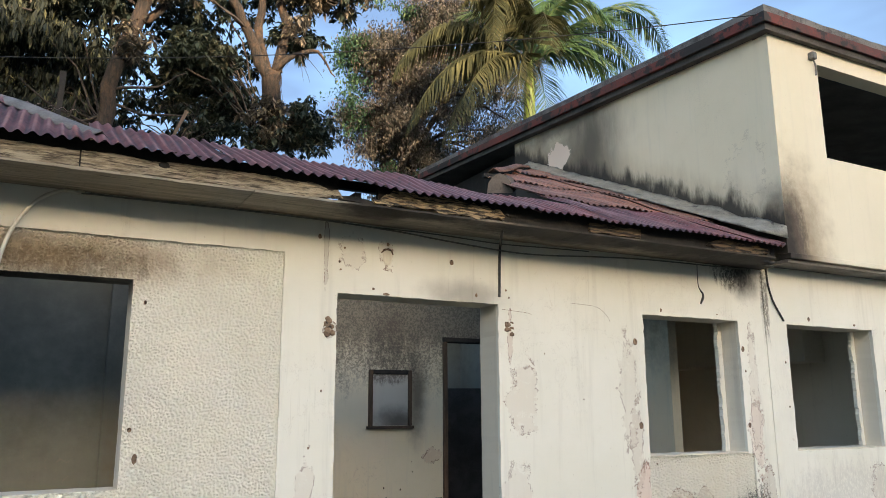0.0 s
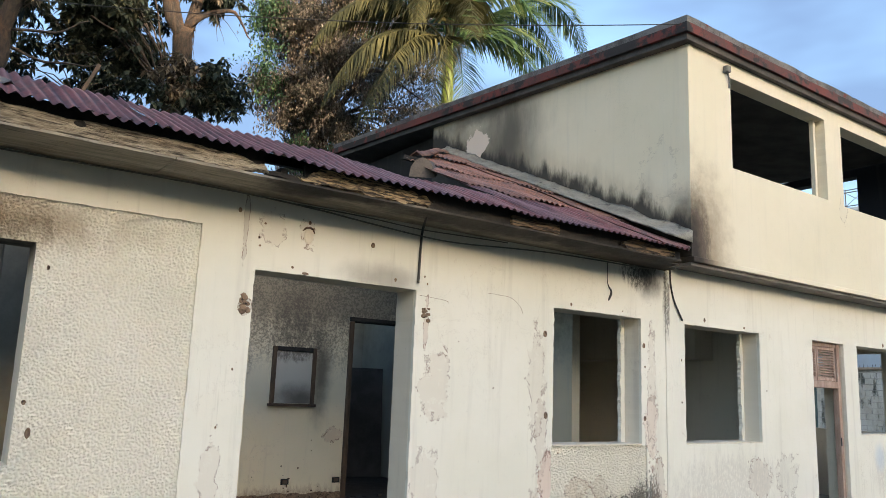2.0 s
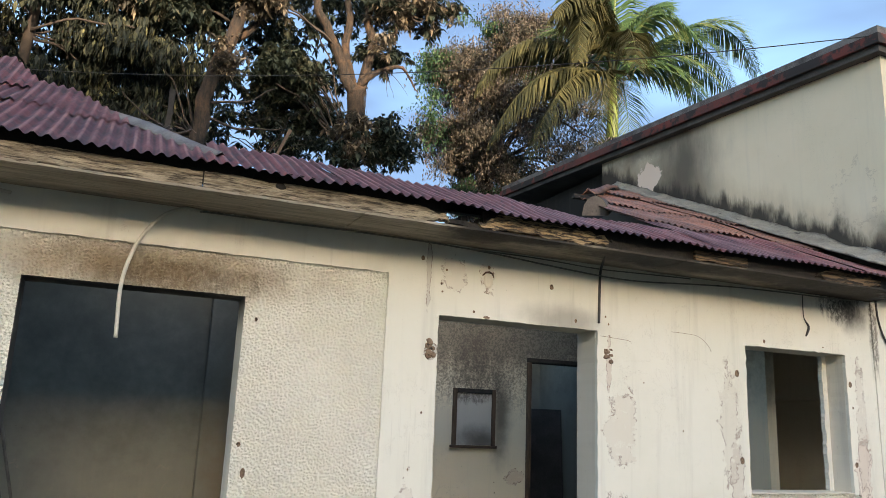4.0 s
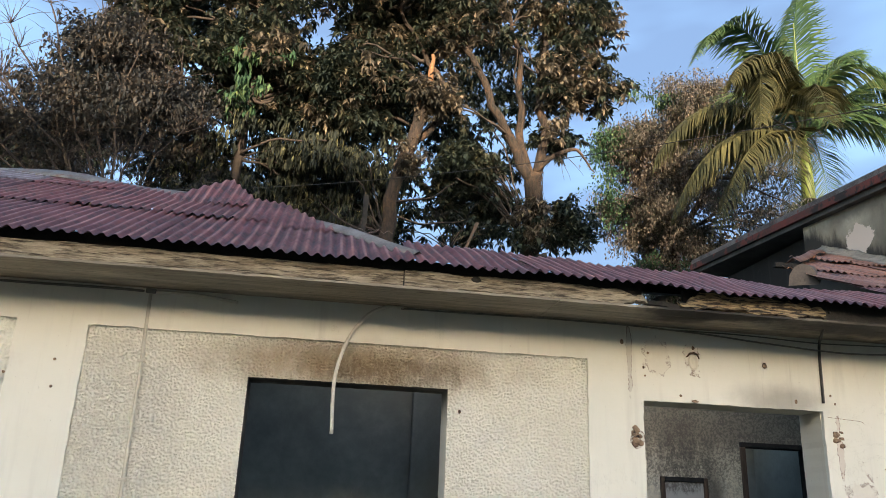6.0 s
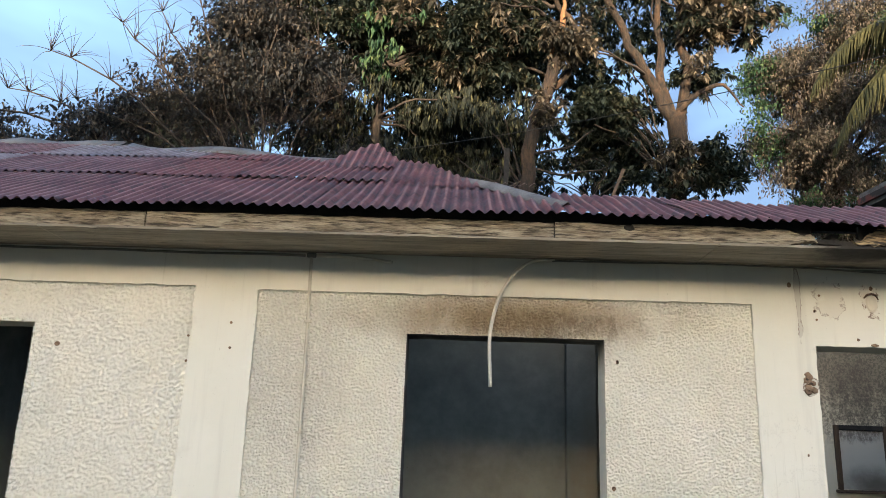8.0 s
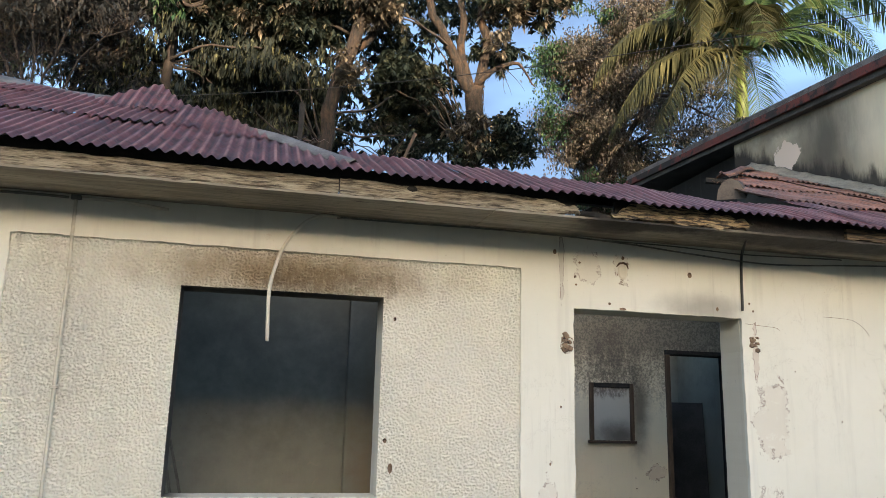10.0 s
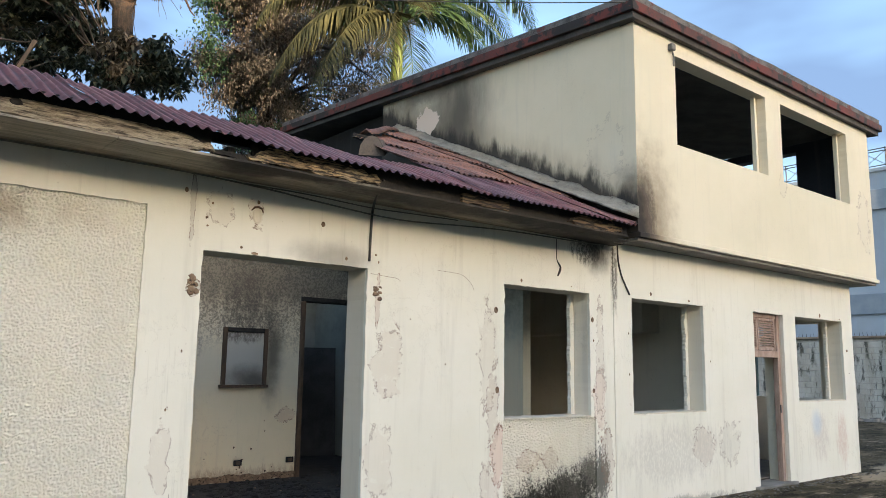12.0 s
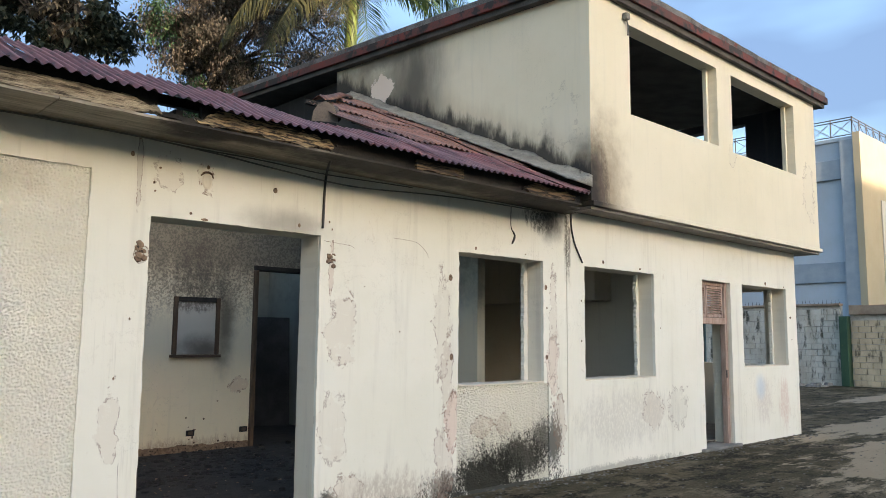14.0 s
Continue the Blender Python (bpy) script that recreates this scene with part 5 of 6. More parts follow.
for k, (p, q) in enumerate([((1.1, 16.3, 7.3), (-1.0, 15.9, 6.6)), ((1.1, 16.3, 7.0), (-0.4, 15.8, 7.6)), ((1.2, 16.3, 7.6), (2.8, 15.9, 7.5)), ((-0.2, 16.2, 6.2), (0.6, 15.9, 7.4)), ((1.2, 16.2, 7.9), (2.6, 16.0, 8.4))]):
    p, q = Vector(p), Vector(q)
    limb(bm, [p, p.lerp(q, 0.5) + Vector((0, 0, -0.18)), q], 0.035, 0.010, 12, 0.10, 140 + k, 6)
    twigs(bm, p.lerp(q, 0.6), 4, 0.7, 150 + 5 * k, 0.010, 0.2)
part("branchwork", bm, twig_mat, tree, smooth=True)
part("crown", leaves_mesh("crown", lumps(A_top, 760, 9, 0.22), 0.20, 0.55, 0.03, 10, 0.19, ring=True), green_leaf, tree)
part("crown", leaves_mesh("crown", lumps(A_top, 230, 7, 0.20), 0.21, 0.55, 0.03, 10, 0.19, ring=True), singed_leaf, tree, "browned singed leaves")
part("crown", leaves_mesh("crown", lumps(A_low, 340, 9, 0.20), 0.22, 1.25, 0.04, 8, 0.15, ring=True), hanging_leaf, tree, "limp hanging dark leaves")
part("crown", leaves_mesh("crown", lumps([((-1.9, 16.2, 11.0), (0.9, 0.3, 0.4), 1.0), ((-2.2, 16.2, 10.2), (0.6, 0.3, 0.4), 0.5)], 16, 8, 0.16), 0.24, 1.2, 0.04, 8, 0.16, ring=True), fresh_leaf, tree, "a bough of fresher drooping green leaves")

tree_2 = base("broadleaf_tree", (4.5, 17, 0), "tall scorched tree with a pale trunk and sparse browned leaves", "tree")
bm = bmesh.new()
limb(bm, [(4.45, 17, 0), (4.6, 17, 5), (4.66, 17, 8.0), (4.70, 17, 9.3)], 0.29, 0.21, 22, 0.10, 2, 14)
limb(bm, [(4.68, 17, 9.0), (4.1, 16.9, 10.0), (3.6, 16.9, 10.9), (2.9, 16.8, 12.4), (2.4, 16.8, 14.0)], 0.14, 0.04, 18, 0.18, 4, 10)
limb(bm, [(4.66, 17, 8.9), (4.35, 16.9, 10.1), (4.3, 16.9, 11.6), (4.0, 16.9, 13.8)], 0.13, 0.04, 14, 0.15, 14, 8)
limb(bm, [(4.72, 17, 9.1), (4.95, 17, 10.3), (4.85, 17, 12.0), (5.3, 17, 14.5)], 0.14, 0.04, 14, 0.18, 6, 10)
limb(bm, [(4.95, 17, 10.0), (5.6, 16.9, 11.2), (6.4, 16.9, 12.6)], 0.08, 0.03, 10, 0.2, 8)
limb(bm, [(4.7, 17, 9.3), (5.2, 16.8, 9.75), (5.7, 16.7, 9.9), (6.15, 16.7, 9.35)], 0.09, 0.012, 12, 0.08, 31, 7)
part("trunk", bm, bark_mat, tree_2, smooth=True)
B_dense = [((2.6, 16.8, 13.2), (0.9, 0.7, 0.9), 1.0), ((4.3, 17, 13.7), (1.0, 0.8, 0.9), 1.1), ((6.0, 17, 13.7), (1.1, 0.8, 0.9), 1.1), ((3.2, 16.6, 11.5), (0.8, 0.5, 0.55), 0.6), ((4.9, 16.6, 11.7), (0.8, 0.6, 0.6), 0.7), ((6.2, 16.7, 11.6), (0.6, 0.5, 0.45), 0.5), ((6.9, 16.8, 11.7), (0.22, 0.25, 0.2), 0.1), ((2.6, 16.5, 10.5), (0.8, 0.5, 0.5), 0.55), ((5.6, 16.8, 12.6), (1.0, 0.6, 0.5), 0.6), ((3.9, 16.8, 12.5), (0.8, 0.6, 0.4), 0.4), ((4.5, 17, 15.3), (2.6, 1.0, 0.8), 1.0)]
B_low = [((3.2, 17.6, 10.2), (1.0, 0.8, 0.9), 1.2), ((2.5, 17.6, 9.2), (0.8, 0.7, 0.8), 0.9), ((3.7, 17.8, 8.6), (0.7, 0.6, 0.8), 0.6), ((4.1, 17.6, 10.0), (0.5, 0.5, 0.6), 0.4), ((5.3, 17.3, 10.7), (0.6, 0.6, 0.6), 0.5), ((3.1, 17.0, 9.3), (0.75, 0.6, 0.7), 0.8), ((2.3, 17.3, 8.2), (0.6, 0.6, 0.7), 0.5), ((5.45, 16.6, 7.7), (0.6, 0.5, 0.6), 0.7), ((4.4, 16.4, 7.3), (0.5, 0.3, 0.4), 0.4), ((3.4, 17.3, 7.5), (0.7, 0.6, 0.5), 0.4), ((3.9, 17.3, 8.4), (0.4, 0.3, 0.5), 0.2)]
bm = bmesh.new()
branch_to(bm, [Vector(p) for p in ((4.0, 16.9, 10.2), (3.6, 16.9, 10.9), (2.9, 16.8, 12.4), (2.5, 16.8, 13.6), (4.3, 16.9, 11.6), (4.1, 16.9, 13.4), (4.9, 17, 10.5), (4.85, 17, 12.0), (5.2, 17, 14.0), (5.6, 16.9, 11.2), (6.3, 16.9, 12.4))], cloud(B_dense, 95), 0.035, 60)
branch_to(bm, [Vector((4.62, 17, 6.4)), Vector((4.62, 17, 7.2)), Vector((3.4, 17.1, 6.3))], cloud(B_low, 30), 0.03, 90)
twigs(bm, (5.3, 16.8, 9.8), 8, 0.9, 300, 0.010, -0.5)
twigs(bm, (6.4, 16.8, 11.6), 6, 0.7, 310, 0.010, 0.1)
twigs(bm, (4.9, 17, 9.3), 8, 0.9, 320, 0.010, -0.3)
twigs(bm, (2.6, 16.6, 7.0), 14, 1.6, 350, 0.016, 0.4)
part("branchwork", bm, twig_mat, tree_2, smooth=True)
part("crown", leaves_mesh("crown", lumps(B_dense, 130, 9, 0.17), 0.19, 0.55, 0.03, 10, 0.20, ring=True), singed_leaf, tree_2, "browned singed leaves")
part("crown", leaves_mesh("crown", lumps(B_dense, 120, 9, 0.20), 0.19, 0.6, 0.03, 10, 0.20, ring=True), green_leaf, tree_2)
part("crown", leaves_mesh("crown", lumps([((4.6, 16.5, 10.4), (0.7, 0.3, 0.8), 1.0), ((3.6, 16.5, 11.0), (0.7, 0.3, 0.6), 0.8), ((4.6, 16.5, 7.9), (0.4, 0.2, 0.5), 0.5), ((1.5, 16.0, 9.2), (0.5, 0.2, 0.8), 0.7), ((1.9, 15.9, 10.4), (0.6, 0.2, 0.5), 0.7)], 46, 8, 0.13), 0.18, 0.6, 0.03, 10, 0.20, ring=True), singed_leaf, tree_2, "browned leaves before the limbs")
part("crown", leaves_mesh("crown", lumps(B_low, 165, 10, 0.18), 0.19, 0.6, 0.03, 10, 0.21, ring=True), green_leaf, tree_2)

# a second row of crowns behind, which closes most of the gaps
behind = base("background_tree", (0, 21, 0), "dark dense tree standing behind the singed trees", "tree")
bm = bmesh.new()
limb(bm, [(-0.2, 21, 0), (-0.4, 21, 5), (0.0, 21, 9), (-1.0, 21, 13)], 0.3, 0.08, 14, 0.2, 801, 8)
limb(bm, [(-6.2, 21, 0), (-6.0, 21, 5), (-5.4, 21, 9), (-4.6, 21, 12)], 0.2, 0.06, 12, 0.2, 803, 8)
part("trunk", bm, bark_mat, behind, smooth=True)
Z_blobs = [((3.6, 21, 12.2), (1.2, 1.2, 0.9), 0.4), ((-6.6, 21, 11.6), (1.7, 1.3, 2.2), 1.2), ((-8.6, 21, 9.9), (1.5, 1.2, 1.4), 0.6), ((-4.6, 21, 13.5), (2.4, 1.5, 2.8), 1.0), ((-1.2, 21, 13.2), (2.6, 1.5, 2.8), 1.1), ((1.4, 21, 13.8), (1.8, 1.5, 2.6), 0.8), ((-0.4, 21, 9.0), (2.8, 1.4, 2.4), 2.0), ((-4.0, 21, 9.2), (2.2, 1.4, 2.2), 0.9), ((-9.5, 21, 8.6), (3.0, 1.5, 1.3), 0.5), ((-14.5, 21, 8.4), (3.5, 1.5, 1.4), 0.5), ((4.8, 21.4, 15.0), (2.6, 1.5, 2.0), 0.7), ((4.4, 21.5, 7.2), (2.0, 1.4, 1.2), 0.35)]
part("crown", leaves_mesh("crown", lumps(Z_blobs, 860, 9, 0.28), 0.22, 0.7, 0.05, 10, 0.20, ring=True), green_leaf, behind)

# twiggy half-bare tree at the end of the house: fans of fine grey rods and small dull leaves
bare = base("bare_tree", (-5, 16, 0), "sparse twiggy tree of grey branches with small dull leaves", "tree")
bm = bmesh.new()
bare_roots = []
tips = [(-12.8, 16, 9.0), (-10.9, 16.5, 9.3), (-9.5, 15.6, 9.8), (-8.3, 16.2, 10.9), (-7.4, 16.2, 11.2), (-6.6, 16, 11.7), (-5.6, 16.4, 11.8), (-4.6, 15.8, 11.0), (-3.6, 15.9, 10.2), (-8.7, 15.5, 8.6), (-11.8, 15.7, 8.0), (-7.0, 15.6, 9.6), (-3.0, 15.8, 9.0)]
for k, tip in enumerate(tips):
    pts = [(-4.6 + 0.1 * k, 16, 0), (-4.8 + 0.06 * k, 16, 5.4), tuple((Vector((-4.9, 16, 7.0)) * 0.55 + Vector(tip) * 0.45)), tip]
    limb(bm, pts, 0.075, 0.011, 16, 0.2, 400 + k, 6)
    way = wobbly(pts, 16, 0.2, 400 + k)
    for q in range(8, 16):
        bare_roots.append(way[q])
for k, p in enumerate(bare_roots):
    twigs(bm, p, 11, 0.85, 500 + 12 * k, 0.009, 0.6)
part("branchwork", bm, twig_mat, bare, smooth=True)
bare_blobs = [((-5.2, 16.6, 10.7), (1.3, 0.9, 1.0), 0.9), ((-4.1, 16.6, 9.2), (1.3, 0.9, 1.2), 0.9), ((-6.4, 16.6, 9.3), (1.4, 0.9, 1.2), 0.8), ((-8.3, 16.6, 8.1), (1.8, 1.0, 0.9), 0.6), ((-11.2, 16.6, 7.8), (2.0, 1.0, 0.9), 0.6), ((-5.4, 16.8, 7.4), (2.2, 1.0, 0.9), 0.7), ((-3.0, 16.8, 7.6), (1.0, 0.8, 0.9), 0.4)]
part("crown", leaves_mesh("crown", lumps(bare_blobs, 850, 8, 0.24), 0.13, 0.6, 0.08, 9, 0.22), dull_leaf, bare, "small dull grey-brown leaves")

# the tree draped with dry creepers
draped = base("draped_tree", (10, 21, 0), "tall tree draped with dry brown creepers", "tree")
bm = bmesh.new()
limb(bm, [(10.2, 21, 0), (10.4, 21, 6), (10.2, 21, 9.5), (10.5, 21, 13)], 0.34, 0.12, 14, 0.15, 40, 10)
limb(bm, [(10.3, 20.6, 9.5), (10.9, 19.7, 10.9), (11.7, 19.4, 11.1), (12.3, 19.3, 11.7)], 0.11, 0.04, 10, 0.15, 42)
C_dense = [((9.4, 21, 12.2), (1.3, 1.2, 1.8), 1.0), ((11.2, 21, 13.3), (1.7, 1.3, 1.7), 1.0), ((9.3, 21, 10.2), (1.35, 1.1, 1.5), 0.9), ((11.3, 21, 10.5), (1.9, 1.2, 2.0), 0.9), ((10.4, 21, 8.4), (1.6, 1.0, 1.1), 0.6), ((13.4, 21, 11), (1.5, 1.2, 2.2), 0.6), ((13.8, 21, 13.4), (1.5, 1.2, 1.2), 0.4)]
branch_to(bm, [Vector((10.3, 21, z)) for z in (6, 8, 9.5, 11, 12.5)], cloud(C_dense, 70), 0.06, 700)
part("trunk", bm, bark_mat, draped, smooth=True)
part("crown", leaves_mesh("crown", lumps(C_dense, 900, 9, 0.22), 0.095, 0.8, 0.11, 15, 0.27), vine_leaf, draped)
part("crown", leaves_mesh("crown", lumps([((8.3, 20.8, 11.2), (0.5, 0.5, 1.8), 1.0), ((9.6, 20.6, 13.9), (0.9, 0.5, 0.4), 0.6), ((12.0, 20.8, 11.6), (1.2, 0.5, 1.4), 0.7), ((9.8, 20.4, 8.1), (1.4, 0.5, 0.6), 0.6)], 70, 8, 0.20), 0.12, 0.7, 0.10, 13, 0.25), fresh_leaf, draped, "green leaves left between the creepers")
# strings of creeper that hang in lines
hang = []
for p in cloud(C_dense[:5], 260):
    ln = npr.uniform(0.5, 1.6)
    for s in np.arange(0, ln, 0.20):
        hang.append(p + np.array([0.04 * math.sin(3 * s), -0.4, -s]))
part("creeper", leaves_mesh("creeper", np.array(hang), 0.085, 1.2, 0.045, 8, 0.26), creeper_leaf, draped, "hanging dry creepers")

# far greenery that closes the view behind the trees, low over the roof
far_blobs = [((x, 24 + 2 * math.sin(x), 3.4), (2.6, 1.5, 2.6), 1.0) for x in range(-22, 16, 3)]
far = thing("far_shrubs", leaves_mesh("far_shrubs", cloud(far_blobs, 2600), 0.20, 0.7, 0.3, 13, 0.22), green_leaf, "dense dark greenery behind the trees", "shrubs", kind="stuff")

# ---- royal palm ----
palm_leaf = leaf_material("palm_leaflets", [(0.0, (0.0280, 0.0619, 0.0252)), (0.5, (0.0560, 0.1092, 0.0403)), (0.8, (0.1137, 0.1547, 0.0588)), (1.0, (0.2275, 0.2366, 0.1008))])
dry_palm_leaf = leaf_material("dry_palm_leaflets", [(0.0, (0.0208, 0.0253, 0.0117)), (0.5, (0.0521, 0.0544, 0.0234)), (1.0, (0.1302, 0.1215, 0.0508))])
shaft_mat = simple("green_crownshaft", (0.145, 0.185, 0.035), (0.09, 0.13, 0.03), 3, 0.45, 0.1, stretch=(3, 3, 0.4))
palm_bark = simple("grey_palm_trunk", (0.24, 0.22, 0.19), (0.16, 0.145, 0.125), 4, 0.9, 0.3, stretch=(1, 1, 3))
PALM = Vector((11.32, 15.9, -0.72))
palm = base("royal_palm", PALM, "royal palm with green crownshaft and partly dried fronds", "palm")
bm = bmesh.new()
tube(bm, wobbly([PALM, PALM + Vector((0.05, 0, 5)), PALM + Vector((-0.05, 0, 9.4))], 12, 0.03, 1), [0.28, 0.26, 0.24, 0.24, 0.24, 0.23, 0.22, 0.21, 0.2, 0.19, 0.18, 0.17], 14)
part("trunk", bm, palm_bark, palm, smooth=True)
bm = bmesh.new()
tube(bm, [PALM + Vector((-0.05, 0, 9.35)), PALM + Vector((-0.05, 0, 9.6)), PALM + Vector((-0.02, 0, 10.4)), PALM + Vector((0, 0, 11.3))], [0.15, 0.165, 0.13, 0.075], 14)
part("crownshaft", bm, shaft_mat, palm, "smooth yellow-green crownshaft", smooth=True)
bm = bmesh.new()
for k in range(26):
    a = k * 2.4
    tube(bm, [PALM + Vector((-0.05 + 0.16 * math.cos(a), 0.16 * math.sin(a), 9.55)), PALM + Vector((-0.05 + 0.45 * math.cos(a), 0.45 * math.sin(a), 9.35)), PALM + Vector((-0.05 + 0.55 * math.cos(a), 0.55 * math.sin(a), 8.6 + 0.3 * math.sin(k)))], [0.02, 0.014, 0.006], 5)
part("flower_stalks", bm, palm_bark, palm, "dry hanging flower stalks", smooth=True)


def frond(control, tip, dry, seed):
    """An arching rib with two ranks of hanging leaflets; control and tip are measured from the heart of the palm."""
    hub, material = PALM + Vector((0, 0, 11.2)), dry_palm_leaf if dry else palm_leaf
    c, e = Vector(control), Vector(tip)
    n = 30
    pts = [hub + c * (2 * (1 - i / n) * i / n) + e * (i / n) ** 2 for i in range(n + 1)]
    length = sum((b - a).length for a, b in zip(pts, pts[1:]))
    bm = bmesh.new()
    tube(bm, pts, [0.040 * (1 - 0.92 * i / n) for i in range(n + 1)], 5)
    rnd = random.Random(seed)
    count = int(length / (0.045 if dry else 0.036))
    for k in range(count):
        u = 0.13 + 0.87 * k / count
        i = min(n - 1, int(u * n))
        p, d = pts[i].lerp(pts[i + 1], u * n - i), (pts[i + 1] - pts[i]).normalized()
        s = d.cross(Vector((0, 0, 1)))
        s = s.normalized() if s.length > 0.05 else Vector((1, 0, 0))
        for side in (-1, 1):
            ln = (1.25 if dry else 1.05) * math.sin(math.pi * min(0.95, 0.14 + 0.80 * u)) ** 0.7 * rnd.uniform(0.85, 1.1)
            fall = rnd.uniform(0.75, 1.25) if dry else rnd.uniform(0.15, 0.6)
            way = (s * side * rnd.uniform(0.5, 0.75) + d * rnd.uniform(0.35, 0.55) + Vector((0, 0, -fall * 0.4))).normalized()
            mid = p + way * ln * 0.5
            end = mid + (way * 0.6 + Vector((0, 0, -fall))).normalized() * ln * 0.55
            w = d * (0.030 if dry else 0.021) + Vector((0, 0, 0.007))
            a = [bm.verts.new(q) for q in (p - w * 0.5, mid - w, end, mid + w, p + w * 0.5)]
            bm.faces.new((a[0], a[1], a[3], a[4]))
            bm.faces.new((a[1], a[2], a[3]))
    part("frond", bm, material, palm, "dried hanging frond" if dry else "")


for k, (control, tip, dry) in enumerate([
        ((-1.45, -0.3, 4.65), (-3.1, -0.6, 1.5), 0), ((-1.6, -0.9, 3.2), (-1.9, -1.2, -0.4), 1), ((-1.7, -0.6, 0.45), (-3.0, -0.8, -2.9), 1),
        ((-0.7, -0.8, 0.7), (-1.4, -1.2, -2.6), 1), ((-2.0, 0.4, 1.0), (-3.3, 0.6, -2.1), 1), ((3.55, -0.4, 3.9), (4.5, -0.6, 1.0), 0),
        ((1.5, -0.5, 1.55), (2.95, -0.8, 0.1), 0), ((1.05, -0.8, 1.0), (2.3, -1.2, -0.8), 0), ((0.8, 0.5, 0.9), (1.2, 0.9, -1.5), 0),
        ((0.0, 0.2, 2.6), (0.6, 0.3, 4.6), 0), ((1.0, 0.4, 3.0), (2.4, 0.8, 3.2), 0), ((-0.3, 1.0, 3.0), (-1.0, 2.8, 1.6), 0),
        ((0.8, 1.0, 2.6), (1.5, 2.8, 0.8), 0), ((-1.0, -0.6, 3.2), (-2.6, -1.2, 0.6), 1), ((1.8, 0.6, 2.6), (3.6, 1.0, 1.0), 0), ((-0.2, -1.0, 2.2), (-0.9, -2.2, -0.8), 1), ((0.5, -0.8, 2.9), (1.4, -1.8, 0.6), 0), ((2.4, -0.3, 3.2), (3.9, -0.4, 0.2), 0), ((-2.0, 0.9, 2.4), (-3.4, 1.2, -0.4), 1)]):
    frond(control, tip, dry, k)
bm = bmesh.new()
tube(bm, [PALM + Vector((0, 0, 11.1)), PALM + Vector((0.05, 0, 12.6)), PALM + Vector((0.12, 0, 14.6))], [0.04, 0.03, 0.008], 6)
part("spear", bm, shaft_mat, palm, "unopened spear leaf")

# ---- fittings and damage on the front ----
def disc(bm, x, z, r, y, seed, squash=1.0, sides=12, lip=0.25):
    """A ragged shallow pit with a raised rim, facing the yard."""
    n = sides
    rings = []
    for f, d in ((1.25, 0.0), (1.0, -0.004), (0.75, -0.002), (0.45, 0.0005)):
        rings.append([bm.verts.new((x + r * f * math.cos(a) * (1 + lip * noise.noise((math.cos(a) * 2, math.sin(a) * 2, seed))), y + d, z + squash * r * f * math.sin(a) * (1 + lip * noise.noise((math.cos(a) * 2, math.sin(a) * 2, seed + 5))))) for a in [2 * math.pi * k / n for k in range(n)]])
    for a, b in zip(rings, rings[1:]):
        for k in range(n):
            bm.faces.new((a[k], a[(k + 1) % n], b[(k + 1) % n], b[k]))
    bm.faces.new(rings[-1])


rust_bolt_mat = simple("rusty_bolt_hole", (0.09, 0.055, 0.035), (0.20, 0.13, 0.085), 60, 0.9, 0.8, 0.006, third=(0.016, 0.013, 0.011), third_at=(0.50, 0.58))
chip_mat = simple("bare_plaster_chip", (0.30, 0.21, 0.14), (0.16, 0.105, 0.07), 22, 0.95, 0.9, 0.01, third=(0.03, 0.022, 0.017), third_at=(0.56, 0.62))
for k, (x, z, r, q) in enumerate([(5.095, 2.04, 0.0279, 1.2), (5.115, 1.29, 0.0279, 1.2), (6.505, 2.02, 0.0248, 1.2), (6.515, 1.275, 0.0217, 1.3), (6.520, 1.80, 0.0087, 1.6), (5.435, 2.35, 0.0136, 1.4), (6.175, 2.35, 0.0099, 0.7), (7.550, 2.37, 0.0198, 1.3), (8.320, 2.34, 0.0217, 0.6), (2.605, 2.71, 0.0136, 1.2), (3.175, 2.615, 0.0198, 1.2), (2.485, 2.35, 0.0124, 0.9), (2.595, 2.315, 0.0310, 0.35), (3.405, 2.36, 0.0124, 1.4), (2.085, 1.575, 0.0074, 1.5), (2.000, 1.175, 0.0074, 1.5), (2.245, 2.65, 0.0099, 1.0), (2.045, 2.72, 0.0155, 1.3), (2.205, 2.54, 0.0099, 1.2), (2.215, 2.48, 0.0087, 1.0), (0.845, 2.145, 0.0112, 1.4), (0.805, 1.32, 0.0149, 1.1), (0.848, 1.138, 0.0186, 1.8), (-1.823, 2.334, 0.0105, 1.0), (-1.815, 2.16, 0.0105, 1.0), (-2.112, 2.234, 0.0105, 1.0), (-2.108, 2.06, 0.0105, 1.0), (-3.020, 2.15, 0.0217, 0.8), (11.770, 2.35, 0.0248, 1.3), (12.420, 2.33, 0.0124, 1.0), (12.620, 1.85, 0.0310, 0.7), (12.650, 1.5, 0.0124, 1.0), (5.275, 0.95, 0.0087, 1.0), (7.120, 1.9, 0.0074, 2.0), (7.120, 1.45, 0.0074, 2.0), (8.750, 1.62, 0.0062, 2.0), (3.695, 2.42, 0.0087, 1.2), (3.725, 2.36, 0.0074, 1.5), (4.075, 1.9, 0.0062, 1.0), (4.475, 1.52, 0.0062, 1.4)]):
    bm = bmesh.new()
    disc(bm, x, z, r * 0.75, 5.5630 if x < 6.97 else 5.5590, k * 1.7, q)
    bm.faces.ensure_lookup_table()
    for f in bm.faces:
        f.material_index = 0 if f.index < 12 else (1 if f.index < 24 else 2)
    me = mesh_of(bm, "bolt_hole")
    me.materials.append(chip_mat)
    me.materials.append(rust_bolt_mat)
    thing("bolt_hole", me, hole_mat, "rusty bolt hole in the flaking plaster", "hole", group="bolt holes in the front wall")

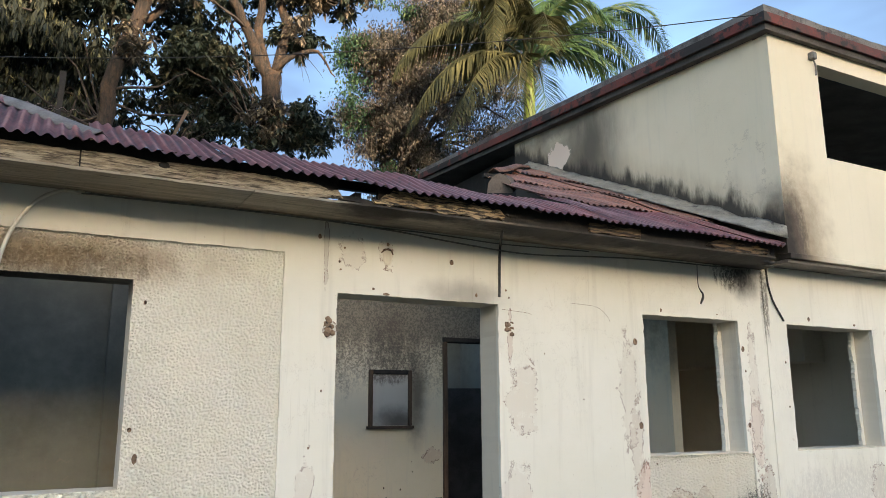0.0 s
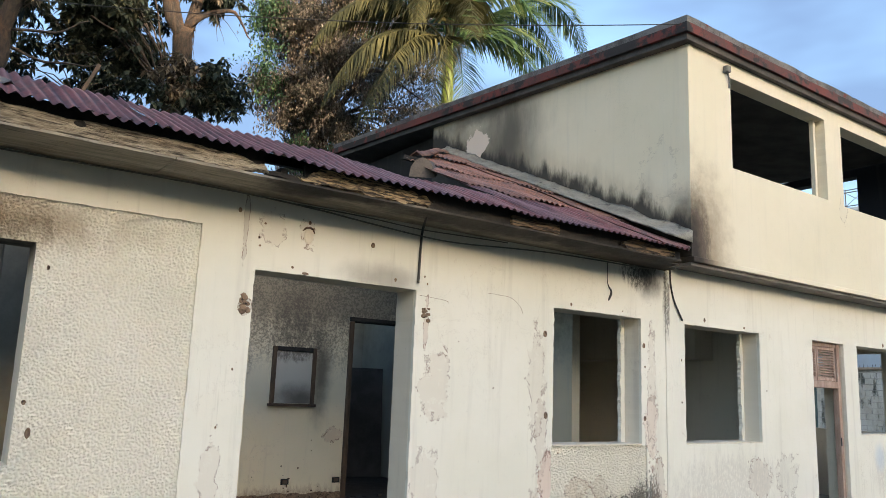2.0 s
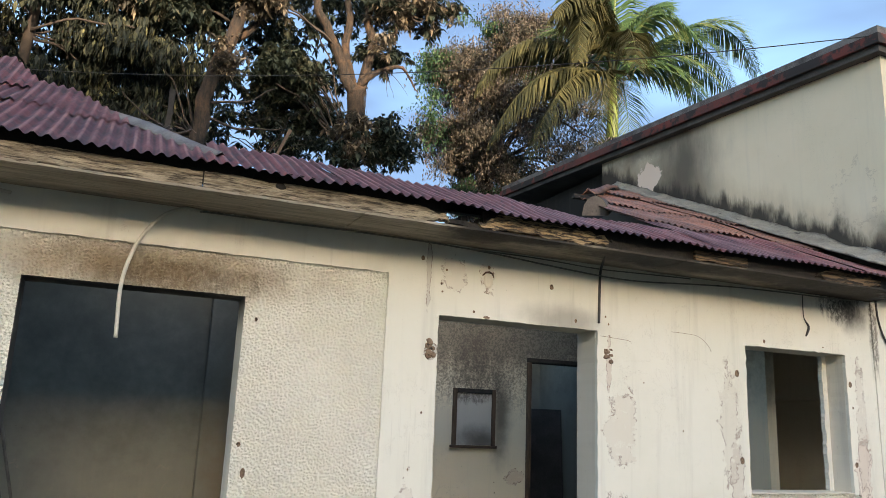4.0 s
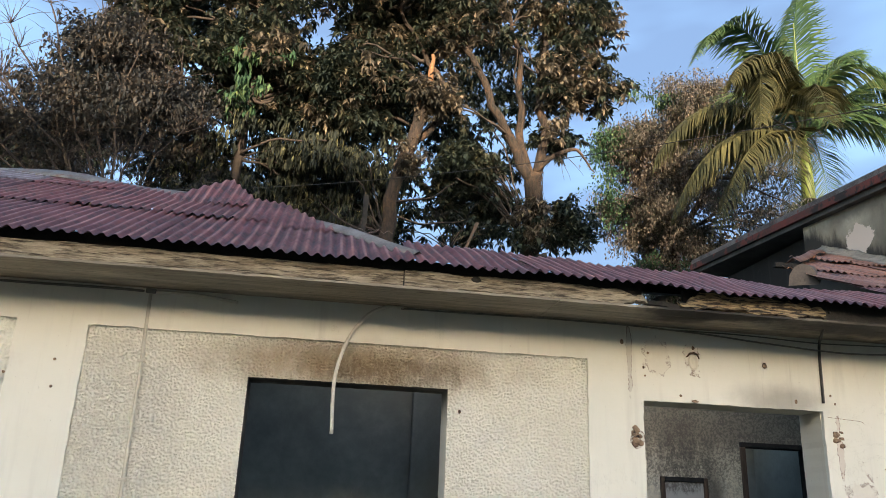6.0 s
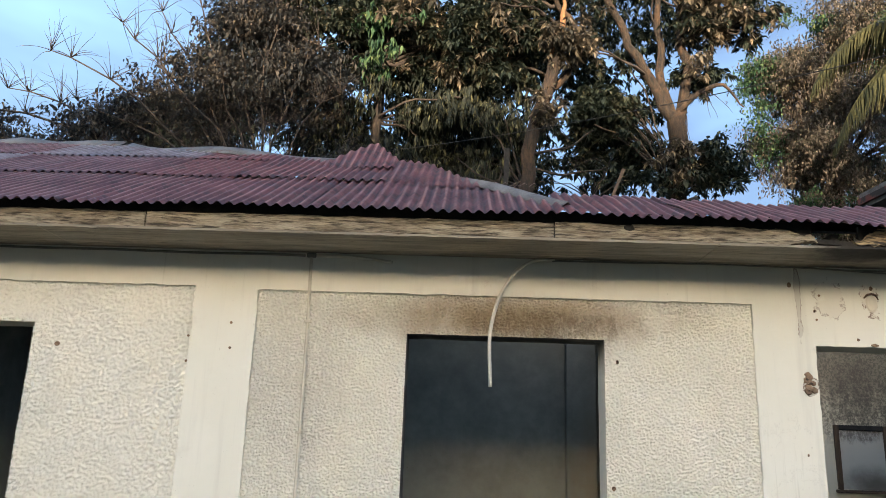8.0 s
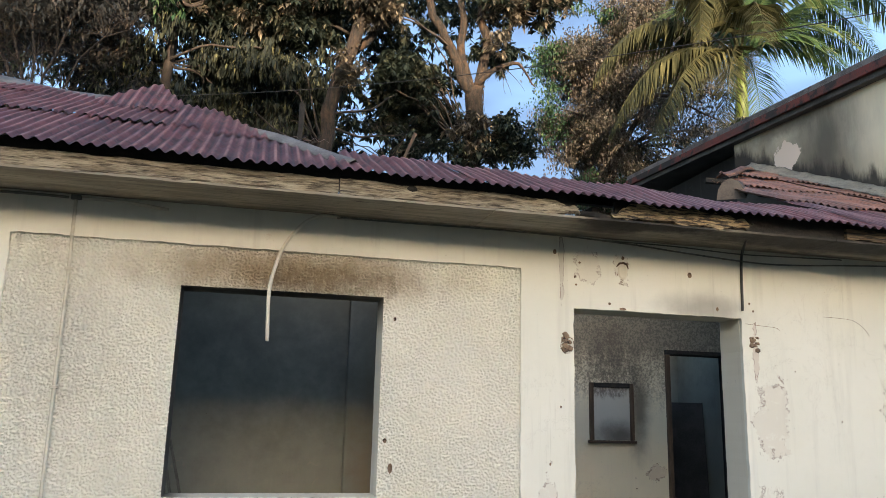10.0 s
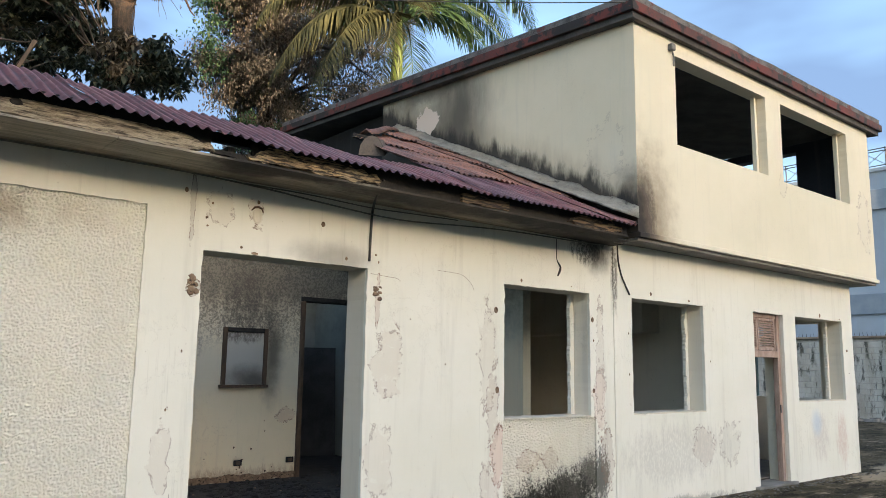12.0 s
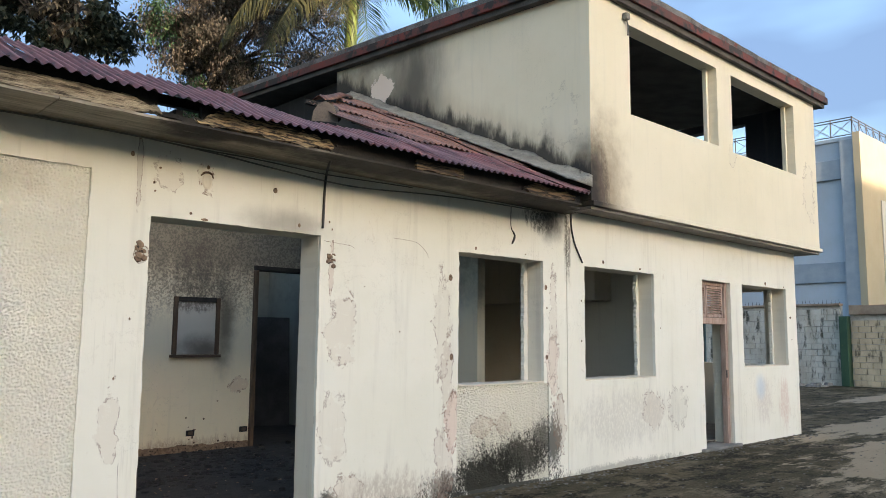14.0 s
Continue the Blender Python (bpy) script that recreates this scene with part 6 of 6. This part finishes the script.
# broken masonry where hinges were torn from the door's sides
for k, (x, z, rx, rz) in enumerate([(2.135, 2.05, 0.06, 0.09), (3.725, 2.09, 0.055, 0.09)]):
    bm = bmesh.new()
    for j in range(9):
        a = bmesh.ops.create_icosphere(bm, subdivisions=1, radius=rng.uniform(0.012, 0.028))
        off = Vector((x + rng.uniform(-rx, rx) * 0.5, 5.570, z + rng.uniform(-rz, rz) * 0.7))
        for v in a["verts"]:
            v.co = Vector((v.co.x * 1.2, v.co.y * 0.7, v.co.z)) * (1 + 0.9 * noise.noise(v.co * 70 + off)) + off
    thing("broken_hinge_block", bm, chip_mat, "broken masonry where a hinge was torn out", "masonry damage", group="torn hinge places")

# the socket of the lost wall lamp, with its curl of plaster
bm = bmesh.new()
disc(bm, 2.60, 2.61, 0.035, 5.563, 3.3, 1.5)
thing("lamp_scar", bm, jamb_mat, "pale scar of a lost wall lamp above the door", "scar")
bm = bmesh.new()
tube(bm, [(2.55, 5.564, 2.64), (2.57, 5.550, 2.664), (2.60, 5.546, 2.669), (2.63, 5.552, 2.661), (2.65, 5.564, 2.632)], [0.004, 0.008, 0.009, 0.008, 0.004], 6)
thing("lamp_bracket", bm, rust_bolt_mat, "rusty remnant of a lamp bracket", "bracket", smooth=True)

# conduit down the wall with its box under the soffit
conduit = base("conduit", (-1.29, 5.57, 2.84), "cream plastic conduit running down the wall", "conduit")
bm = bmesh.new()
tube(bm, wobbly([(-1.30, 5.566, 2.83), (-1.292, 5.566, 2.4), (-1.285, 5.562, 1.2), (-1.27, 5.562, 0.1)], 14, 0.004, 5), 0.012, 8)
part("pipe", bm, conduit_mat, conduit, smooth=True)
part("box", boxed(-1.33, -1.265, 5.54, 5.576, 2.815, 2.845, bevel=0.006), slab_mat, conduit, "sooty junction box")
bm = bmesh.new()
tube(bm, wobbly([(-1.26, 5.55, 2.825), (-1.0, 5.55, 2.825), (-0.72, 5.53, 2.79)], 10, 0.004, 6), 0.011, 8)
part("branch", bm, conduit_mat, conduit, smooth=True)
part("branch", tube(bmesh.new(), wobbly([(-1.34, 5.55, 2.825), (-2.4, 5.56, 2.83), (-3.8, 5.56, 2.83)], 12, 0.006, 8), 0.009, 7), cable_mat, conduit, smooth=True)
for z in (2.35, 1.6, 0.8):
    part("clip", boxed(-1.312, -1.262, 5.548, 5.575, z, z + 0.018, bevel=0.003), conduit_mat, conduit)

# the stiff cream hose that curls out from the wall and hangs before the window
hose = thing("hanging_conduit", tube(bmesh.new(), wobbly([(0.42, 5.55, 2.842), (0.30, 5.54, 2.842), (0.17, 5.52, 2.77), (0.06, 5.50, 2.615), (0.0, 5.49, 2.45), (-0.03, 5.48, 2.26), (-0.02, 5.47, 1.945)], 26, 0.003, 2), 0.0125, 10), conduit_mat, "loose cream conduit hanging in front of the window", "conduit", smooth=True)

# slack wires along the wall under the soffit
for k, pts in enumerate([
    [(0.40, 5.545, 2.836), (1.0, 5.53, 2.838), (1.95, 5.51, 2.836), (2.55, 5.53, 2.822), (3.1, 5.55, 2.79), (3.66, 5.55, 2.755), (4.07, 5.55, 2.757), (4.7, 5.55, 2.796), (5.54, 5.55, 2.83), (6.6, 5.55, 2.84)],
    [(2.4, 5.555, 2.836), (3.1, 5.56, 2.838), (3.7, 5.56, 2.82), (4.6, 5.56, 2.838)]]):
    thing("slack_wire", tube(bmesh.new(), wobbly(pts, 60, 0.006, 20 + k), 0.0065 if k == 0 else 0.005, 6), cable_mat, "slack grey-black wire along the wall under the eaves", "wire", group="slack wires", smooth=True)
thing("hanging_cable", tube(bmesh.new(), wobbly([(3.40, 5.06, 2.93), (3.50, 5.30, 2.84), (3.63, 5.53, 2.80), (3.635, 5.553, 2.70), (3.625, 5.556, 2.36)], 22, 0.004, 31), 0.011, 7), black_cable_mat, "burnt black cable hanging down the wall", "cable", group="hanging cables", smooth=True)
thing("hanging_cable", tube(bmesh.new(), wobbly([(5.95, 5.558, 2.84), (5.945, 5.558, 2.62), (6.0, 5.556, 2.53), (5.96, 5.558, 2.44)], 18, 0.006, 33), [0.004] * 10 + [0.006, 0.008, 0.010, 0.010, 0.012, 0.012, 0.010, 0.006], 7), black_cable_mat, "burnt black cable hanging down the wall", "cable", group="hanging cables", smooth=True)
thing("hanging_cable", tube(bmesh.new(), wobbly([(6.93, 5.545, 2.88), (6.94, 5.545, 2.70), (6.99, 5.545, 2.54), (7.07, 5.547, 2.42), (7.14, 5.549, 2.33)], 18, 0.004, 35), 0.010, 7), black_cable_mat, "burnt black cable hanging down the wall", "cable", group="hanging cables", smooth=True)
thing("pilaster_strip", boxed(6.86, 6.972, 5.554, 5.5655, 0.02, 2.85, bevel=0.003), band_mat, "raised plaster joint strip between the two blocks", "plaster strip", kind="structure")

# cracks in the plaster, as thin sunken lines
for k, pts in enumerate([[(4.15, 2.36), (4.35, 2.348), (4.52, 2.345), (4.655, 2.334), (4.75, 2.28), (4.81, 2.21)], [(3.65, 2.26), (3.8, 2.25), (3.93, 2.24), (3.96, 2.22)], [(2.10, 2.78), (2.095, 2.64), (2.10, 2.52)], [(2.17, 2.58), (2.15, 2.48), (2.14, 2.40)], [(2.08, 0.95), (2.06, 0.6), (2.08, 0.3)]]):
    thing("crack", tube(bmesh.new(), wobbly([(a, 5.5665, b) for a, b in pts], 26, 0.012, 50 + k), [0.0006 + 0.0013 * abs(math.sin(j * 1.3)) for j in range(26)], 5), rust_bolt_mat if k > 1 else chip_mat, "thin crack in the painted plaster", "crack", group="plaster cracks")

# small fixture at the upper corner
fix = base("wall_fixture", (7.65, 5.26, 5.33), "small rusty conduit elbow on the upper wall", "fixture")
part("elbow", boxed(7.62, 7.70, 5.215, 5.286, 5.27, 5.355, bevel=0.015), slab_mat, fix)
part("tail", tube(bmesh.new(), wobbly([(7.685, 5.26, 5.27), (7.71, 5.26, 5.20), (7.72, 5.27, 5.10)], 8, 0.003, 3), 0.010, 7), slab_mat, fix, smooth=True)

# ---- windows and doors of the front ----
def ragged_edge(x0, x1, y0, y1, z0, z1, gnaw, seed):
    """An upright strip of broken plaster whose free edge, towards x0, is gnawed."""
    bm, rows, n = bmesh.new(), [], 44
    for i in range(n + 1):
        z = z0 + (z1 - z0) * i / n
        a = x0 + gnaw * (noise.noise((z * 7, seed, 1)) + 0.7 * noise.noise((z * 23, seed, 5)))
        rows.append([bm.verts.new(p) for p in ((a, y0, z), (x1, y0, z), (x1, y1, z), (a + 0.3 * gnaw * noise.noise((z * 31, seed, 8)), y1, z))])
    for a, b in zip(rows, rows[1:]):
        for q in range(4):
            bm.faces.new((a[q], a[(q + 1) % 4], b[(q + 1) % 4], b[q]))
    bm.faces.new(rows[0][::-1])
    bm.faces.new(rows[-1])
    return bm


def reveal_strips(name, win, label, y=5.72):
    """Wooden stops left in an empty window opening."""
    x0, x1, z0, z1 = win
    ob = base(name, ((x0 + x1) / 2, y, z0), label, "window frame", kind="structure")
    part("stop", ragged_edge(x1 - 0.055, x1 + 0.004, 5.79, 5.835, z0 + 0.002, z1 - 0.002, 0.022, x0), reveal_edge_mat, ob, "broken white plaster edge")
    part("stop", boxed(x0 + 0.001, x0 + 0.022, y, y + 0.018, z0 + 0.002, z1 - 0.002, bevel=0.003), jamb_mat, ob)
    part("sill", rotten_board(x0 + 0.002, x1 - 0.002, 5.560, 5.85, z0 + 0.001, z0 + 0.014, 0.006, x0), jamb_mat, ob)
    return ob


reveal_strips("window_1", WIN_1, "empty window opening with chipped plaster stops")
reveal_strips("window_2", WIN_2, "empty window opening with chipped plaster stops")
reveal_strips("window_3", WIN_3, "empty window opening with chipped plaster stops")

door_2 = base("door_1", (10.24, 5.7, 0), "open doorway with a louvred wooden transom and peeling frame", "door", kind="structure")
part("jamb", boxed(10.565, 10.637, 5.62, 5.70, 0.0, L - 0.003, bevel=0.006), pinkish_wood_mat, door_2, "peeling pinkish door post")
part("jamb", boxed(9.838, 9.875, 5.64, 5.72, 0.0, L - 0.003, bevel=0.006), pinkish_wood_mat, door_2, "peeling pinkish door post")
part("head", boxed(9.877, 10.563, 5.63, 5.70, L - 0.06, L - 0.003, bevel=0.006), pinkish_wood_mat, door_2)
part("transom_rail", boxed(9.877, 10.563, 5.61, 5.70, 1.70, 1.79, bevel=0.008), pinkish_wood_mat, door_2, "flaking transom rail")
for xa, xb in ((9.88, 10.06), (10.08, 10.54)):
    sash = part("louvre_sash", boxed(xa, xa + 0.03, 5.635, 5.675, 1.792, L - 0.062, bevel=0.004), pinkish_wood_mat, door_2)
    part("stile", boxed(xb - 0.03, xb, 5.635, 5.675, 1.792, L - 0.062, bevel=0.004), pinkish_wood_mat, sash)
    part("rail", boxed(xa + 0.031, xb - 0.031, 5.635, 5.675, 1.795, 1.83, bevel=0.004), pinkish_wood_mat, sash)
    part("rail", boxed(xa + 0.031, xb - 0.031, 5.635, 5.675, L - 0.10, L - 0.064, bevel=0.004), pinkish_wood_mat, sash)
    for i in range(11):
        z = 1.845 + i * 0.034
        bm = bmesh.new()
        vs = box(bm, xa + 0.031, xb - 0.031, -0.02, 0.02, -0.003, 0.003)
        bmesh.ops.rotate(bm, verts=bm.verts, cent=(0, 0, 0), matrix=Matrix.Rotation(radians(35), 3, "X"))
        bmesh.ops.translate(bm, verts=bm.verts, vec=(0, 5.655, z))
        part("slat", bm, pinkish_wood_mat, sash)
part("latch", boxed(10.555, 10.57, 5.605, 5.62, 0.95, 1.06, bevel=0.003), rail_mat, door_2, "rusty latch")
thing("threshold", boxed(9.7, 10.75, 5.50, 5.86, 0.0, 0.035, bevel=0.01), slab_mat, "worn concrete threshold", "threshold", kind="structure")
teal_mat = simple("teal_painted_wood", (0.09, 0.17, 0.165), (0.06, 0.12, 0.12), 6, 0.6, 0.2)
end_window = base("end_window", (12.75, 6.8, 1.1), "teal wooden window frame in the end wall", "window frame")
for ya, yb in ((6.60, 6.80), (6.803, 6.86), (7.10, 7.20)):
    part("upright", boxed(12.70, 12.76, ya, yb, 1.105, 2.295, bevel=0.005), teal_mat, end_window)
thing("pale_floor", boxed(9.49, 12.655, IN + 0.002, 10.19, 0.052, 0.06), simple("grey_floor_screed", (0.34, 0.33, 0.30), (0.24, 0.23, 0.21), 3, 0.8, 0.2), "pale grey screed floor", "floor", kind="structure")

# ---- behind the wide doorway ----
hatch = base("wall_hatch", (4.42, 9.48, 1.24), "boarded hatch in a dark scorched wooden frame", "hatch")
for a in ((4.114, 4.166, 1.24, 1.956), (4.673, 4.725, 1.24, 1.956)):
    part("stile", boxed(a[0], a[1], 9.465, 9.51, a[2], a[3], bevel=0.006), frame_wood_mat, hatch)
part("head", boxed(4.168, 4.671, 9.467, 9.51, 1.90, 1.956, bevel=0.006), char_mat, hatch)
part("sill", boxed(4.09, 4.75, 9.455, 9.509, 1.205, 1.239, bevel=0.005), frame_wood_mat, hatch)
board_mat = plaster("scorched_board", (0.55, 0.54, 0.49), [((4.55, 9.5, 1.3), (0.3, 0.3, 0.14), (0.06, 0.05, 0.04), 0.8, "soft"), ((4.35, 9.5, 1.88), (0.35, 0.3, 0.10), (0.12, 0.10, 0.09), 0.8, "run")], grime=0.7)
part("board", boxed(4.168, 4.671, 9.488, 9.508, 1.242, 1.898), board_mat, hatch, "smoke-stained pale board")
inner_door = base("door_2", (5.7, 9.6, 0), "empty inner doorway with a charred frame", "door", kind="structure")
part("jamb", boxed(5.205, 5.262, 9.465, 9.67, 0.05, 2.353, bevel=0.006), frame_wood_mat, inner_door)
part("jamb", boxed(6.115, 6.175, 9.465, 9.67, 0.05, 2.353, bevel=0.006), char_mat, inner_door)
part("head", boxed(5.205, 6.175, 9.463, 9.67, 2.355, 2.415, bevel=0.006), char_mat, inner_door)
bm = boxed(0, 0.75, 0, 0.03, 0, 1.75, bevel=0.004)
thing("leaning_door", bm, roof_slab_mat, "dark door leaf leaning against the wall", "door leaf", at=pose(6.2, 11.5, 0.06, -8, 0, -20))
for k, x in enumerate((4.406, 5.13)):
    sock = base("wall_socket", (x, 9.5, 0.275), "sooty wall socket box with its cover gone", "socket", group="wall sockets")
    part("plate", boxed(x - 0.055, x + 0.055, 9.498, 9.5095, 0.24, 0.31, bevel=0.004), char_mat, sock)
    part("insert", boxed(x - 0.03, x + 0.03, 9.492, 9.4975, 0.255, 0.295, bevel=0.002), frame_wood_mat, sock)
# splashes and flakes on that wall
for k in range(13):
    x, z = 3.8 + rng.random() * 1.3, 0.15 + rng.random() ** 1.6 * 0.75
    bm = bmesh.new()
    disc(bm, x, z, rng.uniform(0.004, 0.012), 9.5075, k * 2.2, rng.uniform(0.8, 2.0), 8)
    thing("flake_mark", bm, rust_bolt_mat, "dark fleck where paint blistered off", "fleck", group="flecks on the inner wall")
thing("skirting_crust", rotten_board(1.96, 5.2, 9.485, 9.509, 0.05, 0.13, 0.03, 12), chip_mat, "crusty broken skirting along the inner wall", "skirting", kind="structure")


# rubble on the floor and along the foot of the wall
def rubble(name, count, spots, label, material, lo, hi, z0):
    verts, faces = [], []
    for k in range(count):
        xa, xb, ya, yb = spots[k % len(spots)]
        c = Vector((npr.uniform(xa, xb), npr.uniform(ya, yb), 0))
        s = npr.uniform(lo, hi)
        a = npr.uniform(0, 6.28)
        b = len(verts)
        h = s * npr.uniform(0.3, 0.8)
        for dz, f in ((0, 1.0), (h, 0.7)):
            for q in range(5):
                r = s * f * npr.uniform(0.7, 1.1)
                verts.append((c.x + r * math.cos(a + q * 1.2566) * 1.2, c.y + r * math.sin(a + q * 1.2566), z0 + dz * npr.uniform(0.7, 1.0)))
        faces += [(b + 4, b + 3, b + 2, b + 1, b), (b + 5, b + 6, b + 7, b + 8, b + 9)] + [(b + q, b + (q + 1) % 5, b + 5 + (q + 1) % 5, b + 5 + q) for q in range(5)]
    return thing(name, raw_mesh(name, verts, faces), material, label, "rubble", kind="stuff")


rubble("charred_debris", 1100, [(2.0, 6.8, 5.9, 9.45), (2.0, 5.0, 7.5, 9.45)], "scattered charred debris on the room floor", debris_floor_mat, 0.012, 0.05, 0.048)
rubble("pale_crumbs", 260, [(2.0, 6.8, 5.9, 9.0)], "pale plaster crumbs on the black floor", chip_mat, 0.005, 0.016, 0.05)
rubble("wall_foot_gravel", 900, [(3.8, 12.9, 5.25, 5.56), (6.0, 13, 5.35, 5.57), (5, 16, 3.5, 5.5)], "loose gravel and dirt along the foot of the wall", simple("dirty_gravel", (0.10, 0.092, 0.08), (0.2, 0.185, 0.16), 9, 0.95, 0.4), 0.006, 0.022, -0.002)
rubble("yard_rubbish", 60, [(26.5, 27.9, 10.6, 13.5)], "small heaps of rubble by the boundary wall", slab_mat, 0.06, 0.2, -0.01)

# burnt timbers that stick up through the roof
timbers = base("burnt_timbers", (1.5, 7.5, 3.0), "charred roof timbers standing in the collapsed roof", "timbers")
for k, (p, q, r) in enumerate([((0.9, 7.4, 3.2), (1.30, 7.3, 4.20), 0.022), ((-0.2, 8.2, 3.3), (2.4, 8.6, 4.35), 0.05), ((0.3, 8.9, 3.0), (3.2, 9.4, 4.35), 0.05), ((0.2, 8.6, 3.0), (0.25, 8.6, 4.9), 0.04), ((3.2, 7.8, 3.1), (4.2, 7.6, 3.75), 0.05)]):
    bm = bmesh.new()
    p, q = Vector(p), Vector(q)
    tube(bm, wobbly([p, q], 8, 0.015, k), [r * (1 + 0.15 * math.sin(j * 2)) for j in range(8)], 4)
    part("timber", bm, frame_wood_mat if k == 0 else char_mat, timbers)
for k in range(4):
    part("purlin", boxed(0.9, 6.9, 5.5 + 1.05 * k, 5.56 + 1.05 * k, 2.965 + 0.447 * (0.57 + 1.05 * k) - 0.12, 2.965 + 0.447 * (0.57 + 1.05 * k) - 0.05) if k < 1 else boxed(5.4, 6.98, 5.5 + 1.05 * k, 5.56 + 1.05 * k, 2.965 + 0.447 * (0.57 + 1.05 * k) - 0.12, 2.965 + 0.447 * (0.57 + 1.05 * k) - 0.06), char_mat, timbers)

# service wire from the corner of the upper roof into the twiggy tree
wire_a, wire_b = Vector((6.86, 5.25, 5.62)), Vector((-6.57, 16.4, 7.61))
pts = [wire_a.lerp(wire_b, k / 12) - Vector((0, 0, 2.49 * (k / 12) * (1 - k / 12))) for k in range(13)]
thing("service_wire", tube(bmesh.new(), wobbly(pts, 60, 0.0, 1), 0.006, 5), black_cable_mat, "thin black service wire strung from roof to tree", "wire", smooth=True)
